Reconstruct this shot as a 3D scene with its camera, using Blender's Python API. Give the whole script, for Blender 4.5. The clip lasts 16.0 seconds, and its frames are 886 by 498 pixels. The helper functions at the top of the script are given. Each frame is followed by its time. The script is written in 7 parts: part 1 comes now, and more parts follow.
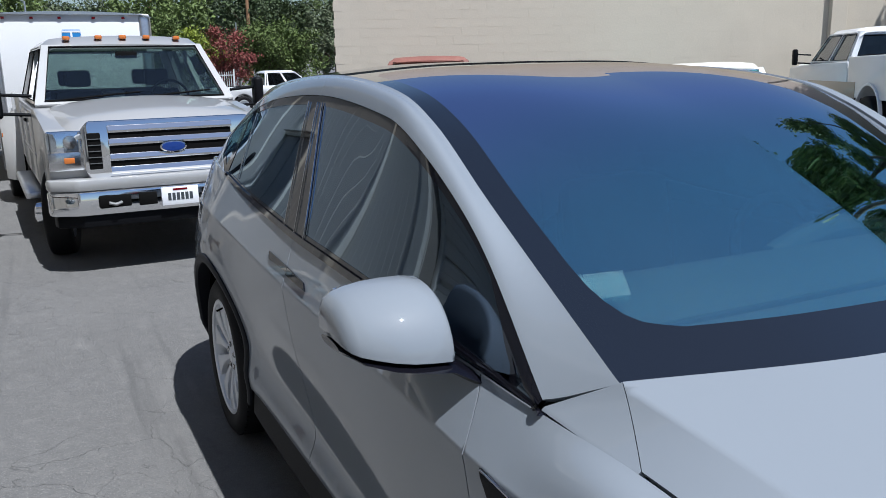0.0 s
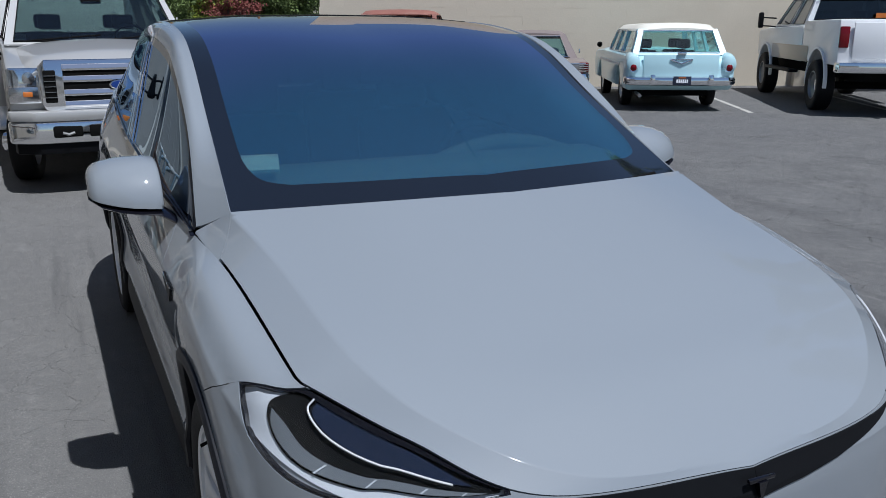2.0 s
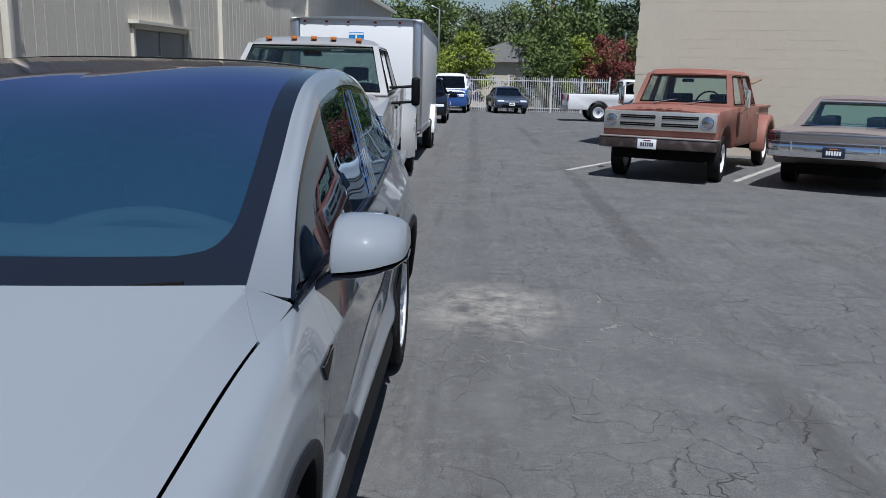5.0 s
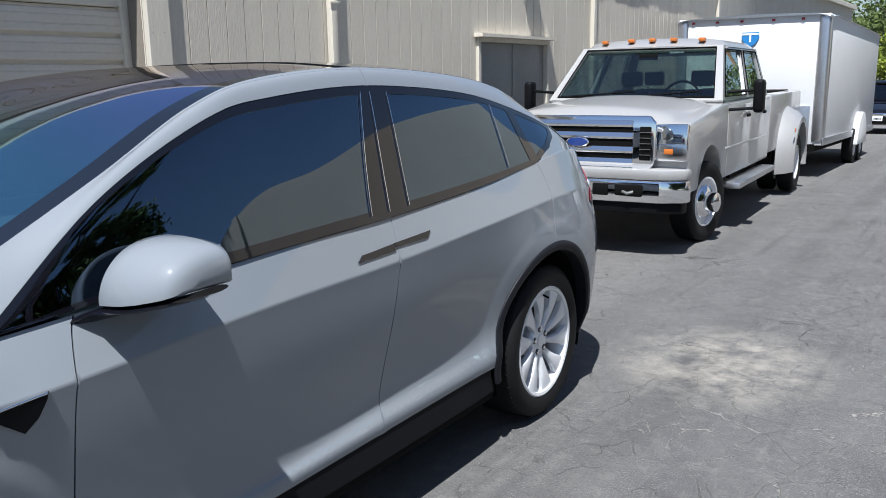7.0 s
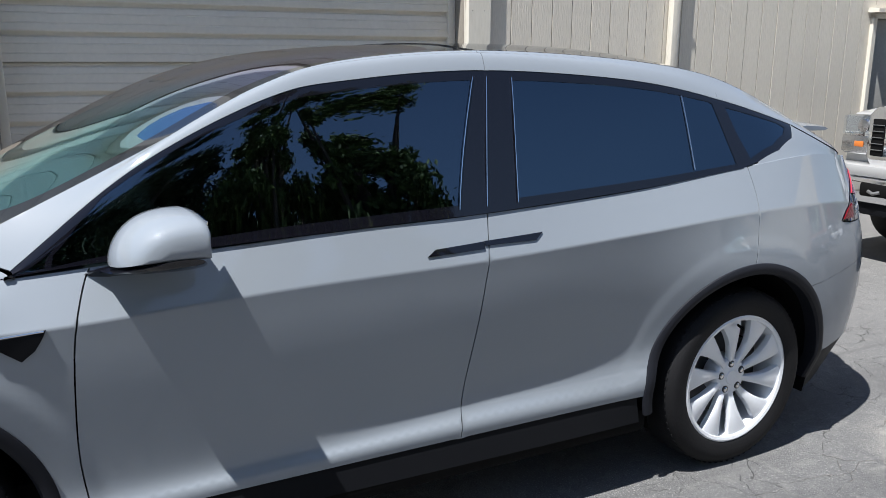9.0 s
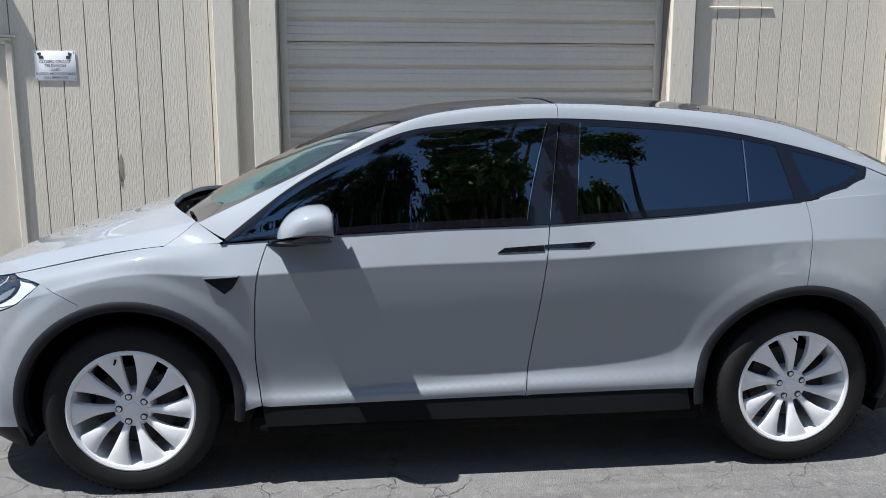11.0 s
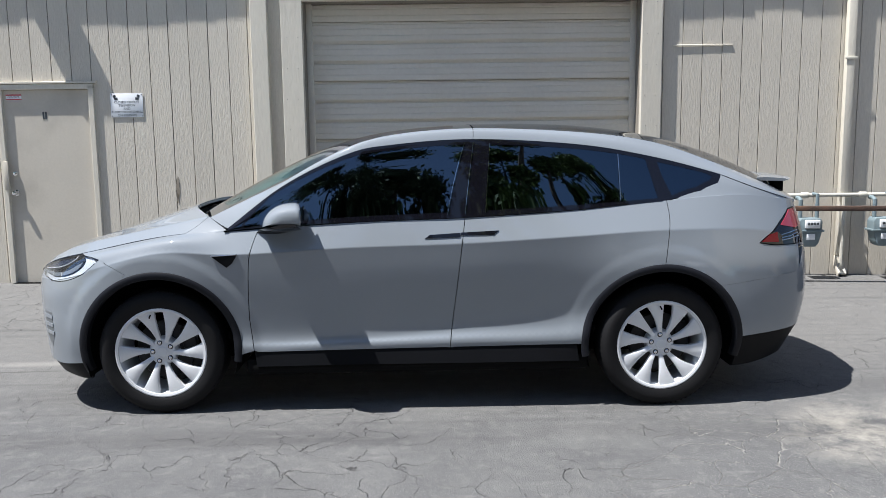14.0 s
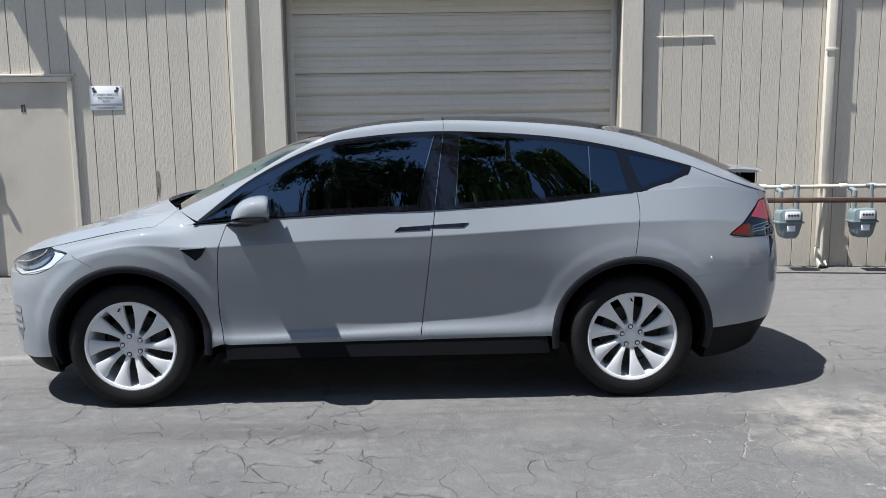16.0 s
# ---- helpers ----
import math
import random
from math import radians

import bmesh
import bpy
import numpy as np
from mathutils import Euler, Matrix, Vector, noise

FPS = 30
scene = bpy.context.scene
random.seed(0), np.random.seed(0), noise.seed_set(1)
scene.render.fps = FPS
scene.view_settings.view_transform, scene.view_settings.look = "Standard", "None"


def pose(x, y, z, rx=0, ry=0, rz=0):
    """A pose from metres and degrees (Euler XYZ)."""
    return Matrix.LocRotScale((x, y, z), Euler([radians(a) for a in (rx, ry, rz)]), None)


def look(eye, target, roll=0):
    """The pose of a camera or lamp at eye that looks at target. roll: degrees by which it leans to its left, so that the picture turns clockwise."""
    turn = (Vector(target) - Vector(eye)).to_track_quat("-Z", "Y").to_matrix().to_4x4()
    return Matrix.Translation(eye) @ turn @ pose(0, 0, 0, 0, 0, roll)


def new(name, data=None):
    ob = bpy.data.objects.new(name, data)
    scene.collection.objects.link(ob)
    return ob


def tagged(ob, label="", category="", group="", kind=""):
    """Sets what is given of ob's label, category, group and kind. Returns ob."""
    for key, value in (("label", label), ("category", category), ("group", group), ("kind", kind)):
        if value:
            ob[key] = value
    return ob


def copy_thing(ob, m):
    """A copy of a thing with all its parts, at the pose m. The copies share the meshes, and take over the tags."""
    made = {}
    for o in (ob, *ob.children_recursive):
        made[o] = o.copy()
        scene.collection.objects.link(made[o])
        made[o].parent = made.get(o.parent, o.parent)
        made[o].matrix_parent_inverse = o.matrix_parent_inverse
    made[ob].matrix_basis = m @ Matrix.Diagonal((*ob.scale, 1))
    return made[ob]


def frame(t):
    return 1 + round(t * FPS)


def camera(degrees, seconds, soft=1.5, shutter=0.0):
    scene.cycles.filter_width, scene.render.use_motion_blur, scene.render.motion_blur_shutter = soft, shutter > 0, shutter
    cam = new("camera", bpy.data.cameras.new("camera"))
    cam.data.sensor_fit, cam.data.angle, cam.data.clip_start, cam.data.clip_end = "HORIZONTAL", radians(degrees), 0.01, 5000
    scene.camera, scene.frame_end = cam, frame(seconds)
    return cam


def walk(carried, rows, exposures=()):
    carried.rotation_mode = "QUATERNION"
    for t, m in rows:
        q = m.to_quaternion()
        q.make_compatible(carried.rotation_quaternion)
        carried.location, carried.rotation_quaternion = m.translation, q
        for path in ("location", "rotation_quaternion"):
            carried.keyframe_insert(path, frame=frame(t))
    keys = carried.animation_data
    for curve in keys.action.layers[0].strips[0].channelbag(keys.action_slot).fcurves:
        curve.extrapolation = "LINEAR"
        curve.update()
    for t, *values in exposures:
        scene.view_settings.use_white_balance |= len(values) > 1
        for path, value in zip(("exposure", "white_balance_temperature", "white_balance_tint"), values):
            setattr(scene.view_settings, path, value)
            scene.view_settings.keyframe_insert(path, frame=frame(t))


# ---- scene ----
cam = camera(56.2, 16.0, soft=0.65)
PATH = [
    (0, (-1.656, -2.259, 1.708), (-0.794, -0.511, 1.261), -1.1),
    (0.5, (-1.653, -2.571, 1.722), (-0.914, -0.777, 1.235), -1.6),
    (1, (-1.474, -2.924, 1.686), (-0.826, -1.103, 1.173), -0.8),
    (1.5, (-1.399, -3.266, 1.704), (-0.696, -1.464, 1.196), -0.4),
    (2, (-1.23, -3.503, 1.706), (-0.405, -1.765, 1.158), 0.4),
    (2.5, (-0.867, -3.557, 1.66), (-0.044, -1.824, 1.094), 0.6),
    (3, (-0.453, -3.506, 1.619), (0.302, -1.742, 1.055), 0.5),
    (3.5, (-0.072, -3.501, 1.672), (0.578, -1.683, 1.15), 1.0),
    (4, (0.391, -3.457, 1.679), (0.819, -1.572, 1.163), 1.1),
    (4.5, (0.823, -3.222, 1.676), (1.042, -1.294, 1.191), 1.2),
    (5, (1.321, -3.084, 1.68), (1.26, -1.131, 1.252), 1.4),
    (5.2, (1.517, -2.997, 1.694), (1.31, -1.057, 1.255), 1.3),
    (7.3, (2.817, -1.791, 1.615), (1.635, -0.235, 1.189), 0.1),
    (7.5, (2.924, -1.678, 1.612), (1.677, -0.18, 1.163), 0.9),
    (8, (3.059, -1.414, 1.605), (1.644, -0.074, 1.154), 0.3),
    (8.5, (3.065, -1.197, 1.638), (1.519, -0.013, 1.184), 0.2),
    (9, (3.227, -1.018, 1.647), (1.492, -0.133, 1.192), 0.3),
    (9.5, (3.511, -0.826, 1.689), (1.65, -0.237, 1.252), -0.3),
    (9.7, (3.637, -0.807, 1.69), (1.752, -0.29, 1.263), -0.2),
    (11.8, (4.849, -0.312, 1.652), (2.875, -0.247, 1.338), 0.6),
    (12, (4.954, -0.257, 1.645), (2.978, -0.24, 1.338), 0.8),
    (12.5, (5.233, -0.124, 1.62), (3.254, -0.193, 1.34), 0.4),
    (13, (5.498, -0.09, 1.639), (3.518, -0.1, 1.358), -0.6),
    (13.5, (5.688, -0.057, 1.64), (3.711, -0.021, 1.345), -1.1),
    (14, (5.734, 0.085, 1.635), (3.754, 0.127, 1.359), -0.7),
    (14.5, (5.738, 0.195, 1.633), (3.756, 0.232, 1.368), -0.4),
    (15, (5.745, 0.215, 1.635), (3.762, 0.242, 1.376), -0.9),
    (15.5, (5.725, 0.23, 1.622), (3.747, 0.267, 1.331), -1.0),
    (16, (5.73, 0.233, 1.629), (3.753, 0.286, 1.336), -0.8),
]
walk(cam, [(t, look(eye, target, roll)) for t, eye, target, roll in PATH],
     exposures=((0.0, 0.42, 5780, 10), (1.0, 0.36, 5780, 10), (1.6, 0.14, 5760, 10), (3.0, 0.0, 5780, 10), (4.0, 0.02, 5900, 10), (5.0, 0.10, 5850, 10), (7.5, 0.84, 6100, 10), (9.0, 0.98, 6150, 10), (9.7, 1.0, 6200, 10), (12.0, 0.98, 6200, 10), (14.0, 0.93, 6200, 10), (16.0, 0.90, 6200, 10)))

# ---- light ----
SUN = Vector((0.155, -0.49, 1.12)).normalized()
world = bpy.data.worlds.new("sky")
scene.world = world
world.use_nodes = True
wn = world.node_tree
sky = wn.nodes.new("ShaderNodeTexSky")
sky.sky_type = "NISHITA"
sky.sun_disc = False
sky.sun_elevation = math.asin(SUN.z)
sky.sun_rotation = math.atan2(SUN.x, SUN.y)
sky.air_density, sky.dust_density, sky.ozone_density = 1.0, 0.6, 1.6
wn.nodes["Background"].inputs["Strength"].default_value = 0.062
wn.links.new(sky.outputs["Color"], wn.nodes["Background"].inputs["Color"])
sun_data = bpy.data.lights.new("sun", "SUN")
sun_data.energy, sun_data.angle, sun_data.color = 5.0, radians(0.53), (1.0, 0.96, 0.90)
sun = new("sun", sun_data)
sun.matrix_world = look(SUN * 40, (0, 0, 0))


# ---- materials ----
def nodes_of(m):
    m.use_nodes = True
    return m.node_tree, m.node_tree.nodes["Principled BSDF"]


def mat(name, color, rough=0.5, metal=0.0, coat=0.0, vary=0.0, scale=8.0, bump=0.0, fine=60.0, per_piece=0.0, spec=0.5,
        stain=None, stain_amount=0.0, stain_scale=1.5, coords="Object", stretch=(1, 1, 1)):
    """A painted, stone, rubber or metal surface: two scales of variation, bump and a soft stain."""
    m = bpy.data.materials.new(name)
    nt, b = nodes_of(m)
    L = nt.links.new
    b.inputs["Roughness"].default_value = rough
    b.inputs["Metallic"].default_value = metal
    b.inputs["Coat Weight"].default_value = coat
    b.inputs["Coat Roughness"].default_value = 0.03
    b.inputs["Specular IOR Level"].default_value = spec
    base = nt.nodes.new("ShaderNodeRGB")
    base.outputs[0].default_value = (*color, 1)
    col = base.outputs[0]
    tc = nt.nodes.new("ShaderNodeTexCoord")
    mp = nt.nodes.new("ShaderNodeMapping")
    mp.inputs["Scale"].default_value = stretch
    L(tc.outputs[coords], mp.inputs["Vector"])
    if vary or bump or stain:
        n1 = nt.nodes.new("ShaderNodeTexNoise")
        n1.inputs["Scale"].default_value, n1.inputs["Detail"].default_value = scale, 6
        n2 = nt.nodes.new("ShaderNodeTexNoise")
        n2.inputs["Scale"].default_value, n2.inputs["Detail"].default_value = fine, 4
        L(mp.outputs[0], n1.inputs["Vector"])
        L(mp.outputs[0], n2.inputs["Vector"])
        mix = nt.nodes.new("ShaderNodeMath")
        mix.operation = "ADD"
        L(n1.outputs["Fac"], mix.inputs[0])
        L(n2.outputs["Fac"], mix.inputs[1])
        mr = nt.nodes.new("ShaderNodeMapRange")
        mr.inputs["From Min"].default_value, mr.inputs["From Max"].default_value = 0.6, 1.4
        mr.inputs["To Min"].default_value, mr.inputs["To Max"].default_value = 1 - vary, 1 + vary
        L(mix.outputs[0], mr.inputs["Value"])
        sc = nt.nodes.new("ShaderNodeVectorMath")
        sc.operation = "SCALE"
        L(col, sc.inputs[0])
        L(mr.outputs[0], sc.inputs["Scale"])
        col = sc.outputs[0]
        if bump:
            bp = nt.nodes.new("ShaderNodeBump")
            bp.inputs["Strength"].default_value, bp.inputs["Distance"].default_value = bump, 0.01
            L(n2.outputs["Fac"], bp.inputs["Height"])
            L(bp.outputs[0], b.inputs["Normal"])
    if stain:
        n3 = nt.nodes.new("ShaderNodeTexNoise")
        n3.inputs["Scale"].default_value, n3.inputs["Detail"].default_value = stain_scale, 7
        L(mp.outputs[0], n3.inputs["Vector"])
        r3 = nt.nodes.new("ShaderNodeMapRange")
        r3.inputs["From Min"].default_value, r3.inputs["From Max"].default_value = 0.5, 0.72
        r3.inputs["To Max"].default_value = stain_amount
        L(n3.outputs["Fac"], r3.inputs["Value"])
        mx = nt.nodes.new("ShaderNodeMix")
        mx.data_type = "RGBA"
        mx.inputs["B"].default_value = (*stain, 1)
        L(r3.outputs[0], mx.inputs["Factor"])
        L(col, mx.inputs["A"])
        col = mx.outputs["Result"]
    if per_piece:
        oi = nt.nodes.new("ShaderNodeObjectInfo")
        r4 = nt.nodes.new("ShaderNodeMapRange")
        r4.inputs["To Min"].default_value, r4.inputs["To Max"].default_value = 1 - per_piece, 1 + per_piece
        L(oi.outputs["Random"], r4.inputs["Value"])
        s4 = nt.nodes.new("ShaderNodeVectorMath")
        s4.operation = "SCALE"
        L(col, s4.inputs[0])
        L(r4.outputs[0], s4.inputs["Scale"])
        col = s4.outputs[0]
    L(col, b.inputs["Base Color"])
    return m


def tinted_glass(name, tint, ior=1.52, gloss=(0.95, 0.97, 1.0)):
    """A thin tinted pane: it lets tinted light through and mirrors by Fresnel."""
    m = bpy.data.materials.new(name)
    nt, b = nodes_of(m)
    nt.nodes.remove(b)
    tr = nt.nodes.new("ShaderNodeBsdfTransparent")
    tr.inputs["Color"].default_value = (*tint, 1)
    gl = nt.nodes.new("ShaderNodeBsdfGlossy")
    gl.inputs["Roughness"].default_value = 0.0
    gl.inputs["Color"].default_value = (*gloss, 1)
    lw = nt.nodes.new("ShaderNodeLayerWeight")
    lw.inputs["Blend"].default_value = 0.5
    f0 = ((ior - 1) / (ior + 1)) ** 2
    pw = nt.nodes.new("ShaderNodeMath")
    pw.operation, pw.inputs[1].default_value = "POWER", 3.6
    nt.links.new(lw.outputs["Facing"], pw.inputs[0])
    fr = nt.nodes.new("ShaderNodeMath")
    fr.operation = "MULTIPLY_ADD"
    fr.inputs[1].default_value, fr.inputs[2].default_value = 1 - f0, f0
    nt.links.new(pw.outputs[0], fr.inputs[0])
    ms = nt.nodes.new("ShaderNodeMixShader")
    nt.links.new(fr.outputs[0], ms.inputs[0])
    nt.links.new(tr.outputs[0], ms.inputs[1])
    nt.links.new(gl.outputs[0], ms.inputs[2])
    nt.links.new(ms.outputs[0], nt.nodes["Material Output"].inputs["Surface"])
    return m


def shaded_screen(name):
    """The windscreen: clear and teal low down, a dark violet shade band towards the roof, a mirror coating all over,
    set extra strong and blue to put more reflected sky into it.
    """
    m = tinted_glass(name, (0.86, 0.95, 0.98), 6.0, (0.74, 0.92, 1.0))
    nt = m.node_tree
    L = nt.links.new
    tc = nt.nodes.new("ShaderNodeTexCoord")
    sp = nt.nodes.new("ShaderNodeSeparateXYZ")
    L(tc.outputs["Object"], sp.inputs[0])
    r = nt.nodes.new("ShaderNodeMapRange")
    r.interpolation_type = "SMOOTHSTEP"
    r.inputs["From Min"].default_value, r.inputs["From Max"].default_value = -0.86, -0.30
    L(sp.outputs["Y"], r.inputs["Value"])
    for kind, low, high in (("BSDF_TRANSPARENT", (0.90, 1.0, 0.99), (0.10, 0.09, 0.16)), ("BSDF_GLOSSY", (0.60, 0.95, 1.0), (0.72, 0.74, 1.0))):
        mx = nt.nodes.new("ShaderNodeMix")
        mx.data_type = "RGBA"
        mx.inputs["A"].default_value, mx.inputs["B"].default_value = (*low, 1), (*high, 1)
        L(r.outputs[0], mx.inputs["Factor"])
        node = next(n for n in nt.nodes if n.type == kind)
        tone = mx.outputs["Result"]
        if kind == "BSDF_GLOSSY":
            # the coating's colour fades at a flat angle
            lw = next(n for n in nt.nodes if n.type == "LAYER_WEIGHT")
            sq = nt.nodes.new("ShaderNodeMapRange")
            sq.inputs["From Min"].default_value, sq.inputs["From Max"].default_value = 0.76, 0.94
            L(lw.outputs["Facing"], sq.inputs["Value"])
            pale = nt.nodes.new("ShaderNodeMix")
            pale.data_type = "RGBA"
            pale.inputs["B"].default_value = (0.72, 0.66, 0.62, 1)
            L(sq.outputs[0], pale.inputs["Factor"])
            L(tone, pale.inputs["A"])
            tone = pale.outputs["Result"]
        L(tone, node.inputs["Color"])
    fr = next(n for n in nt.nodes if n.type == "MATH" and n.operation == "MULTIPLY_ADD")
    # mirror share raised towards the roof to brighten the reflected sky
    for slot, low, high in ((1, 0.50, 0.10), (2, 0.50, 0.90)):
        q = nt.nodes.new("ShaderNodeMapRange")
        q.inputs["To Min"].default_value, q.inputs["To Max"].default_value = low, high
        L(r.outputs[0], q.inputs["Value"])
        L(q.outputs[0], fr.inputs[slot])
    return m


def ground_material():
    m = bpy.data.materials.new("old_asphalt")
    nt, b = nodes_of(m)
    L = nt.links.new
    tc = nt.nodes.new("ShaderNodeTexCoord")
    P = tc.outputs["Object"]

    def noise_tex(scale, detail=6, rough=0.55):
        n = nt.nodes.new("ShaderNodeTexNoise")
        n.inputs["Scale"].default_value, n.inputs["Detail"].default_value, n.inputs["Roughness"].default_value = scale, detail, rough
        L(P, n.inputs["Vector"])
        return n

    def ranged(v, a, c, lo=0.0, hi=1.0):
        r = nt.nodes.new("ShaderNodeMapRange")
        for k, x in zip(("From Min", "From Max", "To Min", "To Max"), (a, c, lo, hi)):
            r.inputs[k].default_value = x
        L(v, r.inputs["Value"])
        return r.outputs[0]

    def math_node(op, a, c):
        n = nt.nodes.new("ShaderNodeMath")
        n.operation = op
        for i, x in enumerate((a, c)):
            if isinstance(x, (int, float)):
                n.inputs[i].default_value = x
            else:
                L(x, n.inputs[i])
        return n.outputs[0]

    def mixed(f, a, c):
        n = nt.nodes.new("ShaderNodeMix")
        n.data_type = "RGBA"
        for k, x in (("Factor", f), ("A", a), ("B", c)):
            if isinstance(x, tuple):
                n.inputs[k].default_value = (*x, 1)
            elif isinstance(x, float):
                n.inputs[k].default_value = x
            else:
                L(x, n.inputs[k])
        return n.outputs["Result"]

    big, mid, fine, grit = noise_tex(0.25, 5), noise_tex(1.6, 7), noise_tex(14, 6), noise_tex(160, 3)
    # fine crazing and wider cracks, bent by noise
    bent = nt.nodes.new("ShaderNodeVectorMath")
    bent.operation = "MULTIPLY_ADD"
    L(noise_tex(2.2, 6).outputs["Color"], bent.inputs[0])
    bent.inputs[1].default_value = (0.55, 0.55, 0.0)
    L(P, bent.inputs[2])

    def cracks(scale, width):
        v = nt.nodes.new("ShaderNodeTexVoronoi")
        v.feature = "DISTANCE_TO_EDGE"
        v.inputs["Scale"].default_value = scale
        L(bent.outputs[0], v.inputs["Vector"])
        return ranged(v.outputs["Distance"], 0.0, width * scale, 1.0, 0.0)

    sep = nt.nodes.new("ShaderNodeSeparateXYZ")
    L(P, sep.inputs[0])
    X, Y = sep.outputs["X"], sep.outputs["Y"]
    wander = math_node("MULTIPLY", math_node("SUBTRACT", noise_tex(1.3, 4).outputs["Fac"], 0.5), 0.35)
    X2 = math_node("ADD", X, wander)
    c1 = math_node("MULTIPLY", cracks(0.9, 0.0021), math_node("MULTIPLY", ranged(noise_tex(0.7, 4).outputs["Fac"], 0.45, 0.55), math_node("ADD", math_node("MULTIPLY", ranged(noise_tex(6.0, 4).outputs["Fac"], 0.40, 0.52), 0.7), 0.3)))
    c1 = math_node("MULTIPLY", c1, math_node("SUBTRACT", 1.0, math_node("MULTIPLY", math_node("MULTIPLY", ranged(X, -0.9, -0.4, 1.0, 0.0), ranged(Y, -2.6, -1.8, 0.0, 1.0)), 0.60)))
    broken = ranged(noise_tex(5.0, 5).outputs["Fac"], 0.42, 0.52)
    dense = math_node("MULTIPLY", ranged(noise_tex(0.55, 6).outputs["Fac"], 0.40, 0.52), broken)
    dense = math_node("MULTIPLY", dense, math_node("SUBTRACT", 1.0, math_node("MULTIPLY", math_node("MULTIPLY", ranged(X, -0.9, -0.4, 1.0, 0.0), ranged(Y, -2.6, -1.8, 0.0, 1.0)), 0.60)))
    # the old surface between gutter strip and building is crazed all over
    old = math_node("MULTIPLY", ranged(X2, -0.42, -0.25, 1.0, 0.0), math_node("MULTIPLY", ranged(noise_tex(0.8, 4).outputs["Fac"], 0.38, 0.50), ranged(Y, -1.8, -0.6, 1.0, 0.20)))
    ex = math_node("DIVIDE", math_node("SUBTRACT", X, 2.1), 0.85)
    ey = math_node("DIVIDE", math_node("SUBTRACT", Y, 2.25), 1.05)
    e2 = math_node("ADD", math_node("MULTIPLY", ex, ex), math_node("MULTIPLY", ey, ey))
    chalk = math_node("MULTIPLY", ranged(e2, 0.5, 1.5, 1.0, 0.0), ranged(noise_tex(2.2, 4).outputs["Fac"], 0.40, 0.50))
    c2 = math_node("MULTIPLY", cracks(3.8, 0.0026), math_node("MAXIMUM", math_node("MAXIMUM", dense, old), chalk))
    col = mixed(ranged(mid.outputs["Fac"], 0.3, 0.7), (0.072, 0.072, 0.074), (0.137, 0.136, 0.133))
    col = mixed(ranged(big.outputs["Fac"], 0.35, 0.68), col, (0.10, 0.10, 0.103))
    col = mixed(math_node("MULTIPLY", ranged(fine.outputs["Fac"], 0.52, 0.75), 0.55), col, (0.20, 0.195, 0.185))
    col = mixed(math_node("MULTIPLY", ranged(grit.outputs["Fac"], 0.56, 0.68), 0.85), col, (0.32, 0.315, 0.30))
    speck = noise_tex(85, 2)
    col = mixed(math_node("MULTIPLY", ranged(speck.outputs["Fac"], 0.30, 0.42, 1.0, 0.0), 0.75), col, (0.035, 0.035, 0.036))
    # worn strip along the building, paler than the open lot
    strip = ranged(math_node("ADD", sep.outputs["X"], math_node("MULTIPLY", mid.outputs["Fac"], 0.8)), 0.1, 1.6, 1.0, 0.0)
    col = mixed(math_node("MULTIPLY", strip, 0.45), col, (0.17, 0.166, 0.158))
    # smooth pale strip where the old surface meets the newer one, before the car's nose
    off = math_node("ABSOLUTE", math_node("ADD", math_node("ADD", X, 0.22), math_node("MULTIPLY", wander, 0.12)), 0.0)
    edge = math_node("MULTIPLY", ranged(off, 0.025, 0.085, 1.0, 0.0), ranged(Y, -2.2, -1.2, 1.0, 0.0))
    col = mixed(math_node("MULTIPLY", edge, 0.5), col, (0.27, 0.26, 0.245))
    off2 = math_node("ABSOLUTE", math_node("ADD", math_node("ADD", X, 0.02), math_node("MULTIPLY", wander, 0.3)), 0.0)
    col = mixed(math_node("MULTIPLY", math_node("MULTIPLY", ranged(off2, 0.004, 0.012, 1.0, 0.0), ranged(Y, -2.2, -1.6, 1.0, 0.0)), 0.7), col, (0.045, 0.044, 0.043))
    # tyre tracks along the lane
    for x0, w, k in ((3.02, 0.13, 0.5), (1.38, 0.14, 0.4), (0.62, 0.16, 0.25), (4.75, 0.12, 0.25)):
        o = math_node("ABSOLUTE", math_node("SUBTRACT", math_node("ADD", X, math_node("MULTIPLY", wander, 0.25)), x0), 0.0)
        tr = math_node("MULTIPLY", ranged(o, w * 0.55, w * 1.3, 1.0, 0.0), ranged(noise_tex(0.45, 3).outputs["Fac"], 0.36, 0.55))
        col = mixed(math_node("MULTIPLY", tr, k), col, (0.055, 0.054, 0.055))
    # pale scuffs drawn out along the lane
    pm = nt.nodes.new("ShaderNodeMapping")
    pm.inputs["Scale"].default_value = (13.0, 3.0, 1.0)
    L(P, pm.inputs["Vector"])
    pn = nt.nodes.new("ShaderNodeTexNoise")
    pn.inputs["Scale"].default_value, pn.inputs["Detail"].default_value = 1.0, 7
    L(pm.outputs[0], pn.inputs["Vector"])
    col = mixed(math_node("MULTIPLY", math_node("MULTIPLY", ranged(pn.outputs["Fac"], 0.55, 0.72), ranged(noise_tex(1.1, 4).outputs["Fac"], 0.42, 0.60)), 0.32), col, (0.24, 0.235, 0.225))
    # pale dust spill behind the car
    dx = math_node("DIVIDE", math_node("SUBTRACT", sep.outputs["X"], 1.48), 0.52)
    dy = math_node("DIVIDE", math_node("SUBTRACT", sep.outputs["Y"], 2.66), 0.66)
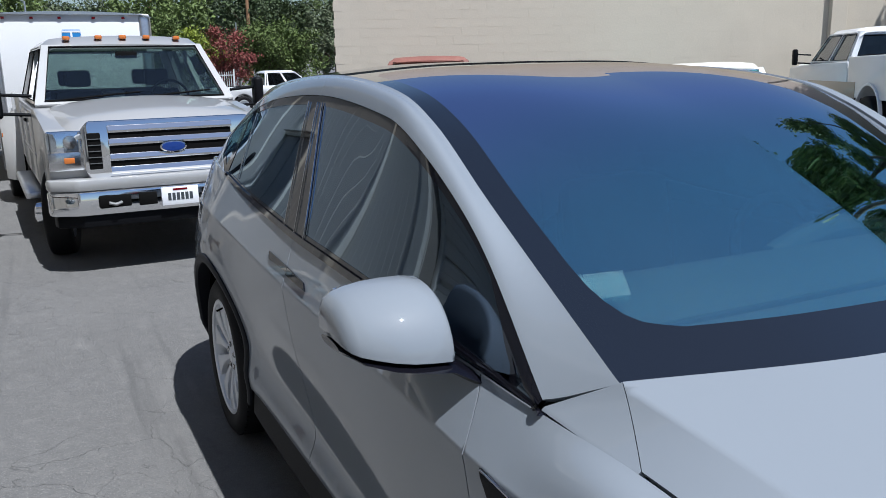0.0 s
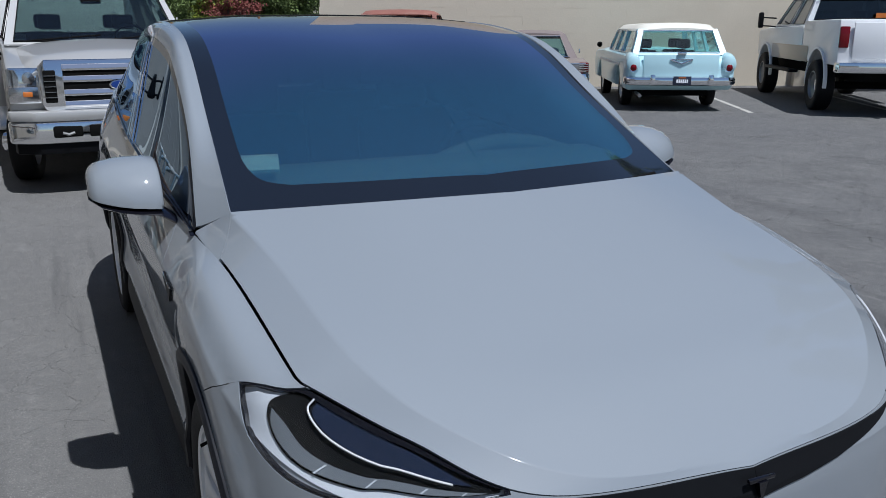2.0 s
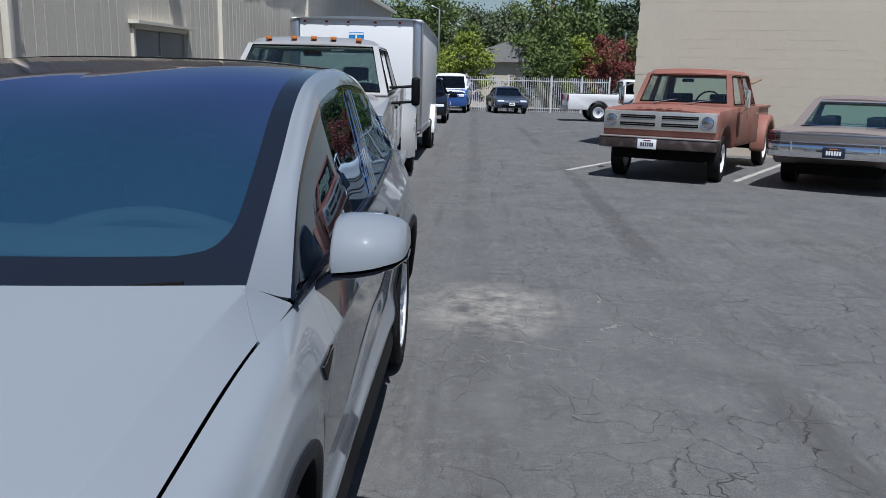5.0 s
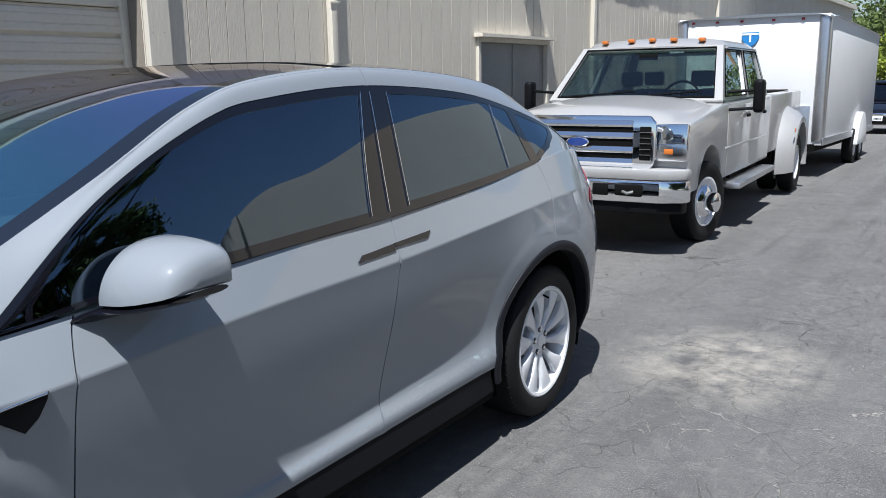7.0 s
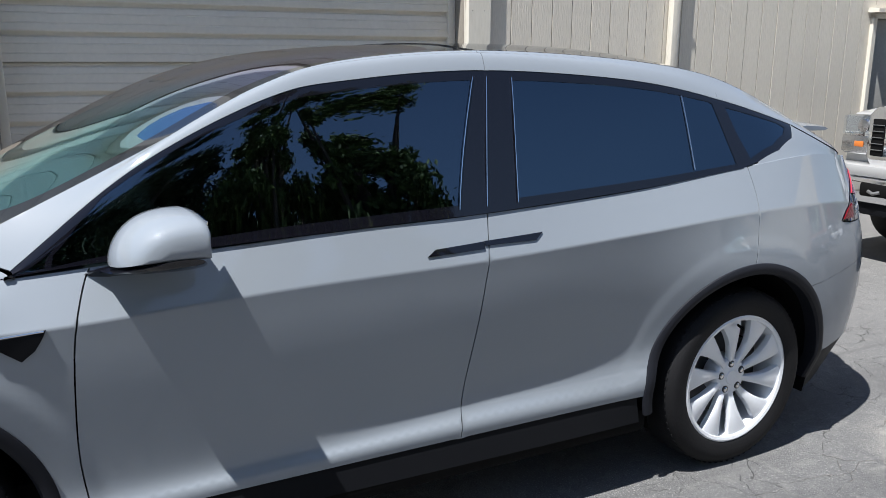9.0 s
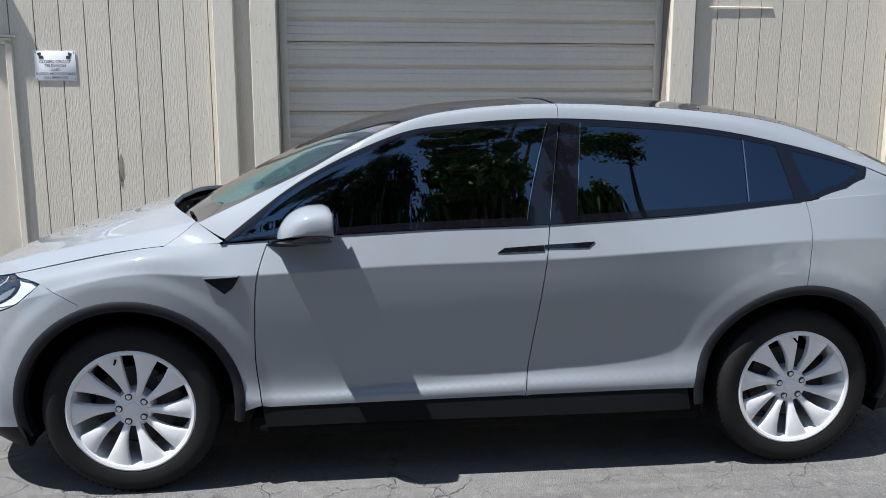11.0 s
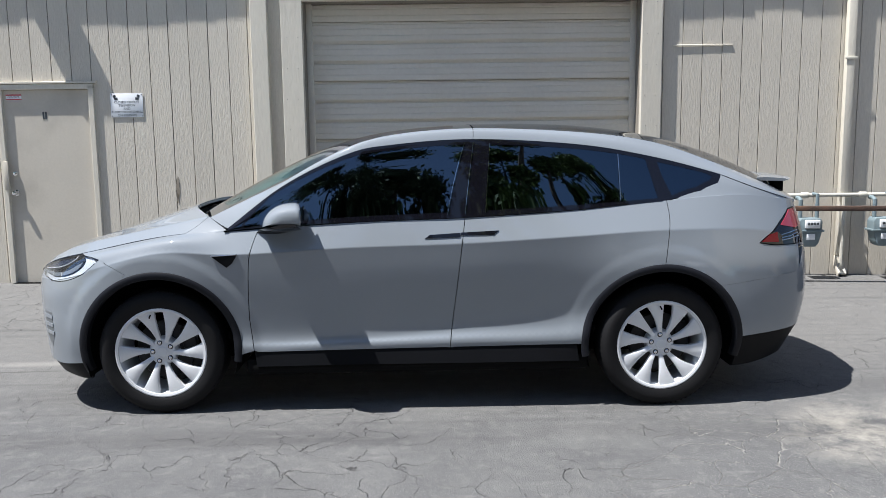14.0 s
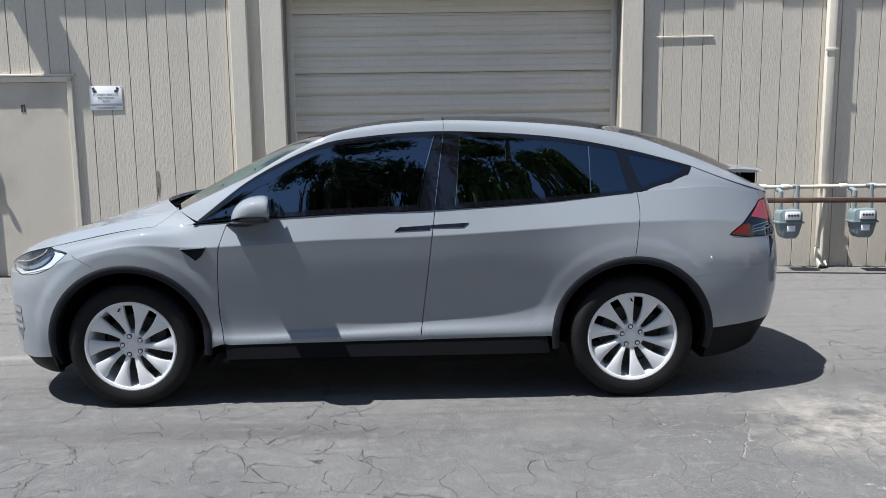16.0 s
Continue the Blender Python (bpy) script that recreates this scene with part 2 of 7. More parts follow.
    d2 = math_node("ADD", math_node("MULTIPLY", dx, dx), math_node("MULTIPLY", dy, dy))
    spill = math_node("MULTIPLY", ranged(d2, 0.0, 1.5, 1.0, 0.0), ranged(noise_tex(3.2, 10, 0.74).outputs["Fac"], 0.41, 0.64))
    col = mixed(math_node("MULTIPLY", spill, 0.70), col, (0.46, 0.43, 0.37))
    near_spill = ranged(e2, 0.9, 2.0, 1.0, 0.0)
    col = mixed(math_node("MULTIPLY", c2, 0.85), col, mixed(near_spill, (0.040, 0.039, 0.038), (0.40, 0.385, 0.355)))
    col = mixed(math_node("MULTIPLY", c1, 0.9), col, (0.028, 0.027, 0.026))
    # scuffs along the driving direction
    sm = nt.nodes.new("ShaderNodeMapping")
    sm.inputs["Scale"].default_value = (9.0, 0.35, 1.0)
    sm.inputs["Rotation"].default_value = (0, 0, 0.12)
    L(P, sm.inputs["Vector"])
    sn = nt.nodes.new("ShaderNodeTexNoise")
    sn.inputs["Scale"].default_value, sn.inputs["Detail"].default_value = 1.0, 5
    L(sm.outputs[0], sn.inputs["Vector"])
    col = mixed(math_node("MULTIPLY", ranged(sn.outputs["Fac"], 0.58, 0.75), 0.45), col, (0.055, 0.055, 0.056))
    L(col, b.inputs["Base Color"])
    b.inputs["Roughness"].default_value = 0.88
    h = math_node("SUBTRACT", math_node("ADD", math_node("MULTIPLY", grit.outputs["Fac"], 0.6), math_node("MULTIPLY", fine.outputs["Fac"], 0.5)), math_node("MULTIPLY", math_node("MAXIMUM", c1, c2), 0.9))
    bp = nt.nodes.new("ShaderNodeBump")
    bp.inputs["Strength"].default_value, bp.inputs["Distance"].default_value = 0.9, 0.014
    L(h, bp.inputs["Height"])
    L(bp.outputs[0], b.inputs["Normal"])
    return m


ASPHALT = ground_material()
PAINT = mat("grey_gloss_paint", (0.217, 0.241, 0.268), rough=0.5, coat=1.0, spec=0.08, vary=0.015, scale=1.2, fine=900)
PAINT.node_tree.nodes["Principled BSDF"].inputs["Coat IOR"].default_value = 1.60
BLACK_TRIM = mat("gloss_black_trim", (0.005, 0.005, 0.008), rough=0.03, spec=0.5, coat=0.3)
CLADDING = mat("satin_black_plastic", (0.006, 0.0065, 0.008), rough=0.5, spec=0.10, vary=0.08, fine=400, bump=0.05)
ARCH_TRIM = mat("dark_grey_arch_plastic", (0.011, 0.012, 0.016), rough=0.5, spec=0.16, vary=0.08, fine=400, bump=0.05)
DARK = mat("dark_underside", (0.006, 0.006, 0.006), rough=0.95, spec=0.1)
RUBBER = mat("tyre_rubber", (0.009, 0.009, 0.010), rough=0.65, spec=0.2, vary=0.2, scale=6, fine=120, bump=0.15)
SILVER = mat("silver_wheel_paint", (0.70, 0.72, 0.75), rough=0.36, metal=0.22, coat=0.3)
CHROME = mat("chrome", (0.85, 0.86, 0.88), rough=0.06, metal=1.0)
DULL_CHROME = mat("dull_chrome", (0.62, 0.62, 0.63), rough=0.2, metal=1.0, vary=0.15, scale=12)
STEEL = mat("grey_steel", (0.30, 0.30, 0.30), rough=0.45, metal=0.9, vary=0.1)
# steel darkened to carry the shade behind the wheel spokes
DARK_STEEL = mat("dark_brake_steel", (0.05, 0.05, 0.052), rough=0.5, metal=0.6, vary=0.1)
SCREEN_GLASS = shaded_screen("windscreen_glass")
TINT_GLASS = tinted_glass("dark_side_glass", (0.16, 0.18, 0.19), 2.38, (0.64, 0.80, 1.0))
PRIVACY_GLASS = tinted_glass("privacy_glass", (0.06, 0.065, 0.068), 2.38, (0.62, 0.80, 1.0))
CLEAR_GLASS = tinted_glass("clear_glass", (0.86, 0.93, 0.91))
LAMP_GLASS = tinted_glass("lamp_lens", (0.95, 0.965, 0.98), 1.30)
BAND = mat("black_frit_band", (0.008, 0.010, 0.015), rough=0.06, spec=0.5, coat=1.0)
BAND.node_tree.nodes["Principled BSDF"].inputs["Coat IOR"].default_value = 1.55
ROOF_GLASS = mat("black_roof_glass", (0.010, 0.011, 0.014), rough=0.03, spec=0.6)
RED_LENS = mat("red_lamp_plastic", (0.13, 0.002, 0.006), rough=0.2, coat=0.15, spec=0.3)
PINK_LENS = mat("pale_red_lamp_plastic", (0.32, 0.035, 0.055), rough=0.12, coat=0.6)
LENS_BLUE = mat("smoky_projector", (0.014, 0.020, 0.040), rough=0.2)
TRUCK_GLASS = tinted_glass("truck_glass", (0.64, 0.71, 0.69), 1.65)
SIGN_RED = mat("red_print", (0.50, 0.03, 0.04), rough=0.5)
AMBER = mat("amber_lens", (0.55, 0.16, 0.03), rough=0.25, coat=0.3)
LAMP_GREY = mat("grey_reflector", (0.13, 0.14, 0.15), rough=0.4)
LAMP_SILVER = mat("silver_lamp_surround", (0.52, 0.53, 0.55), rough=0.35)
WHITE_PLASTIC = mat("white_lamp_plastic", (0.78, 0.80, 0.82), rough=0.3)
DASH = mat("dark_dash", (0.16, 0.185, 0.185), rough=0.7, vary=0.1)
SEAT = mat("dark_seat", (0.005, 0.005, 0.006), rough=0.65, vary=0.1)
PAPER = mat("white_paper", (0.88, 0.89, 0.84), rough=0.8)
INK = mat("dark_print", (0.04, 0.05, 0.06), rough=0.7)
PLATE_WHITE = mat("plate_white", (0.84, 0.86, 0.89), rough=0.5, spec=0.2)
PLATE_DARK = mat("plate_dark_blue", (0.02, 0.025, 0.05), rough=0.4)
BEIGE = mat("beige_wall_paint", (0.61, 0.565, 0.485), rough=0.75, vary=0.10, scale=3, fine=90, bump=0.32, per_piece=0.035,
            stretch=(1, 1, 0.18), stain=(0.50, 0.46, 0.385), stain_amount=0.45, stain_scale=0.9)
TRIM_PAINT = mat("pale_trim_paint", (0.64, 0.60, 0.515), rough=0.7, vary=0.08, scale=3, fine=50, bump=0.2, stretch=(1, 1, 0.2))
# darker than the boards: the grooves' shade put into the backing's colour; nails share it
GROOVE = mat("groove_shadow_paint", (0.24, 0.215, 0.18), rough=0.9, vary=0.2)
SHUTTER = mat("beige_metal_door", (0.71, 0.66, 0.57), rough=0.55, vary=0.06, scale=2, fine=30, bump=0.05)
DOOR_PAINT = mat("beige_door_paint", (0.57, 0.525, 0.45), rough=0.6, vary=0.05, scale=2, fine=40, bump=0.08, stain=(0.36, 0.33, 0.28), stain_amount=0.6)
GREY_DOOR = mat("grey_steel_door_paint", (0.27, 0.265, 0.25), rough=0.6, vary=0.12, scale=2, fine=30)
BLOCK = mat("beige_block_paint", (0.56, 0.50, 0.405), rough=0.85, vary=0.08, scale=1.2, fine=30, bump=0.15, per_piece=0.012)


# ---- building tools ----
def thing(name, label, category, group="", at=None, kind=""):
    ob = new(name)
    ob.empty_display_size = 0.2
    if at is not None:
        ob.matrix_world = at
    return tagged(ob, label, category, group, kind)


def part(name, bm, material, parent, label="", smooth=True, sharp=35):
    """Links a bmesh or a mesh as one object under a thing or a part."""
    if isinstance(bm, bmesh.types.BMesh):
        me = bpy.data.meshes.new(name)
        bm.to_mesh(me)
        bm.free()
    else:
        me = bm
    if not me.materials:
        me.materials.append(material)
    if smooth and not me.has_custom_normals:
        me.shade_smooth()
        me.set_sharp_from_angle(angle=radians(sharp))
    ob = new(name, me)
    if parent is not None:
        ob.parent = parent
    if label:
        ob["label"] = label
    return ob


def solo(name, bm, material, label, category, group="", kind="", at=None, smooth=True, sharp=35):
    """A thing that is one mesh."""
    ob = part(name, bm, material, None, smooth=smooth, sharp=sharp)
    if at is not None:
        ob.matrix_world = at
    return tagged(ob, label, category, group, kind)


def box(sx, sy, sz, x=0, y=0, z=0, bevel=0.0, bm=None, segments=2, m=None):
    """A box of that size, its centre at x, y, z."""
    b = bm or bmesh.new()
    r = bmesh.ops.create_cube(b, size=1)
    vs = r["verts"]
    bmesh.ops.transform(b, matrix=(m or Matrix()) @ Matrix.Translation((x, y, z)) @ Matrix.Diagonal((sx, sy, sz, 1)), verts=vs)
    if bevel:
        es = list({e for v in vs for e in v.link_edges})
        bmesh.ops.bevel(b, geom=es, offset=bevel, segments=segments, affect="EDGES", profile=0.5)
    return b


def tube(points, radius, sides=10, bm=None, closed=False, caps=True):
    """A round rod along points; radius may be one number or one for each point."""
    b = bm or bmesh.new()
    pts = [Vector(p) for p in points]
    n = len(pts)
    rings = []
    up = Vector((0, 0, 1))
    for i, p in enumerate(pts):
        a, c = pts[(i - 1) % n if closed else max(i - 1, 0)], pts[(i + 1) % n if closed else min(i + 1, n - 1)]
        d = (c - a).normalized()
        u = d.cross(up if abs(d.z) < 0.95 else Vector((1, 0, 0))).normalized()
        w = u.cross(d)
        r = radius[i] if isinstance(radius, (list, tuple)) else radius
        rings.append([b.verts.new(p + r * (math.cos(2 * math.pi * k / sides) * u + math.sin(2 * math.pi * k / sides) * w)) for k in range(sides)])
    for i in range(n if closed else n - 1):
        A, B = rings[i], rings[(i + 1) % n]
        for k in range(sides):
            b.faces.new((A[k], A[(k + 1) % sides], B[(k + 1) % sides], B[k]))
    if caps and not closed:
        b.faces.new(rings[0][::-1])
        b.faces.new(rings[-1])
    return b


def lathe(profile, sides=48, bm=None, m=None, closed=False):
    """Turns a profile of (radius, x) about the x axis."""
    b = bm or bmesh.new()
    rings = []
    for r, x in profile:
        rings.append([b.verts.new((m or Matrix()) @ Vector((x, r * math.cos(2 * math.pi * k / sides), r * math.sin(2 * math.pi * k / sides)))) for k in range(sides)])
    pairs = list(zip(rings, rings[1:])) + ([(rings[-1], rings[0])] if closed else [])
    for A, B in pairs:
        for k in range(sides):
            b.faces.new((A[k], A[(k + 1) % sides], B[(k + 1) % sides], B[k]))
    bmesh.ops.recalc_face_normals(b, faces=b.faces)
    return b


def prism(outline, x0, x1, axis="x", bm=None, bevel=0.0, m=None):
    """A flat outline (pairs) pushed from x0 to x1 along an axis: x takes (y, z), y takes (x, z), z takes (x, y)."""
    b = bm or bmesh.new()
    put = {"x": lambda a, p: (a, p[0], p[1]), "y": lambda a, p: (p[0], a, p[1]), "z": lambda a, p: (p[0], p[1], a)}[axis]
    A = [b.verts.new((m or Matrix()) @ Vector(put(x0, p))) for p in outline]
    B = [b.verts.new((m or Matrix()) @ Vector(put(x1, p))) for p in outline]
    n = len(A)
    fs = [b.faces.new(A), b.faces.new(B[::-1])]
    for i in range(n):
        fs.append(b.faces.new((A[i], B[i], B[(i + 1) % n], A[(i + 1) % n])))
    bmesh.ops.recalc_face_normals(b, faces=fs)
    if bevel:
        es = [e for e in b.edges if e.verts[0] in A + B and e.verts[1] in A + B]
        bmesh.ops.bevel(b, geom=es, offset=bevel, segments=2, affect="EDGES", profile=0.5)
    return b


def catmull(P, t, sharp=()):
    """A smooth curve through the rows of P at parameter t (0 .. len - 1), with a crease at the indices in sharp."""
    P = np.asarray(P, float)
    n = len(P)
    i = min(max(int(math.floor(t)), 0), n - 2)
    f = t - i
    p1, p2 = P[i], P[i + 1]
    p0 = P[i - 1] if i > 0 else 2 * p1 - p2
    p3 = P[i + 2] if i + 2 < n else 2 * p2 - p1
    m1 = p2 - p1 if i in sharp else (p2 - p0) / 2
    m2 = p2 - p1 if i + 1 in sharp else (p3 - p1) / 2
    return (2 * f ** 3 - 3 * f ** 2 + 1) * p1 + (f ** 3 - 2 * f ** 2 + f) * m1 + (-2 * f ** 3 + 3 * f ** 2) * p2 + (f ** 3 - f ** 2) * m2


def smooth_line(points, n, closed=False):
    """n points along a smooth curve through the given ones."""
    return [tuple(catmull(points, t)) for t in np.linspace(0, len(points) - 1, n)]


class Skin:
    """A smooth surface through rails: rails[k] is a list of (x, y, z), one for each station. Parameters: s along, v across."""

    def __init__(self, rails, creases=(), corners=(), swell=None):
        self.creases, self.corners, self.swell = creases, corners, swell
        self.rails = np.asarray(rails, float)
        self.ns, self.nv = self.rails.shape[1] - 1, self.rails.shape[0] - 1
        S, V = np.linspace(0, self.ns, self.ns * 14 + 1), np.linspace(0, self.nv, self.nv * 8 + 1)
        self.S, self.V = S, V
        self.table = np.array([[self(s, v) for v in V] for s in S])
        mid = np.array([self(s, self.nv * 0.6) for s in S])
        self.ds = np.concatenate([[0], np.cumsum(np.linalg.norm(np.diff(mid, axis=0), axis=1))])
        mv = np.array([self(self.ns * 0.5, v) for v in V])
        self.dv = np.concatenate([[0], np.cumsum(np.linalg.norm(np.diff(mv, axis=0), axis=1))])

    def __call__(self, s, v):
        s, v = min(max(s, 0), self.ns), min(max(v, 0), self.nv)
        ring = np.array([catmull(r, s, [c for k, c in self.corners if k == i]) for i, r in enumerate(self.rails)])
        p = catmull(ring, v, self.creases)
        return p if self.swell is None else p + self.swell(p, v)

    def normal(self, s, v):
        e = 1e-3
        a = self(min(s + e, self.ns), v) - self(max(s - e, 0), v)
        c = self(s, min(v + e, self.nv)) - self(s, max(v - e, 0))
        n = np.cross(a, c)
        k = np.linalg.norm(n)
        return n / k if k > 1e-12 else np.array((0, 0, 1.0))

    def find(self, x, y, z):
        """The parameters of the point nearest to a place; None for x leaves it open."""
        w = np.array([0.0 if x is None else 1.0, 1.0, 1.0])
        p = np.array([x or 0.0, y, z])
        d = (((self.table - p) * w) ** 2).sum(2)
        i, j = np.unravel_index(np.argmin(d), d.shape)
        s, v = self.S[i], self.V[j]
        for _ in range(6):
            q = self(s, v)
            e = 2e-3
            ja, jb = (self(s + e, v) - self(s - e, v)) / (min(s + e, self.ns) - max(s - e, 0)), (self(s, v + e) - self(s, v - e)) / (min(v + e, self.nv) - max(v - e, 0))
            J = np.stack([ja * w, jb * w], 1)
            r = (p - q) * w
            step = np.linalg.lstsq(J.T @ J + 1e-9 * np.eye(2), J.T @ r, rcond=None)[0]
            step = np.clip(step, -0.2, 0.2)
            s, v = min(max(s + step[0], 0), self.ns), min(max(v + step[1], 0), self.nv)
        return s, v

    def flat(self, s, v):
        return np.interp(s, self.S, self.ds), np.interp(v, self.V, self.dv)

    def unflat(self, a, b):
        return np.interp(a, self.ds, self.S), np.interp(b, self.dv, self.V)

    def along(self, v, s0, s1, step=0.03):
        n = max(2, int(abs(np.interp(s1, self.S, self.ds) - np.interp(s0, self.S, self.ds)) / step))
        return [(s, v) for s in np.linspace(s0, s1, n)]

    def s_at(self, y, v):
        """The station where the rail at v passes that y."""
        col = [self(s, v)[1] for s in self.S]
        return float(np.interp(y, col, self.S))


def fill(pts, step):
    """A list of parameter or plane points made denser, so that no stretch is longer than step."""
    out = []
    n = len(pts)
    for i in range(n):
        a, c = np.array(pts[i], float), np.array(pts[(i + 1) % n], float)
        k = max(1, int(np.linalg.norm(c - a) / step))
        out += [tuple(a + (c - a) * j / k) for j in range(k)]
    return out


def panel(skin, outline, thick=0.012, lift=0.0, step=0.035, mirror=False, holes=(), both=False, inset=0.0):
    """A sheet cut out of a skin along an outline of (s, v), with thickness. mirror: on the other side; both: the two sides in one mesh."""
    from mathutils.geometry import delaunay_2d_cdt
    loops = [fill([skin.flat(*p) for p in o], step) for o in (outline, *holes)]
    verts, edges = [], []
    for lp in loops:
        if inset and lp is loops[0]:
            area = sum(a[0] * b[1] - b[0] * a[1] for a, b in zip(lp, lp[1:] + lp[:1]))
            sg = 1 if area > 0 else -1
            q = []
            for i, p in enumerate(lp):
                a, c = np.array(lp[i - 1]), np.array(lp[(i + 1) % len(lp)])
                d = c - a
                L = np.linalg.norm(d) or 1
                q.append((p[0] - sg * d[1] / L * inset, p[1] + sg * d[0] / L * inset))
            lp = q
        k = len(verts)
        verts += [Vector(p) for p in lp]
        edges += [(k + i, k + (i + 1) % len(lp)) for i in range(len(lp))]
    ring = np.array([tuple(v) for v in verts])
    lo, hi = ring.min(0), ring.max(0)
    for i, a in enumerate(np.arange(lo[0] + step / 2, hi[0], step)):
        for b in np.arange(lo[1] + step / 2, hi[1], step):
            p = np.array((a, b + (step / 4 if i % 2 else -step / 4)))
            if ((ring - p) ** 2).sum(1).min() > (step * 0.5) ** 2:
                verts.append(Vector(p))
    for cr in skin.creases:
        b0 = float(np.interp(cr, skin.V, skin.dv))
        near = [v for v in verts[len(ring):] if abs(v[1] - b0) < 0.02]
        if near:
            gone = {id(v) for v in near}
            verts = [v for v in verts if id(v) not in gone]
        for db, gap in ((-0.012, 0.014), (0.0, 0.010), (0.012, 0.014)):
            if lo[1] < b0 + db < hi[1]:
                for a in np.arange(lo[0] + gap / 2, hi[0], gap):
                    if ((ring - (a, b0 + db)) ** 2).sum(1).min() > 0.008 ** 2:
                        verts.append(Vector((a, b0 + db)))
    V, _, F, *_ = delaunay_2d_cdt(verts, edges, [], 1 if not holes else 1, 1e-6)
    if holes:
        def inside(p, lp):
            c = False
            for (x1, y1), (x2, y2) in zip(lp, lp[1:] + lp[:1]):
                if (y1 > p[1]) != (y2 > p[1]) and p[0] < (x2 - x1) * (p[1] - y1) / (y2 - y1) + x1:
                    c = not c
            return c
        F = [f for f in F if not any(inside(sum((V[i] for i in f), Vector((0, 0))) / 3, lp) for lp in loops[1:])]
    P, N = [], []
    cen = ring.mean(0)
    for q in V:
        s, v = skin.unflat(*q)
        q2 = np.array(tuple(q))
        d = cen - q2
        n = skin.normal(*skin.unflat(*(q2 + d * min(1, 0.004 / (np.linalg.norm(d) or 1)))))
        P.append(skin(s, v))
        N.append(n)
    P, N = np.array(P), np.array(N)
    if (N * (P - (0, np.clip(P.mean(0)[1], -1.2, 1.4), 0.75))).sum() < 0:
        N = -N
    P = P + N * lift
    # face order to follow the normals
    f0 = max(F, key=lambda f: np.linalg.norm(np.cross(P[f[1]] - P[f[0]], P[f[2]] - P[f[0]])))
    if np.dot(np.cross(P[f0[1]] - P[f0[0]], P[f0[2]] - P[f0[0]]), N[f0[0]]) < 0:
        F = [f[::-1] for f in F]
    count = {}
    for f in F:
        for a, b in zip(f, list(f[1:]) + [f[0]]):
            count[(a, b)] = 1
    border = [(a, b) for a, b in count if (b, a) not in count]
    out_v, out_f, out_n = [], [], []
    seen = {}
    for side in ((1, -1) if both else (-1,) if mirror else (1,)):
        m = np.array((side, 1, 1))
        back = P - N * thick

        def index(i, lay):
            p = (P if lay == 0 else back)[i] * m
            key = (lay, i) if both and abs(P[i][0]) < 1e-4 else (lay, i, side)
            if key not in seen:
                if len(key) == 2:
                    p[0] = 0
                seen[key] = len(out_v)
                out_v.append(tuple(p))
            return seen[key]

        def add(f, lays, ns):
            ids = [index(i, l) for i, l in zip(f, lays)]
            nn = [tuple(n * m) for n in ns]
            if side < 0:
                ids, nn = ids[::-1], nn[::-1]
            if len(set(ids)) == len(ids):
                out_f.append(tuple(ids))
                out_n.extend(nn)

        for f in F:
            add(f, (0, 0, 0), [N[i] for i in f])
            add(f[::-1], (1, 1, 1), [-N[i] for i in f[::-1]])
        for a, b in border:
            if both and abs(P[a][0]) < 1e-4 and abs(P[b][0]) < 1e-4:
                continue
            d = np.cross(P[b] - P[a], N[a])
            d = d / (np.linalg.norm(d) or 1)
            add((b, a, a, b), (0, 0, 1, 1), [d] * 4)
    me = bpy.data.meshes.new("panel")
    me.from_pydata(out_v, [], out_f)
    me.shade_smooth()
    me.normals_split_custom_set(out_n)
    return me


# ---- ground ----
def gz(x, y):
    """Height of the ground: level by the car, rising to the building, falling away gently behind."""
    d = (y - 9.5) / 2.0
    fall = -0.021 * 2.0 * (math.log1p(math.exp(d)) if d < 30 else d)
    fall = max(fall, -1.25)
    k = min(max((-1.35 - x) / 1.5, 0), 1)
    f = min(max((9.0 - y) / 5.0, 0), 1)
    return fall + 0.11 * k * k * (3 - 2 * k) * f


def place(x, y, heading, lift=0.0):
    """A pose on the ground: the thing's own -y points along heading (degrees about z)."""
    e = 0.6
    n = Vector((gz(x - e, y) - gz(x + e, y), gz(x, y - e) - gz(x, y + e), 2 * e)).normalized()
    q = Vector((0, 0, 1)).rotation_difference(n)
    return Matrix.Translation((x, y, gz(x, y) + lift)) @ q.to_matrix().to_4x4() @ pose(0, 0, 0, 0, 0, heading)


gx = [-900, -300, -120, -60, -30, -15, -8] + [-5 + 0.35 * i for i in range(72)] + [22, 26, 32, 45, 70, 130, 300, 900]
gy = [-900, -300, -120, -60, -30, -16] + [-10 + 0.5 * i for i in range(84)] + [35, 40, 48, 56, 64, 75, 100, 150, 300, 900]
gv = [(x, y, gz(x, y)) for y in gy for x in gx]
gf = [(j * len(gx) + i, j * len(gx) + i + 1, (j + 1) * len(gx) + i + 1, (j + 1) * len(gx) + i) for j in range(len(gy) - 1) for i in range(len(gx) - 1)]
me = bpy.data.meshes.new("ground")
me.from_pydata(gv, [], gf)
solo("ground", me, ASPHALT, "old cracked grey asphalt of a parking lot", "asphalt", kind="structure", sharp=60)

# ---- long building with plank siding beside the car ----
WALL_TURN = math.degrees(math.atan(0.02))
WALL = pose(-3.0, 0, 0, 0, 0, -WALL_TURN)      # its own x is the face's normal, y runs along the wall
WALL_TOP, EAVE = 3.9, 0.108
OPENINGS = [(-4.30, -3.34, 0.0, 2.15), (-1.13, 2.32, 0.0, 2.98), (7.20, 9.04, 0.0, 2.08)]


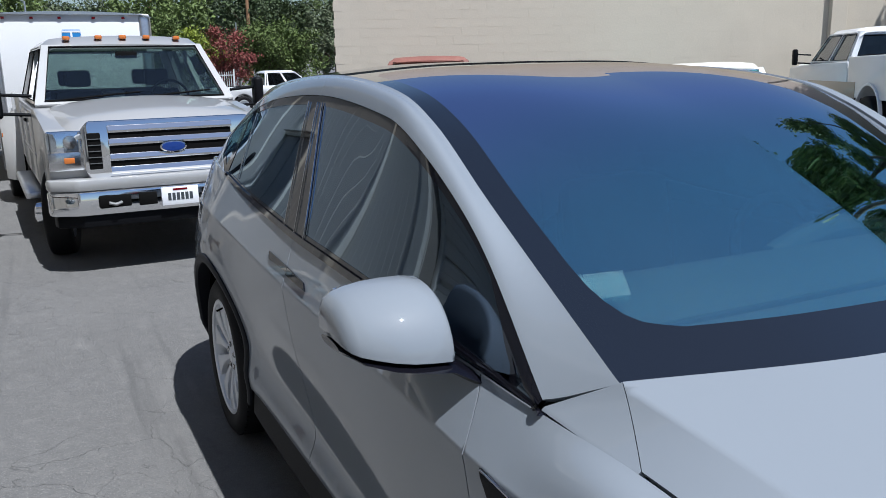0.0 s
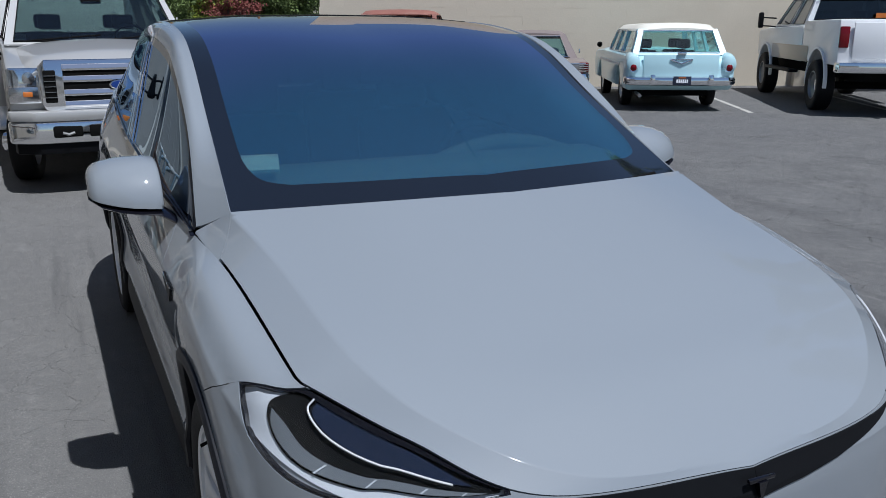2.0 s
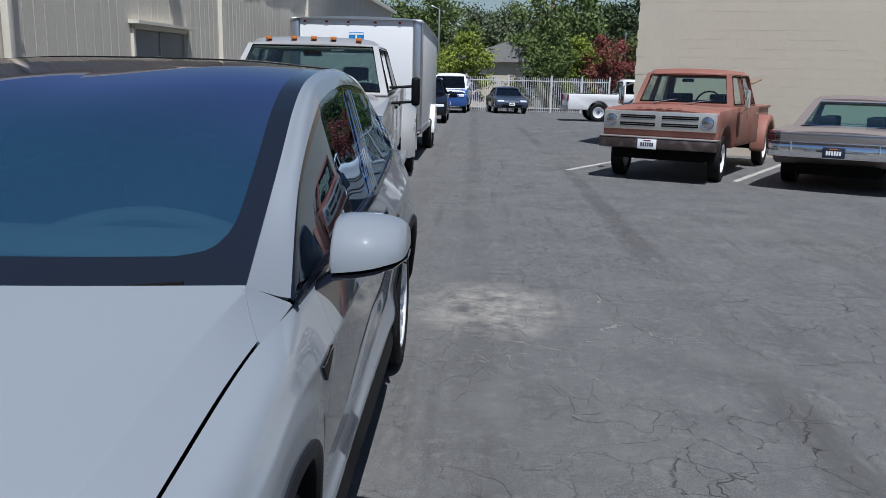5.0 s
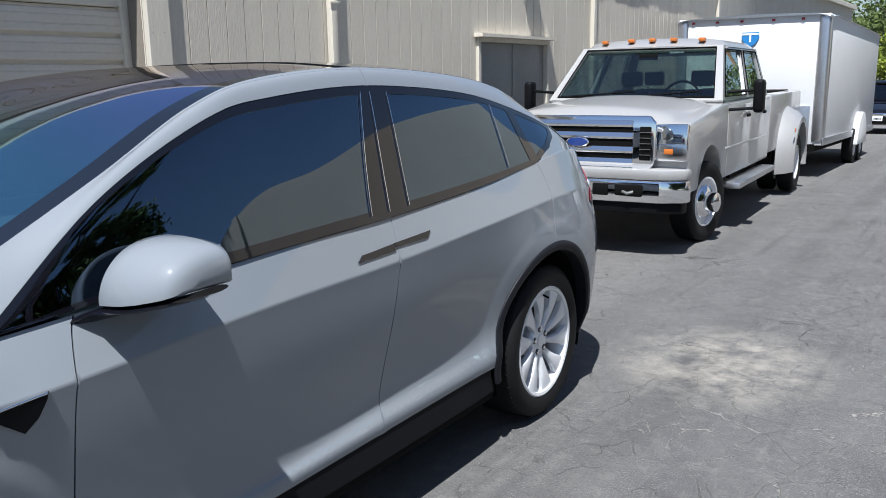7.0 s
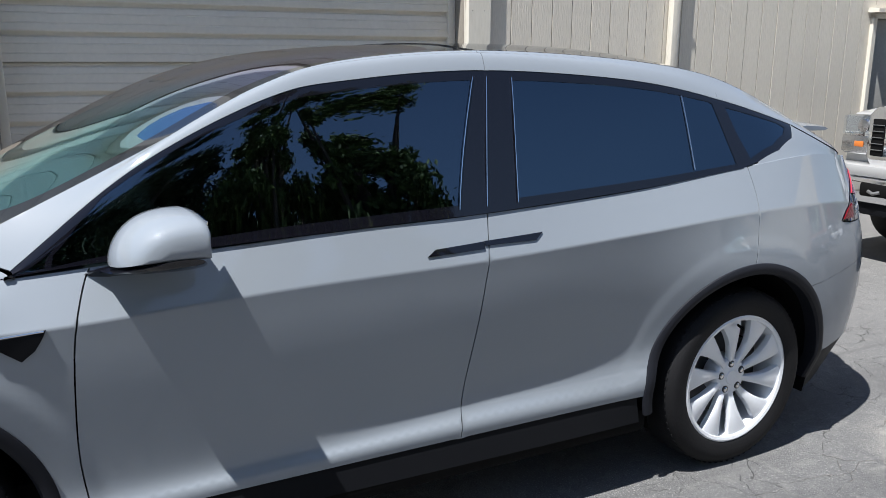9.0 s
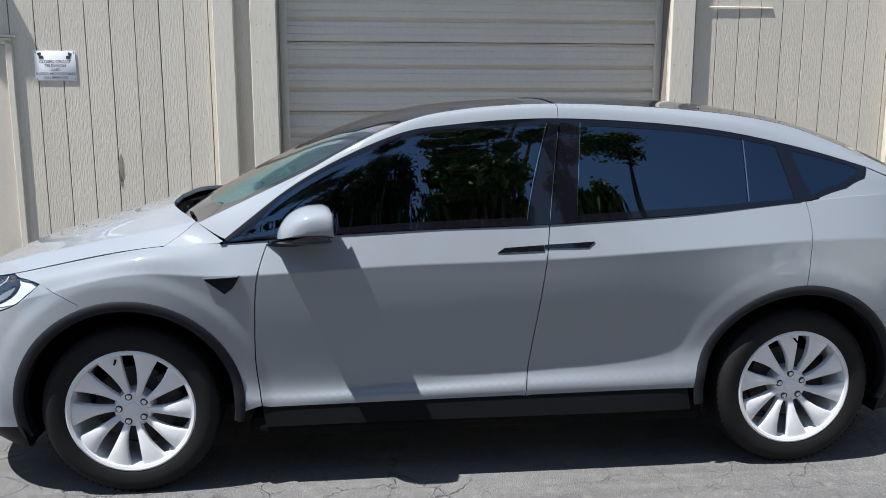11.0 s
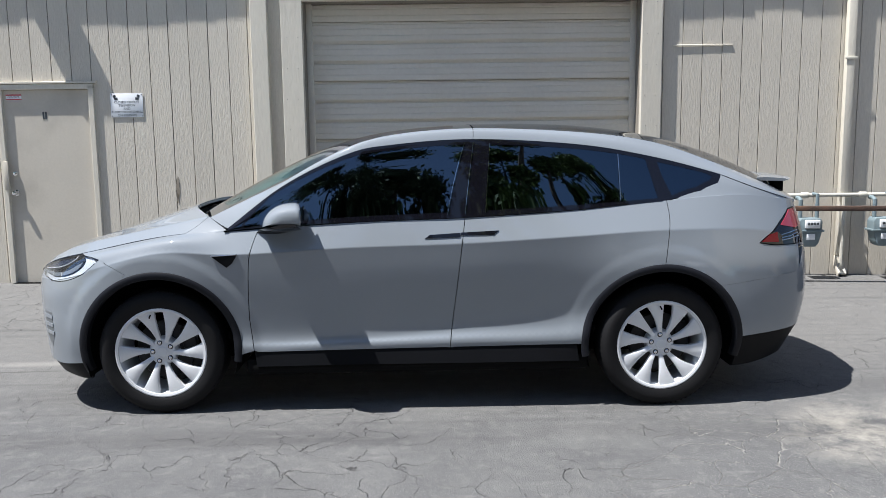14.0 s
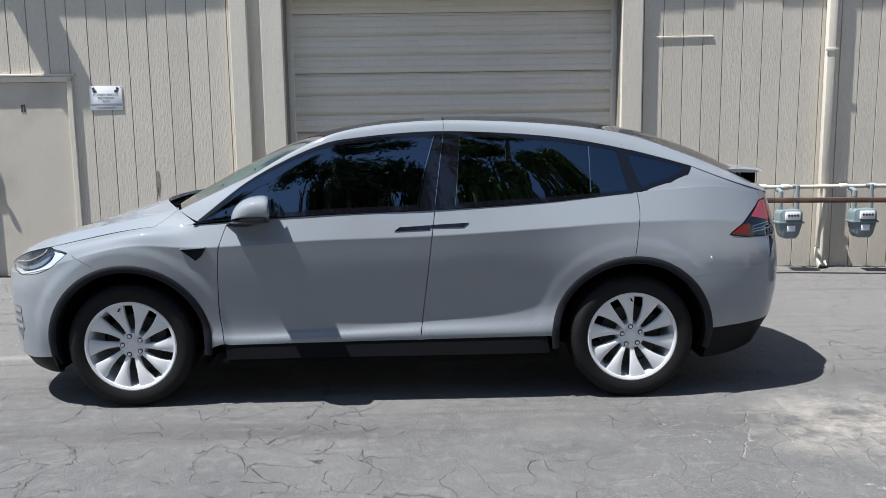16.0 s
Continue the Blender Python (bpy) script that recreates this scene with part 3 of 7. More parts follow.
def clear_spans(a, b):
    """The stretches of height that stay solid over a strip of wall from a to b."""
    z = [(-0.15, WALL_TOP)]
    for o0, o1, z0, z1 in OPENINGS:
        if b > o0 + 1e-4 and a < o1 - 1e-4:
            z = [(z1, WALL_TOP)]
    return z


def long_wall():
    w = thing("wall_west", "beige plank-sided wall of a low industrial building", "wall", at=WALL, kind="structure")
    cuts = sorted({-14.0, 34.0, *[v for o in OPENINGS for v in o[:2]]})
    # backing in the darker tone, so the grooves look shaded
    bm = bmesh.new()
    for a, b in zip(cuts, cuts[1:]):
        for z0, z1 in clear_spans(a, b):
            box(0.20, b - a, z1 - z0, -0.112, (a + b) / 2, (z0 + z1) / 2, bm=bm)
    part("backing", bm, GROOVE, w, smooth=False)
    # a closed room behind, so that nothing shines through
    bm = bmesh.new()
    box(0.2, 48, WALL_TOP, -9.0, 10, WALL_TOP / 2, bm=bm)
    for y in (-13.9, 33.9):
        box(8.7, 0.2, WALL_TOP, -4.6, y, WALL_TOP / 2, bm=bm)
    part("back_wall", bm, BEIGE, w, smooth=False)
    return w


west = long_wall()
bm = box(9.4, 48.4, 0.16, -4.7 + EAVE, 10, WALL_TOP + 0.08)
roof = solo("roof", bm, TRIM_PAINT, "flat roof with a pale fascia overhanging the plank wall", "roof", kind="structure", at=WALL, smooth=False)
bm = bmesh.new()
for k in range(96):
    y = -14 + 0.5 * k
    box(0.05, 0.5, 0.12, EAVE + 0.022 + 0.014 * abs(math.sin(k * 0.83)), y + 0.25, WALL_TOP + 0.05, bm=bm)
solo("eave_gutter", bm, TRIM_PAINT, "pale metal gutter along the eave", "gutter", kind="structure", at=WALL, smooth=False)


# ---- block building behind the parking row ----
BW0 = Vector((5.12, 17.12, 0))
BDIR = Vector((1, -0.40, 0)).normalized()
BLOCK_M = Matrix.Translation(BW0) @ pose(0, 0, 0, 0, 0, math.degrees(math.atan2(BDIR.y, BDIR.x)))   # its own x runs along the wall, -y faces the lot


def block_building():
    w = thing("wall_north", "tall beige painted block wall of a warehouse", "wall", at=BLOCK_M, kind="structure")
    bm = box(40, 14, 7.6, 20.02, 7.003, 2.6)
    part("backing", bm, BLOCK, w, smooth=False)
    return w


north = block_building()
part("pilaster", box(.40, .16, 7.6, 12.4, -.085, 2.6, bevel=.01), BLOCK, north, smooth=False)
# beams standing out under the eave, whose shadows fall across the planks
for y in (-4.06, 8.1):
    solo("eave_beam", box(.27, .34, .24, .135, y, WALL_TOP - .125, bevel=.008), TRIM_PAINT, "pale painted beam end under the eave", "beam", kind="structure", at=WALL, smooth=False)


# ---- fittings of the plank building ----
def on_wall(name, label, category, y, z, x=0.0, group="", kind=""):
    return thing(name, label, category, group, at=WALL @ Matrix.Translation((x, y, z)), kind=kind)


def words(text, size, material, parent, m, name="lettering"):
    """Raised flat lettering in the built-in font, turned into a mesh."""
    cu = bpy.data.curves.new("lettering", "FONT")
    cu.body, cu.size, cu.extrude, cu.align_x, cu.align_y = text, size, 0.0006, "CENTER", "CENTER"
    tmp = bpy.data.objects.new("lettering", cu)
    scene.collection.objects.link(tmp)
    bpy.context.view_layer.update()
    me = bpy.data.meshes.new_from_object(tmp)
    bpy.data.objects.remove(tmp)
    me.materials.clear()
    ob = part(name, me, material, parent, smooth=False)
    ob.matrix_basis = m
    return ob


FACE = pose(0, 0, 0, 90, 0, 90)       # lettering that reads along +y and faces +x


def trims():
    # pilasters, jambs and thin battens
    for name, y0, y1, d, label in (("pilaster", -1.66, -1.49, .075, "pale wooden pilaster on the plank wall"), 
                                   ("jamb", -1.355, -1.135, .06, "pale jamb board beside the roller door"), ("jamb", 2.325, 2.535, .06, "pale jamb board beside the roller door"),
                                   ("pilaster", 10.5, 10.6, .07, "narrow pale batten on the plank wall"), ("pilaster", 16.9, 17.0, .07, "narrow pale batten on the plank wall")):
        ob = solo(name, box(d, y1 - y0, WALL_TOP + .08, d / 2 + .003, (y0 + y1) / 2, WALL_TOP / 2 - .04, bevel=.006), TRIM_PAINT, label, "trim", kind="structure", at=WALL, smooth=False)
    # nail heads on the jambs
    bm = bmesh.new()
    for y in (-1.30, -1.19, 2.37, 2.48):
        for k in range(12):
            box(.003, .006, .006, .064, y + .01 * math.sin(k * 2.1), .45 + .31 * k, bm=bm)
    tagged(part("nails", bm, GROOVE, None, smooth=False), "small dark nail heads on the jamb boards", "nails", kind="stuff").matrix_world = WALL
    solo("drip_edge", prism([(0, 0), (.010, -.004), (.010, -.014), (0, -.014)], 2.655, 3.27, "y"), TRIM_PAINT, "thin pale drip edge on the plank wall", "trim", kind="structure", at=WALL @ Matrix.Translation((.003, 0, 2.51)))
    solo("lintel", box(.06, 3.9, .22, .033, .595, 3.09, bevel=.006), TRIM_PAINT, "pale lintel board over the roller door", "trim", kind="structure", at=WALL, smooth=False)


def sectional_door():
    d = on_wall("door_1", "beige ribbed sectional garage door, closed", "garage door", 0, 0, -.235, kind="structure")
    z, h = 2.80 - .609 * 4, .609
    part("bottom_bar", box(.04, 3.64, .30, 0, .595, .20, bevel=.004), SHUTTER, d, smooth=False)
    while z < 2.98:
        top = min(h, 3.0 - z)
        pan = part("door_section", box(.036, 3.64, top - .005, 0, .595, z + top / 2, bevel=.003), SHUTTER, d, smooth=False)
        for k in range(3):
            z0, z1 = z + .203 * k + .006, z + .203 * (k + 1) - .007
            if z1 < 3.0:
                out = [(.017, z0 + .004), (.048, z0), (.050, z0 + .010), (.047, z0 + .052), (.042, z0 + .058), (.045, z0 + .064), (.042, z0 + .118), (.037, z0 + .124), (.040, z0 + .130), (.034, z1 - .026), (.017, z1 - .014)]
                bm = prism([(x, q - z0) for x, q in out], -1.20, 2.40, "y")
                bmesh.ops.translate(bm, vec=(0, 0, z0), verts=bm.verts)
                part("rib", bm, SHUTTER, pan, smooth=False)
        z += h
    for y in (-1.10, 2.29):
        part("track", box(.05, .06, 2.9, .045, y, 1.55, bevel=.004), SHUTTER, d)
    st = part("sticker", box(.003, .16, .055, .036, -1.02, 1.425), PLATE_WHITE, d, "small white sticker with red bars", smooth=False)
    part("bar", box(.002, .16, .012, .041, -1.02, 1.443), SIGN_RED, st, smooth=False)
    part("bar", box(.002, .16, .010, .041, -1.02, 1.403), SIGN_RED, st, smooth=False)
    words("CONTROL", .026, INK, st, Matrix.Translation((.041, -1.02, 1.423)) @ FACE)
    return d


def steel_door():
    d = on_wall("door_2", "closed beige steel door with knob and deadbolt", "door", 0, 0, -.03, kind="structure")
    part("leaf", box(.045, .90, 2.02, .0, -3.82, 1.12, bevel=.004), DOOR_PAINT, d, smooth=False)
    bm = bmesh.new()
    for y in (-4.295, -3.345):
        box(.10, .055, 2.12, .01, y, 1.11, bm=bm, bevel=.005)
    box(.10, 1.005, .055, .01, -3.82, 2.16, bm=bm, bevel=.005)
    part("frame", bm, TRIM_PAINT, d, smooth=False)
    part("drip_cap", prism([(0, 0), (.038, -.006), (.038, -.022), (0, -.022)], -4.36, -3.28, "y"), TRIM_PAINT, d).location = (.033, 0, 2.215)
    for z in (.55, 1.15, 1.95):
        part("hinge", tube([(.032, -3.375, z - .06), (.032, -3.375, z + .06)], .011, 8), DOOR_PAINT, d)
    knob = lathe([(0.0, .095), (.02, .093), (.028, .078), (.026, .062), (.012, .052), (.012, .03), (.032, .028), (.032, .022)], 24)
    part("knob", knob, CHROME, d, "polished door knob").location = (0, -4.20, 1.07)
    bolt = lathe([(0.0, .045), (.020, .043), (.026, .034), (.028, .022)], 20)
    part("deadbolt", bolt, CHROME, d, "polished deadbolt").location = (0, -4.20, 1.27)
    part("latch_guard", box(.012, .05, .30, .066, -4.275, 1.25, bevel=.004), DOOR_PAINT, d)
    part("threshold", box(.14, .95, .03, .02, -3.82, .10, bevel=.005), DARK, d)
    st = part("sticker", box(.002, .16, .058, .0245, -4.155, 2.06), PLATE_WHITE, d, "small white sticker with red bars", smooth=False)
    part("bar", box(.001, .16, .013, .026, -4.155, 2.081), SIGN_RED, st, smooth=False)
    part("bar", box(.001, .16, .009, .026, -4.155, 2.036), SIGN_RED, st, smooth=False)
    words("CONTROL", .026, INK, st, Matrix.Translation((.0258, -4.155, 2.058)) @ FACE)
    for y in (-3.862, -3.835):
        part("number_bar", box(.003, .017, .075, .0245, y, 1.868), INK, d, smooth=False)


def notice():
    n = on_wall("notice_sign", "white metal surveillance notice screwed to the wall", "sign", -2.985, 1.962, .0065)
    part("plate", box(.003, .335, .245, 0, 0, 0, bevel=.001), PLATE_WHITE, n)
    for k, t in enumerate(("CLOSED CIRCUIT", "TELEVISION", "AND", "AUDIO MONITORING", "ON PREMISES")):
        words(t, .033, INK, n, Matrix.Translation((.0018, 0, .032 - .0335 * k)) @ FACE)
    for sg in (-1, 1):
        bm = prism([(-.055, .10), (-.028, .112), (-.022, .088), (-.048, .076)], .0017, .0028, "x")
        box(.0011, .036, .026, .00225, -.025, .068, bm=bm)
        bmesh.ops.transform(bm, matrix=Matrix.Translation((0, sg * .085, 0)) @ Matrix.Diagonal((1, -sg, 1, 1)), verts=bm.verts)
        part("camera_symbol", bm, INK, n, smooth=False)
        for z in (-.11, .11):
            part("screw", lathe([(0, .004), (.005, .003), (.006, .001)], 10), STEEL, n).location = (0, sg * .155, z)


def double_door():
    d = on_wall("door_3", "closed grey double steel doors under a drip cap", "door", 0, 0, -.04, kind="structure")
    for y in (7.68, 8.56):
        lf = part("leaf", box(.045, .868, 2.03, 0, y, 1.03, bevel=.004), GREY_DOOR, d)
    bm = bmesh.new()
    for y in (7.20, 9.04):
        box(.10, .06, 2.12, .03, y, 1.06, bm=bm, bevel=.005)
    box(.10, 1.9, .06, .03, 8.12, 2.08, bm=bm, bevel=.005)
    part("frame", bm, TRIM_PAINT, d, smooth=False)
    part("drip_cap", prism([(0, 0), (.13, -.01), (.13, -.05), (0, -.05)], 7.12, 9.12, "y"), TRIM_PAINT, d).location = (.04, 0, 2.16)
    part("knob", lathe([(0.0, .09), (.02, .088), (.027, .075), (.012, .052), (.012, .025), (.03, .022)], 20), CHROME, d, "polished door knob").location = (0, 8.22, 1.0)
    part("astragal", box(.012, .05, 2.03, .028, 8.12, 1.03, bevel=.003), GREY_DOOR, d)


def downspout():
    d = on_wall("downspout", "pale square metal downspout running down the plank wall", "downspout", 4.465, 0, kind="structure")
    part("pipe", box(.075, .085, 3.55, .045, 0, 2.08, bevel=.010), TRIM_PAINT, d)
    part("outlet", prism([(.01, .30), (.083, .30), (.083, .20), (.150, .125), (.110, .085), (.01, .19)], -.0425, .0425, "y", bevel=.006), TRIM_PAINT, d)
    part("outlet_mouth", box(.045, .070, .006, .130, 0, .103, m=Matrix()), DARK, d, "dark open end", smooth=False)
    for z in (.95, 2.35, 3.45):
        part("strap", box(.012, .13, .030, .086, 0, z, bevel=.003), TRIM_PAINT, d)


downspout()
def wall_stains():
    rng = random.Random(21)
    for y, z, h, w in ((-2.505, 1.10, .14, .022), (-2.51, 1.0, .07, .013)):
        out = [(y + w * math.cos(a) * rng.uniform(.6, 1.1), z + h * math.sin(a) * rng.uniform(.6, 1.1)) for a in np.linspace(0, 2 * math.pi, 15)[:-1]]
        part("stain", prism(out, .0015, .0032, "x"), STAIN, west, "dark smudge on the boards", smooth=False)


STAIN = mat("dark_wall_smudge", (0.27, 0.235, 0.19), rough=0.9, vary=0.3, scale=20, fine=120)
wall_stains()
trims()
sectional_door()
steel_door()
notice()
double_door()

RUST = mat("rusty_steel", (0.085, 0.052, 0.038), rough=0.85, vary=0.35, scale=7, fine=60, bump=0.3, stain=(0.20, 0.10, 0.06), stain_amount=0.7, stain_scale=4)
PIPE_WHITE = mat("white_pipe_paint", (0.52, 0.50, 0.44), rough=0.5, vary=0.12, scale=10, fine=80)
METER_GREY = mat("meter_grey_paint", (0.17, 0.22, 0.24), rough=0.45, vary=0.08, scale=8)
CONCRETE = mat("pale_concrete", (0.17, 0.162, 0.148), rough=0.9, vary=0.15, scale=5, fine=70, bump=0.3)


def guard_rail():
    g = thing("guard_rail", "rusty steel guard rail on two posts before the meters", "guard rail")
    for x, y, turn in ((-2.45, 2.95, 3), (-2.38, 5.80, -4)):
        z = gz(x, y)
        m = pose(x, y, z, 0, 0, turn)
        part("post", box(.10, .10, .98, 0, 0, .40, bevel=.006, m=m), RUST, g)
        solo("post_footing", lathe([(0.0, .012), (.26, .010), (.30, -.02), (.30, -.1)], 20, m=Matrix.Translation((x, y, z)) @ pose(0, 0, 0, 0, -90, 0)), CONCRETE, "round pale concrete footing of a post", "footing")
    a, c = Vector((-2.45, 2.95, .86)), Vector((-2.38, 5.80, .83))
    d = c - a
    m = Matrix.Translation((a + c) / 2) @ d.to_track_quat("Y", "Z").to_matrix().to_4x4()
    part("rail", box(.05, d.length + .12, .05, .0, 0, 0, bevel=.006, m=m), RUST, g)
    # the rail runs on past the first post to the wall
    return g


def gas_meters():
    pipe = thing("gas_pipe", "white painted gas pipe along the wall with fittings", "pipe")
    bm = tube([WALL @ Vector((.16, y, .955)) for y in (2.7, 3.4, 4.2, 5.2, 6.3)], .021, 12)
    part("main_pipe", bm, PIPE_WHITE, pipe)
    for y in (2.75, 4.46, 6.25):
        part("bracket", tube([WALL @ Vector((-.02, y, .955)), WALL @ Vector((.16, y, .955))], .014, 8), PIPE_WHITE, pipe)
        part("riser", tube([WALL @ Vector((.10, y, .05)), WALL @ Vector((.10, y, .95))], .02, 8), PIPE_WHITE, pipe)
    for y in (3.78, 4.02, 4.62, 4.92, 5.30, 5.6):
        m = WALL @ Matrix.Translation((.16, y, .955))
        part("fitting", lathe([(0, -.04), (.028, -.04), (.033, -.03), (.033, .03), (.028, .04), (0, .04)], 10, m=m @ pose(0, 0, 0, 0, 0, 90)), PIPE_WHITE, pipe)
    base = None
    for k, y in enumerate((4.02, 4.78, 5.45)):
        if base is None:
            g = thing("gas_meter", "grey gas meter with a dial hanging from the pipe", "gas meter", "gas meters on the wall")
            prof = [(-.12, .10), (-.12, .20), (-.10, .235), (.10, .235), (.12, .20), (.12, .10), (.09, -.02), (.06, -.06), (-.06, -.06), (-.09, -.02)]
            part("case", prism(prof, -.075, .075, "x", bevel=.015), METER_GREY, g)
            part("flange", prism([(-.135, .095), (-.135, .115), (.135, .115), (.135, .095)], -.085, .085, "x", bevel=.004), METER_GREY, g)
            dial = part("dial", box(.03, .15, .085, .085, .01, .175, bevel=.008), WHITE_PLASTIC, g, "pale dial plate with counters")
            for q in range(4):
                part("counter", lathe([(0, .004), (.013, .003), (.013, -.002)], 12, m=Matrix.Translation((.101, -.035 + .03 * q, .18))), INK, dial)
            part("badge", box(.006, .085, .06, .079, .0, .045, bevel=.002), PLATE_WHITE, g)
            for sy in (-.085, .085):
                part("neck", tube([(0, sy, .22), (0, sy, .38)], .020, 10), METER_GREY, g)
            part("swivel", tube([(0, -.085, .36), (0, -.085, .41), (-.05, -.085, .43), (-.11, -.085, .43)], .022, 10), METER_GREY, g)
            part("valve", tube([(0, .085, .33), (0, .085, .47), (-.11, .085, .47)], .018, 10), METER_GREY, g)
            g.matrix_world = WALL @ Matrix.Translation((.27, y, .50))
            base = g
        else:
            copy_thing(base, WALL @ Matrix.Translation((.27, y, .50)))


guard_rail()
gas_meters()


# ---- the grey electric SUV ----
def suv_skins():
    # stations: nose centre, nose, corner, ahead of the wheel, front axle, cowl, front door, middle pillar, rear door, rear axle, quarter, rear corner, tail, tail centre
    y_mid = (-1.02, -0.35, 0.30, 0.95)

    def rail(front, mid_x, mid_z, rear):
        return front + [(x, y, z) for x, y, z in zip(mid_x, y_mid, mid_z)] + rear

    lower = [
        rail([(0, -2.34, .19), (.48, -2.27, .19), (.74, -2.08, .19), (.88, -1.88, .21), (.90, -1.48, .27)], (.945, .950, .956, .955), (.28, .285, .285, .285), [(.92, 1.48, .28), (.89, 1.93, .22), (.73, 2.26, .25), (.42, 2.42, .25), (0, 2.48, .25)]),
        rail([(0, -2.40, .29), (.49, -2.325, .29), (.79, -2.14, .29), (.925, -1.90, .32), (.955, -1.48, .36)], (.938, .935, .938, .946), (.366, .372, .378, .384), [(.985, 1.48, .39), (.957, 1.96, .42), (.79, 2.34, .44), (.45, 2.49, .45), (0, 2.56, .45)]),
        rail([(0, -2.425, .50), (.50, -2.345, .50), (.80, -2.16, .50), (.945, -1.90, .50), (.968, -1.48, .50)], (.936, .937, .941, .950), (.404, .412, .426, .442), [(.992, 1.48, .53), (.967, 1.96, .56), (.80, 2.365, .58), (.45, 2.515, .60), (0, 2.585, .60)]),
        rail([(0, -2.43, .62), (.50, -2.350, .62), (.80, -2.165, .62), (.945, -1.90, .63), (.970, -1.48, .65)], (.922, .917, .914, .927), (.50, .490, .522, .570), [(.998, 1.48, .70), (.971, 1.96, .70), (.805, 2.37, .70), (.45, 2.52, .72), (0, 2.59, .72)]),
        rail([(0, -2.43, .72), (.50, -2.350, .71), (.80, -2.165, .71), (.942, -1.89, .75), (.968, -1.48, .80)], (.955, .960, .961, .965), (.80, .80, .81, .84), [(1.0, 1.48, .87), (.963, 1.96, .86), (.80, 2.365, .84), (.45, 2.52, .84), (0, 2.59, .84)]),
        rail([(0, -2.425, .765), (.49, -2.348, .775), (.785, -2.16, .80), (.933, -1.88, .865), (.965, -1.46, .962)], (.968, .978, .980, .982), (.950, .982, .996, 1.028), [(.975, 1.48, 1.056), (.925, 1.95, 1.05), (.775, 2.34, 1.00), (.44, 2.505, 1.00), (0, 2.575, 1.00)]),
        rail([(0, -2.405, .815), (.46, -2.338, .828), (.665, -2.16, .903), (.82, -1.93, .960), (.853, -1.42, 1.058)], (.888, .925, .926, .912), (1.085, 1.128, 1.147, 1.180), [(.89, 1.48, 1.228), (.84, 1.95, 1.255), (.70, 2.30, 1.215), (.40, 2.47, 1.19), (0, 2.55, 1.18)]),
    ]
    def step_up(a, b, x):
        k = min(max((x - a) / (b - a), 0), 1)
        return k * k * (3 - 2 * k)

    def swell(p, v):
        """A lip round each wheel opening and the full crown of the front wings."""
        d = np.zeros(3)
        for ay in (FRONT_AXLE, REAR_AXLE):
            r = math.hypot(p[1] - ay, p[2] - .385)
            if r < .62:
                d[0] += (.010 if ay < 0 else .003) * step_up(.60, .535, r) * step_up(.80, .90, p[0]) * step_up(.30, .45, p[2])
        if 5 < v < 6 and p[1] < -1.0:
            w = math.sin(math.pi * (v - 5)) ** 1.3 * step_up(-2.12, -1.80, p[1]) * step_up(-1.02, -1.40, p[1])
            d += np.array((.62, 0, .78)) * .024 * w
        return d

    body = Skin(lower, creases=(1, 5), corners=((6, 3),), swell=swell)
    hood = Skin([
        [(0, -2.425, .765), (.49, -2.348, .775), (.785, -2.16, .80), (.93, -1.88, .86), (.955, -1.46, .94), (.966, -1.04, .955)],
        [(0, -2.405, .815), (.46, -2.338, .828), (.665, -2.16, .903), (.82, -1.93, .960), (.846, -1.50, 1.046), (.876, -1.079, 1.090)],
        [(0, -2.395, .824), (.36, -2.340, .848), (.59, -2.178, .925), (.70, -1.95, 1.006), (.748, -1.50, 1.103), (.796, -1.200, 1.164)],
        [(0, -2.385, .832), (.17, -2.335, .862), (.28, -2.195, .943), (.40, -2.0, 1.005), (.42, -1.66, 1.104), (.42, -1.362, 1.193)],
        [(0, -2.375, .838), (0, -2.332, .865), (0, -2.20, .943), (0, -2.02, 1.000), (0, -1.72, 1.096), (0, -1.405, 1.195)],
    ], creases=(1, 2), corners=((1, 3),))
    top = Skin([
        [(.885, -1.10, 1.082), (.905, -.80, 1.108), (.925, -.40, 1.127), (.928, 0, 1.139), (.926, .36, 1.149), (.91, 1.0, 1.183), (.887, 1.5, 1.224), (.849, 1.85, 1.246), (.741, 2.2, 1.222), (.60, 2.40, 1.19)],
        [(.876, -1.079, 1.094), (.832, -.744, 1.342), (.811, -.371, 1.519), (.799, -.10, 1.571), (.792, .38, 1.598), (.783, 1.0, 1.560), (.768, 1.46, 1.480), (.765, 1.88, 1.368), (.71, 2.2, 1.268), (.58, 2.40, 1.204)],
        [(.795, -1.195, 1.158), (.762, -.70, 1.388), (.744, -.377, 1.553), (.735, -.10, 1.631), (.729, .38, 1.664), (.71, 1.0, 1.636), (.69, 1.46, 1.573), (.66, 1.85, 1.445), (.61, 2.2, 1.303), (.50, 2.42, 1.21)],
        [(.42, -1.33, 1.152), (.42, -.88, 1.388), (.40, -.50, 1.565), (.40, -.12, 1.655), (.40, .38, 1.688), (.39, 1.0, 1.675), (.38, 1.5, 1.61), (.37, 1.92, 1.49), (.35, 2.28, 1.33), (.30, 2.5, 1.20)],
        [(0, -1.37, 1.142), (0, -.95, 1.378), (0, -.55, 1.550), (0, -.13, 1.650), (0, .38, 1.694), (0, 1.0, 1.684), (0, 1.5, 1.617), (0, 1.95, 1.497), (0, 2.3, 1.336), (0, 2.55, 1.196)],
    ], creases=(2,))
    return body, hood, top


def arc(cy, cz, r, a0, a1, n=24, squash=1.0):
    return [(cy + r * math.cos(radians(a)), cz + squash * r * math.sin(radians(a))) for a in np.linspace(a0, a1, n)]


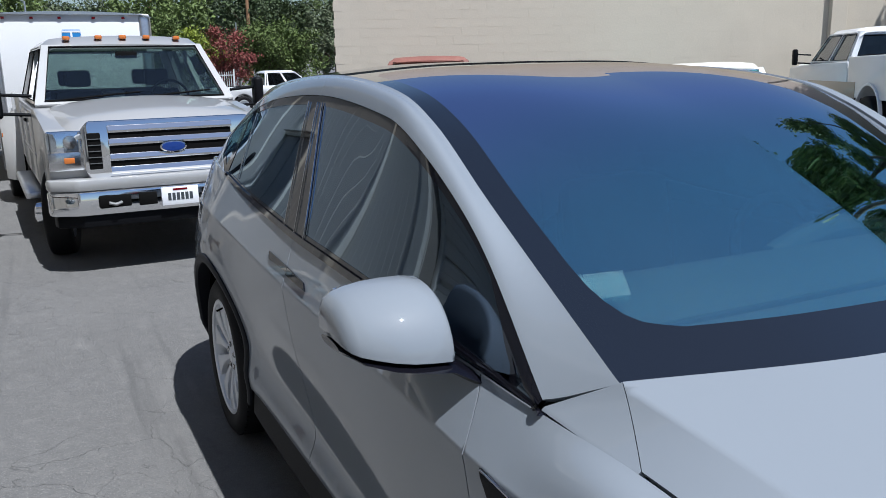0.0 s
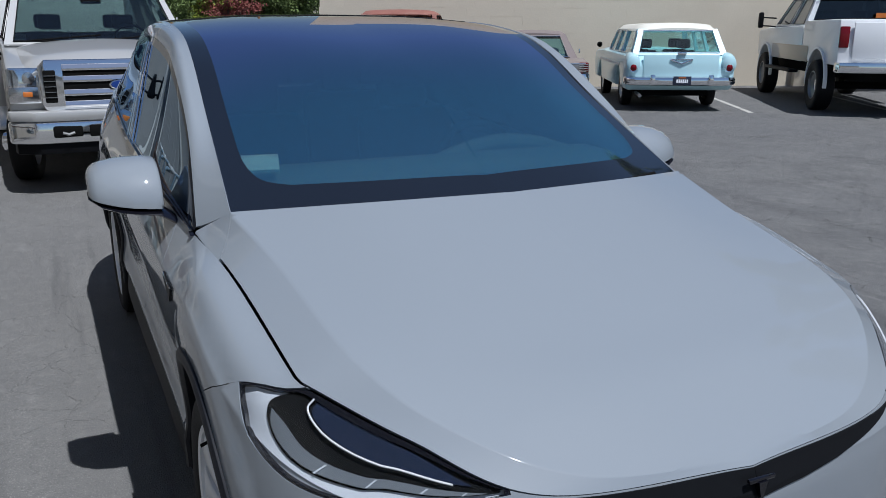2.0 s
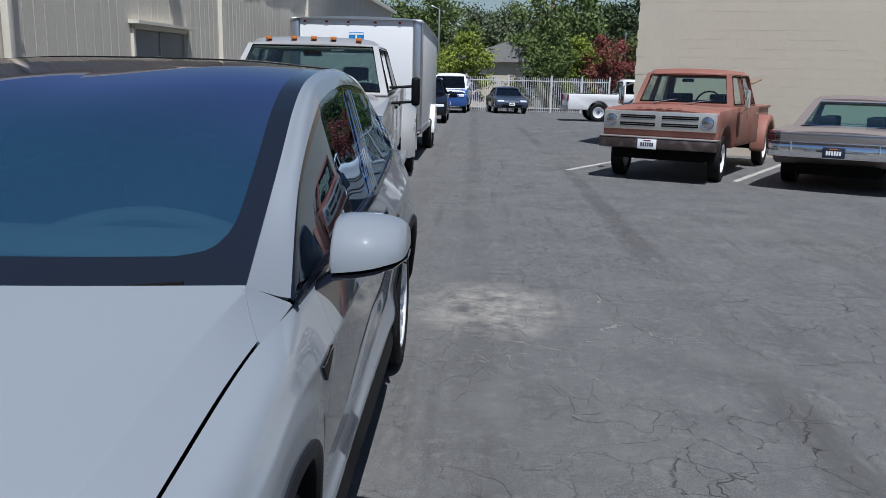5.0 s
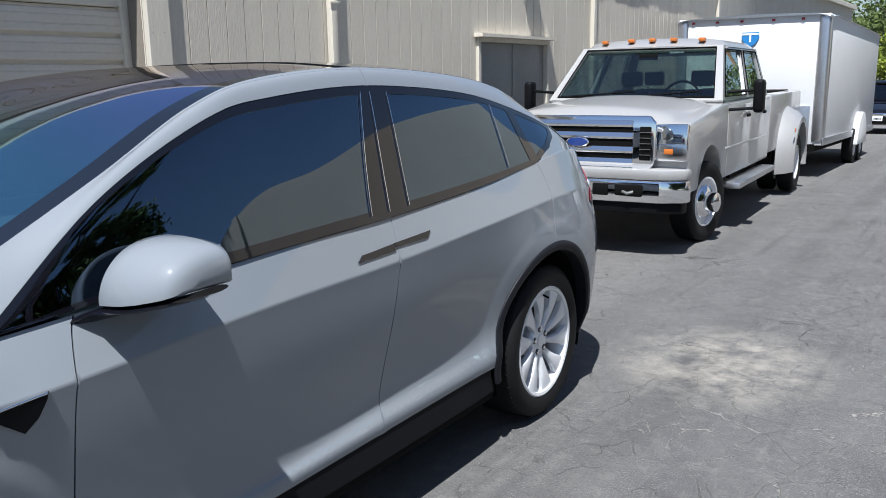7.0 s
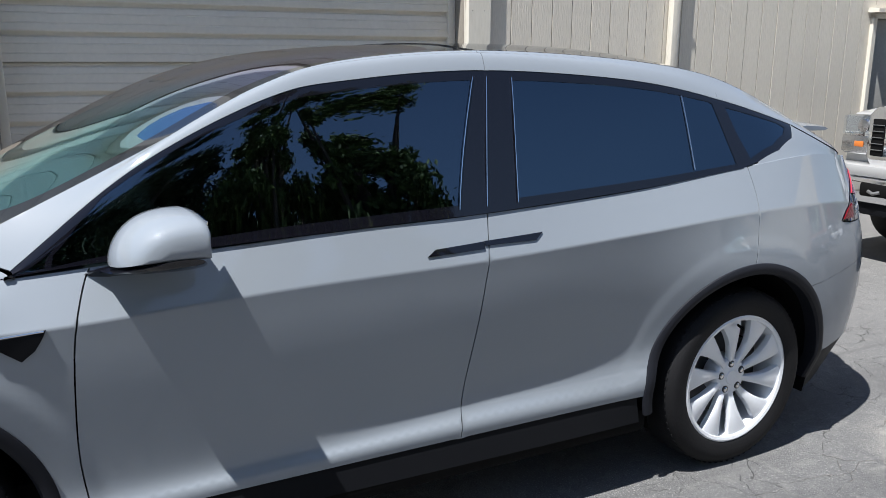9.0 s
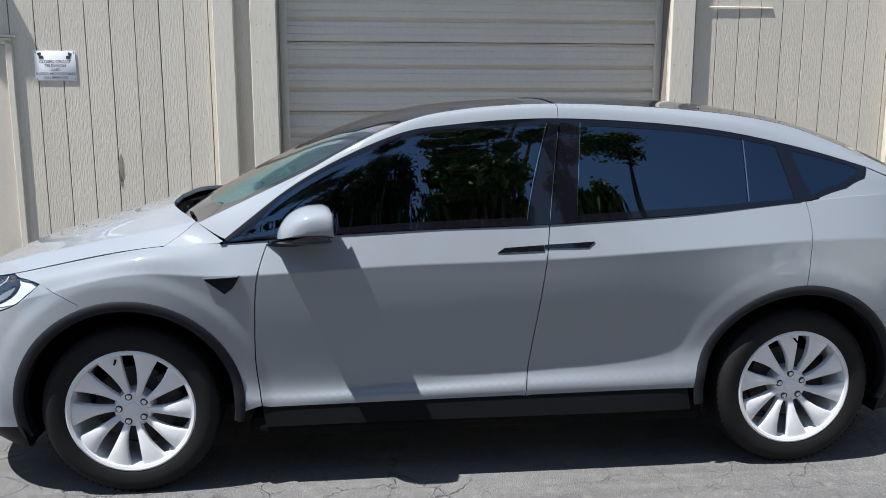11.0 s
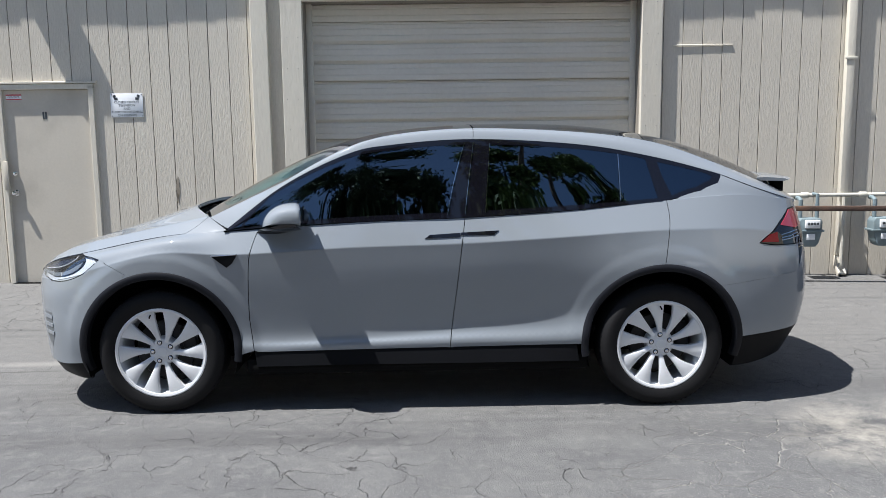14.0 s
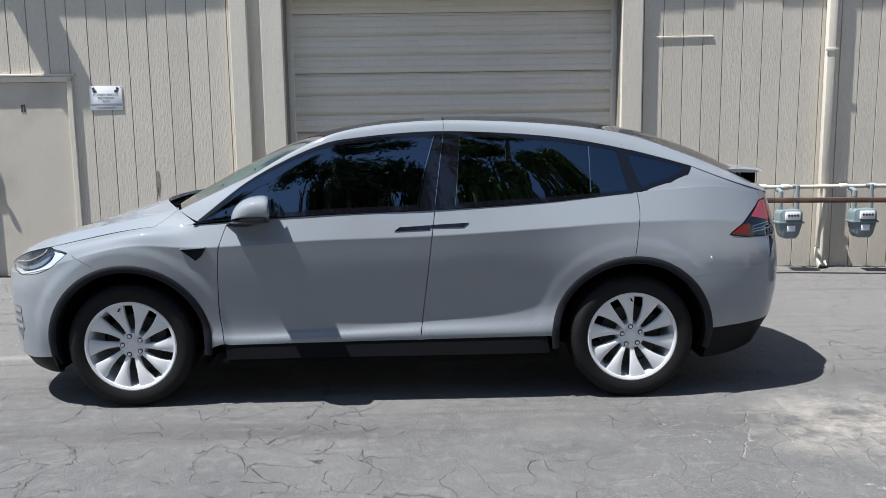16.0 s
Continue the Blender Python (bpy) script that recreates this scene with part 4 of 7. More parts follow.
FRONT_AXLE, REAR_AXLE = -1.4825, 1.4825


def suv_wheel(tyre_mat=RUBBER):
    """A wheel about the x axis, its face towards +x: tyre and a ten-spoke rim with wheel nuts."""
    w = new("wheel")
    tyre = [(0.262, -0.125), (0.30, -0.135), (0.345, -0.128), (0.366, -0.105), (0.372, -0.06), (0.374, 0.0), (0.372, 0.06), (0.366, 0.105), (0.345, 0.128), (0.325, 0.136), (0.30, 0.135), (0.275, 0.128), (0.262, 0.118)]
    bm = lathe(smooth_line(tyre, 40), 64, closed=False)
    part("tyre", bm, tyre_mat, w)
    bm = bmesh.new()
    for k in range(72):
        for side in (-1, 1):
            m = pose(0, 0, 0, 360 * k / 72 + (2.5 if side > 0 else 0))
            box(0.055, 0.010, 0.004, side * 0.085, 0, 0.3655, bm=bm, m=m)
    part("tread", bm, tyre_mat, w, smooth=False)["kind"] = "stuff"
    rim = part("rim", lathe([(0.235, -0.11), (0.245, -0.02), (0.25, 0.06), (0.256, 0.10), (0.268, 0.118), (0.270, 0.124), (0.262, 0.128), (0.250, 0.124), (0.247, 0.108), (0.240, 0.095), (0.236, 0.03)], 64), SILVER, w)
    for k in range(10):
        bm = bmesh.new()
        rows = []
        for i, r in enumerate(np.linspace(0.052, 0.252, 8)):
            f = i / 7
            half = 0.012 + 0.043 * f ** 2.0
            turn = 0.12 * f
            dep = 0.092 + 0.026 * math.sin(f * 1.9)
            ring = []
            for du, dz in ((-1, -0.030), (-1, -0.004), (-0.75, 0.0), (0.8, -0.002), (1, -0.006), (1, -0.030)):
                a = turn
                c, s_ = math.cos(a), math.sin(a)
                yy, zz = du * half, r
                ring.append(bm.verts.new((dep + dz, yy * c - zz * s_, yy * s_ + zz * c)))
            rows.append(ring)
        for A, B in zip(rows, rows[1:]):
            for j in range(6):
                bm.faces.new((A[j], A[(j + 1) % 6], B[(j + 1) % 6], B[j]))
        bm.faces.new(rows[0])
        bm.faces.new(rows[-1])
        bmesh.ops.recalc_face_normals(bm, faces=bm.faces)
        bmesh.ops.transform(bm, matrix=pose(0, 0, 0, 36 * k), verts=bm.verts)
        part("spoke", bm, SILVER, rim, sharp=50)
    part("hub", lathe([(0.0, 0.1005), (0.029, 0.1005), (0.031, 0.098), (0.033, 0.096), (0.050, 0.094), (0.074, 0.091), (0.082, 0.080), (0.084, 0.02)], 40), SILVER, rim)
    for k in range(5):
        a = radians(72 * k + 20)
        m = Matrix.Translation((0, 0.057 * math.cos(a), 0.057 * math.sin(a)))
        part("nut_pocket", lathe([(0.0, 0.0965), (0.0145, 0.0965), (0.016, 0.094)], 16, m=m), DARK_STEEL, rim)
        part("wheel_nut", lathe([(0.0, 0.101), (0.007, 0.101), (0.0105, 0.0985), (0.0105, 0.095)], 8, m=m), DULL_CHROME, rim, "steel wheel nut")
    part("brake_disc", lathe([(0.0, 0.02), (0.17, 0.02), (0.175, 0.012), (0.175, -0.01), (0.0, -0.01)], 40), DARK_STEEL, w)
    part("brake_caliper", box(0.06, 0.09, 0.18, 0.01, 0.15, 0.02, bevel=0.02), DARK_STEEL, w)
    part("valve", tube([(0.115, 0.0, 0.232), (0.145, 0.0, 0.222)], 0.005, 6), DARK, w)
    return w


def arch_strip(skin, ax, r0, r1, a0, a1, mirror):
    """A rounded moulding round a wheel opening, with a lip turned into the wheel well."""
    bm = bmesh.new()
    rows = []
    for a in np.linspace(radians(a0), radians(a1), 56):
        ring = []
        for r, lift in ((r1 + .002, -.004), (r1, .006), (r1 - .008, .011), ((r0 + r1) / 2, .012), (r0 + .008, .008), (r0, -.002), (r0, -.06)):
            s, v = skin.find(None, ax + r * math.cos(a), .385 + r * math.sin(a))
            p, n = skin(s, v), skin.normal(s, v)
            n = n if n[0] > 0 else -n
            x = p[0] + n[0] * lift
            ring.append(bm.verts.new((-x if mirror else x, p[1], p[2])))
        rows.append(ring)
    for A, B in zip(rows, rows[1:]):
        for j in range(6):
            f = (A[j], A[j + 1], B[j + 1], B[j])
            bm.faces.new(f[::-1] if mirror else f)
    return bm


def grey_suv():
    car = thing("electric_suv", "grey glossy electric SUV with dark glass and silver wheels", "car")
    body, hood, top = suv_skins()
    yz = lambda pts: [body.find(None, y, z) for y, z in pts]
    tz = lambda pts: [top.find(None, y, z) for y, z in pts]
    GAP = 0.0022
    front_arch = arc(FRONT_AXLE, 0.385, 0.474, 200, -4, 30)
    rear_arch = arc(REAR_AXLE, 0.385, 0.478, 187, -7, 30)
    front_gap = smooth_line([(-.934, .375), (-.955, .56), (-.952, .75), (-.938, .93), (-.905, 1.05), (-.885, 1.09)], 16)
    pillar_gap = smooth_line([(.222, .375), (.238, .52), (.268, .75), (.296, .98), (.318, 1.15)], 14)
    rear_gap = smooth_line([(1.478, .858), (1.492, .95), (1.503, 1.03), (1.515, 1.13), (1.508, 1.228)], 12)
    bumper_gap = smooth_line([(1.808, .733), (2.0, .752), (2.31, .786)], 8)
    lamp_low = [body.find(*p) for p in smooth_line([(.905, -1.806, .925), (.915, -1.90, .850), (.88, -2.02, .802), (.79, -2.13, .787), (.66, -2.235, .795), (.52, -2.315, .832)], 20)]
    lamp_in = lamp_low[-1]
    s_lamp = body.s_at(-1.955, 6)
    s_in = lamp_in[0] + 0.02
    lamp_outline = lamp_low + [(s_in, 5.97)] + body.along(5.97, s_in, s_lamp)[1:] + [body.find(.893, -1.86, .938)]
    top_line = [body.find(.893, -1.86, .938)] + body.along(5.97, s_lamp, s_in)

    def along_line(line, a):
        P = np.array(line)
        d = np.concatenate([[0], np.cumsum(np.linalg.norm(np.diff([body.flat(*q) for q in line], axis=0), axis=1))])
        return np.array([np.interp(a * d[-1], d, P[:, 0]), np.interp(a * d[-1], d, P[:, 1])])

    def lamp_ab(a, b):
        return tuple(along_line(lamp_low, a) * (1 - b) + along_line(top_line, a) * b)

    lead_gap = yz([(-1.78, .912), (-1.70, .872), (-1.655, .848)])

    # body panels, both sides
    b_out = body.along(1, 0, body.s_at(-1.93, 1)) + yz([(y, z) for y, z in front_arch[:9] if y < -1.66]) + lead_gap[::-1] + lamp_low + [(s_in, 5.98)] + body.along(5.98, s_in, 0)[1:]
    bumper = part("front_bumper", panel(body, b_out, 0.02, both=True), PAINT, car)
    lip = body.along(0, 0, body.s_at(-1.92, 0)) + body.along(1, body.s_at(-1.92, 1), 0)
    part("front_lip", panel(body, lip, 0.02, lift=-0.004, both=True), CLADDING, bumper)
    s_f = body.s_at(-.885, 6)
    fender = [body.find(.893, -1.86, .938), (s_lamp, 6)] + body.along(6, s_lamp, s_f) + yz(front_gap[::-1]) + yz(front_arch[9:][::-1]) + lead_gap[::-1]
    door_f = yz(front_gap) + body.along(6, s_f, body.s_at(.318, 6)) + yz(pillar_gap[::-1]) + body.along(1, body.s_at(.222, 1), body.s_at(-.934, 1))[1:-1]
    arch_a = [p for p in rear_arch if p[1] > 0.392 and p[0] < 1.478]
    door_r = yz(pillar_gap) + body.along(6, body.s_at(.318, 6), body.s_at(1.508, 6)) + yz(rear_gap[::-1]) + yz(arch_a[::-1]) + body.along(1, body.s_at(arch_a[0][0], 1), body.s_at(.222, 1))[:-1]
    arch_b = [p for p in rear_arch if p[0] > 1.478 and p[1] > 0.735]
    lamp_t = [body.find(x, y, z) for x, y, z in [(.90, 2.055, .966), (.885, 2.10, .998), (.82, 2.22, 1.09), (.74, 2.31, 1.165), (.66, 2.36, 1.165), (.62, 2.43, 1.10), (.64, 2.45, .955), (.78, 2.345, .948), (.88, 2.16, .952)]]
    quarter = yz(rear_gap) + body.along(6, body.s_at(1.508, 6), body.s_at(2.30, 6)) + lamp_t[3::-1] + [lamp_t[8], lamp_t[7]] + yz([(2.335, .79)]) + yz(bumper_gap[::-1]) + yz(arch_b[::-1])
    arch_c = [p for p in rear_arch if p[0] > 1.80 and 0.44 < p[1] < 0.735]
    s_end = body.ns
    s_b = body.s_at(2.31, 4.3)
    r_bump = yz(bumper_gap) + [(s, 4.55) for s in np.linspace(s_b + 0.3, s_end, 8)] + body.along(1, s_end, body.s_at(1.96, 1)) + yz(arch_c[::-1])
    valance = body.along(0, body.s_at(1.93, 0), s_end) + body.along(1, s_end, body.s_at(1.96, 1))
    tailgate = [lamp_t[7], lamp_t[6], lamp_t[5], lamp_t[4], lamp_t[3]] + body.along(6, body.s_at(2.30, 6), s_end) + [(s, 4.6) for s in np.linspace(s_end, s_b + 0.3, 8)]
    sill = body.along(0, body.s_at(-.92, 0), body.s_at(.99, 0)) + body.along(1, body.s_at(.975, 1), body.s_at(-.934, 1))
    for mir in (False, True):
        side = dict(mirror=mir)
        part("fender", panel(body, fender, 0.016, step=0.021, inset=GAP, **side), PAINT, car)
        d1 = part("front_door", panel(body, door_f, 0.02, step=0.021, inset=GAP, **side), PAINT, car)
        d2 = part("rear_door", panel(body, door_r, 0.02, step=0.021, inset=GAP, **side), PAINT, car)
        part("quarter_panel", panel(body, quarter, 0.016, step=0.021, inset=GAP, **side), PAINT, car)
        part("sill", panel(body, sill, 0.02, lift=-0.006, **side), CLADDING, car)
        # handles: flush dark bars
        for a, c, d in ((.082, .2865, d1), (.2895, .512, d2)):
            h = [(a, 1.026 + .075 * a), (a + (.03 if d is d1 else 0), 1.048 + .050 * a), (c, 1.048 + .047 * c), (c - (.03 if d is d2 else 0), 1.024 + .048 * c)]
            part("door_handle", panel(body, yz(h), 0.01, lift=0.005, step=0.02, **side), BLACK_TRIM, d, "flush gloss black handle")
        # wheel arch mouldings
        for ax, a0, a1, r0 in ((FRONT_AXLE, 196, -9, .432), (REAR_AXLE, 189, -12, .436)):
            part("arch_moulding", arch_strip(body, ax, r0, r0 + .044, a0, a1, mir), ARCH_TRIM, car, "dark grey arch moulding")
        # side repeater with camera
        sc = part("repeater", panel(body, yz([(-1.150, .945), (-1.005, .955), (-1.035, .905), (-1.068, .880), (-1.10, .905)]), 0.012, lift=0.006, step=0.015, **side), CLADDING, car, "black side camera housing")
        pts = [body(*body.find(None, y, z)) for y, z in zip(np.linspace(-1.155, -1.01, 9), np.linspace(.950, .955, 9))]
        part("chrome_strip", tube([((-1 if mir else 1) * (p[0] + .007), p[1], p[2]) for p in pts], .0025, 6), CHROME, sc, "thin chrome strip")
        # headlamp: pale surround, dark insert, silver reflectors, light strip and clear cover
        lamp = part("headlamp", panel(body, lamp_outline, 0.04, lift=-0.014, step=0.025, inset=0.003, **side), LAMP_SILVER, car, "headlamp with a white surround and dark insert")
        rim_pts = [lamp_ab(a, 0.0) for a in np.linspace(0, 1, 24)] + [lamp_ab(a, 1.0) for a in np.linspace(1, 0, 24)]
        rim_in = [lamp_ab(a, 0.05) for a in np.linspace(.02, .98, 24)] + [lamp_ab(a, .93) for a in np.linspace(.98, .02, 24)]
        part("rim", panel(body, rim_pts, 0.02, lift=-0.002, step=0.02, holes=[rim_in], **side), BLACK_TRIM, lamp, "thin black rim")
        sm = lambda pts, n=44: [lamp_ab(*p) for p in smooth_line(pts + pts[:1], n)[:-1]]
        part("insert", panel(body, sm([(.125, .985), (.115, .76), (.13, .52), (.19, .36), (.32, .29), (.60, .26), (.84, .27), (.95, .36), (.965, .70), (.93, .97), (.5, .985)], 60), 0.01, lift=-0.010, step=0.02, **side), DARK, lamp, "dark lamp insert")
        part("reflector", panel(body, sm([(.165, .50), (.22, .37), (.36, .31), (.62, .285), (.84, .30), (.92, .38), (.80, .44), (.55, .43), (.36, .45), (.24, .51)]), 0.006, lift=-0.006, step=0.02, **side), LAMP_GREY, lamp, "grey reflector strip")
        part("projector", panel(body, sm([(.24, .93), (.27, .79), (.38, .69), (.58, .63), (.78, .625), (.86, .69), (.76, .84), (.55, .92), (.36, .95)]), 0.006, lift=-0.006, step=0.02, **side), LENS_BLUE, lamp, "smoky projector strip")
        pts = [body(*lamp_ab(*p)) - body.normal(*lamp_ab(*p)) * 0.0 for p in smooth_line([(.225, .94), (.255, .79), (.37, .675), (.58, .612), (.80, .608)], 20)]
        part("light_strip", tube([((-1 if mir else 1) * p[0], p[1], p[2]) for p in pts], .0022, 6), LAMP_SILVER, lamp, "thin curved bright light strip")
        for a in (.42, .57, .72, .84):
            bar = [lamp_ab(a, .29), lamp_ab(a + .006, .29), lamp_ab(a + .016, .42), lamp_ab(a + .010, .42)]
            part("reflector_rib", panel(body, bar, 0.005, lift=-0.004, step=0.02, **side), LAMP_SILVER, lamp)
        part("lens", panel(body, lamp_outline, 0.003, lift=0.0, step=0.03, inset=0.003, **side), LAMP_GLASS, lamp, "clear lamp cover")
        # tail lamp
        tl = part("tail_lamp", panel(body, lamp_t, 0.03, lift=0.002, step=0.02, inset=0.003, **side), BLACK_TRIM, car, "dark tail lamp with red lenses")
        lens = lambda pts: [body.find(*q) for q in pts]
        part("red_lens", panel(body, lens([(.895, 2.07, .972), (.862, 2.13, 1.012), (.842, 2.175, 1.022), (.846, 2.18, .962)]), 0.006, lift=0.006, step=0.02, **side), RED_LENS, tl, "deep red lens")
        part("stop_lens", panel(body, lens([(.822, 2.215, 1.065), (.745, 2.305, 1.155), (.67, 2.36, 1.155), (.65, 2.42, 1.06), (.76, 2.33, 1.04)]), 0.006, lift=0.006, step=0.02, **side), PINK_LENS, tl, "pale red lens")
        for z in (.975, .990, 1.008):
            p = [body(*body.find(x, y, z + k)) for x, y, k in ((.832, 2.20, -.004), (.79, 2.265, .002), (.74, 2.33, .012))]
            part("bright_edge", tube([((-1 if mir else 1) * q[0], q[1] + .004, q[2]) for q in p], .0035, 6), DULL_CHROME, tl, "thin bright strip")
        # air inlet in the bumper corner
        inl = [body.find(x, y, z) for x, y, z in [(.70, -2.215, .60), (.79, -2.15, .60), (.79, -2.15, .46), (.74, -2.185, .38), (.68, -2.215, .44)]]
        it = part("air_inlet", panel(body, inl, 0.008, lift=0.001, step=0.02, **side), LAMP_GREY, car, "grey slatted air inlet")
        for k in range(3):
            z = .46 + .05 * k
            slat = [body.find(x, y, z + dz) for x, y, dz in [(.69, -2.215, 0), (.792, -2.148, 0), (.792, -2.148, .022), (.69, -2.215, .022)]]
            part("slat", panel(body, slat, 0.006, lift=0.004, step=0.02, **side), PAINT, it)
    part("rear_bumper", panel(body, r_bump, 0.02, both=True, inset=0.0), PAINT, car)
    part("rear_valance", panel(body, valance, 0.02, lift=-0.002, both=True), CLADDING, car)
    part("tailgate", panel(body, tailgate, 0.02, both=True), PAINT, car)

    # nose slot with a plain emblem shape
    slot = [body.find(x, y, z) for x, y, z in [(0, -2.406, .812), (.22, -2.39, .815), (.40, -2.355, .818), (.50, -2.32, .820), (.46, -2.345, .804), (.38, -2.37, .786), (.27, -2.395, .768), (.15, -2.42, .756), (0, -2.43, .752)]]
    sl = part("nose_slot", panel(body, slot, 0.01, lift=0.004, step=0.025, both=True), CLADDING, car, "black slot under the bonnet edge")
    em = bmesh.new()
    box(0.070, 0.010, 0.010, 0, -2.430, .799, bm=em, bevel=0.003)
    prism([(-.012, .795), (.012, .795), (.003, .758), (-.003, .758)], -2.438, -2.424, "y", bm=em)
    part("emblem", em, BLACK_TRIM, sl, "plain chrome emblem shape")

    # bonnet
    s_k = hood.ns
    s_c = hood.s_at(-1.325, 1.0)
    p0, p1 = hood(s_c, 1.035), hood(s_k, 2.0)
    corner = [(s_c, 1.035)] + [hood.find(*(p0 + (p1 - p0) * a)) for a in np.linspace(0, 1, 14)[1:-1]] + [(s_k, 2.0)]
    h_out = [(0, 1.035)] + [(s, 1.035) for s in np.linspace(0.15, s_c, 60)] + corner[1:] + [(s_k, v) for v in np.linspace(2, 4, 30)][1:] + [(s, 4.0) for s in np.linspace(s_k, 0, 60)][1:-1]
    bm = bmesh.new()
    grid = [[bm.verts.new(hood(abs(i) * .06, v) * np.array((1 if i >= 0 else -1, 1, 1)) + np.array((0, -.0006, .0006))) for v in np.linspace(1.04, 4, 14)] for i in range(-8, 9)]
    for A, B in zip(grid, grid[1:]):
        for j in range(13):
            bm.faces.new((A[j], B[j], B[j + 1], A[j + 1]))
    bmesh.ops.remove_doubles(bm, verts=bm.verts, dist=.0004)
    bmesh.ops.recalc_face_normals(bm, faces=bm.faces)
    part("bonnet_tip", bm, PAINT, car)
    part("bonnet", panel(hood, h_out, 0.02, step=0.04, both=True), PAINT, car)
    # cowl with wipers behind the bonnet edge
    bm = bmesh.new()
    rows = []
    for i in range(25):
        a = -1 + 2 * i / 24
        y0 = -1.20 - .22 * (1 - a * a)
        z0 = 1.138 + .012 * (1 - a * a)
        rows.append([bm.verts.new((a * .80, y0 + d, z0 + h)) for d, h in ((0.0, 0.0), (0.05, -0.05), (.14, -0.03), (.14, -.10), (0.0, -.10))])
    for A, B in zip(rows, rows[1:]):
        for j in range(5):
            bm.faces.new((A[j], B[j], B[(j + 1) % 5], A[(j + 1) % 5]))
    bmesh.ops.recalc_face_normals(bm, faces=bm.faces)
    part("cowl", bm, CLADDING, car)
    for k, (a, c) in enumerate((((-.55, -1.285, 1.14), (.10, -1.345, 1.168)), ((.10, -1.36, 1.14), (.66, -1.235, 1.17)))):
        part("wiper", tube([a, c], 0.009, 8), DARK, car, "black wiper arm")

    # greenhouse
    q_b = top.s_at(.376, 1.0)
    q_c = top.s_at(1.445, 1.0)
    tip = top.find(.765, 1.866, 1.368)
    q_tip = tip[0]
    W_T, W_B = 0.985, 0.03
    gb = lambda y, v: top.s_at(y, v)
    pil = [(gb(.318, 0), 0), (gb(.336, .3), .3), (gb(.362, .7), .7), (gb(.376, 1), 1)]
    rgap = [(gb(1.505, 0), 0), (gb(1.485, .35), .35), (gb(1.46, .7), .7), (gb(1.445, 1), 1)]
    tip_curve = [(q_tip - .06, .55), (q_tip - .35, .22), (q_tip - .75, .06)]
    q_low = q_tip - 1.0
    glassline = [(0.16, .16), (0.04, .08)]
    T_up = 0.93
    trim_out = [(0.01, 0.02)] + [(s, 0.0) for s in np.linspace(0.2, q_low, 50)] + tip_curve[::-1] + [(q_tip, 1.0)] + [(s, 1.0) for s in np.linspace(q_tip, 0.02, 70)][1:]
    fr = [(0.42, .075), (gb(.222, .075), .075), (gb(.275, .5), .5), (gb(.322, .90), .90)] + [(s, .90) for s in np.linspace(gb(.322, .90), .75, 30)][1:] + [(.55, .70), (.40, .35)]
    rr = [(gb(.445, .075), .075), (gb(1.46, .075), .075), (gb(1.43, .5), .5), (gb(1.405, .88), .88)] + [(s, .90) for s in np.linspace(gb(1.39, .90), gb(.475, .90), 24)] + [(gb(.46, .5), .5)]
    qt = [(gb(1.545, .11), .11), (q_tip - .80, .14), (q_tip - .42, .33), (q_tip - .20, .60), (q_tip - .14, .80)] + [(s, .87) for s in np.linspace(q_tip - .25, gb(1.475, .87), 12)] + [(gb(1.50, .5), .5)]
    tri = [(.13, .10), (.36, .09), (.34, .35), (.38, .56)]
    rail_f = [(s, 1.0) for s in np.linspace(0.02, q_b, 40)] + [(q_b, v) for v in np.linspace(1, 2, 8)][1:] + [(s, 2.0) for s in np.linspace(q_b, 0, 40)][1:] + [(0, 1.4)]
    rail_r = [(q_b, v) for v in np.linspace(2, 1, 8)] + [(s, 1.0) for s in np.linspace(q_b, q_c, 24)][1:] + [(q_c + (v - 1) * .03, v) for v in np.linspace(1, 2, 8)][1:] + [(s, 2.0) for s in np.linspace(q_c, q_b, 24)][1:-1]
    rail_c = [(q_c, v) for v in np.linspace(2, 1, 8)] + [(s, 1.0) for s in np.linspace(q_c, q_tip, 12)][1:] + tip_curve + [(q_low + .2, 0)] + [(s, 0.0) for s in np.linspace(q_low + .25, top.ns, 24)] + [(top.ns, v) for v in np.linspace(0, 2, 5)][1:] + [(s, 2.0) for s in np.linspace(top.ns, q_c, 26)][1:-1]
    for mir in (False, True):
        side = dict(mirror=mir)
        part("window_trim", panel(top, trim_out, 0.012, lift=-0.002, step=0.03, holes=[fr, rr, qt, tri], **side), BLACK_TRIM, car, "gloss black window surround")
        part("front_side_window", panel(top, fr, 0.004, lift=-0.004, step=0.04, **side), TINT_GLASS, car, "tinted front door glass")
        part("rear_side_window", panel(top, rr, 0.004, lift=-0.004, step=0.04, **side), PRIVACY_GLASS, car, "dark privacy glass")
        part("quarter_window", panel(top, qt, 0.004, lift=-0.004, step=0.03, **side), PRIVACY_GLASS, car, "dark privacy glass")
        part("mirror_window", panel(top, tri, 0.004, lift=-0.004, step=0.03, **side), PRIVACY_GLASS, car)
        for y0, y1 in ((.213, .322), (.316, .374), (.436, .472)):
            st = [(gb(y0, .02), .02), (gb(y0 + .0028, .02), .02), (gb(y1 + .0028, .93), .93), (gb(y1, .93), .93)]
            part("chrome_strip", panel(top, st, 0.004, lift=0.004, step=0.02, **side), CHROME, car, "thin bright strip")
        st = [(gb(1.233, .09), .09), (gb(1.238, .09), .09), (gb(1.240, .89), .89), (gb(1.235, .89), .89)]
        part("chrome_strip", panel(top, st, 0.004, lift=0.002, step=0.02, **side), DULL_CHROME, car)
        belt = [(s, -0.0) for s in np.linspace(0.05, q_low, 50)] + [(s, 0.045) for s in np.linspace(q_low, 0.05, 50)]
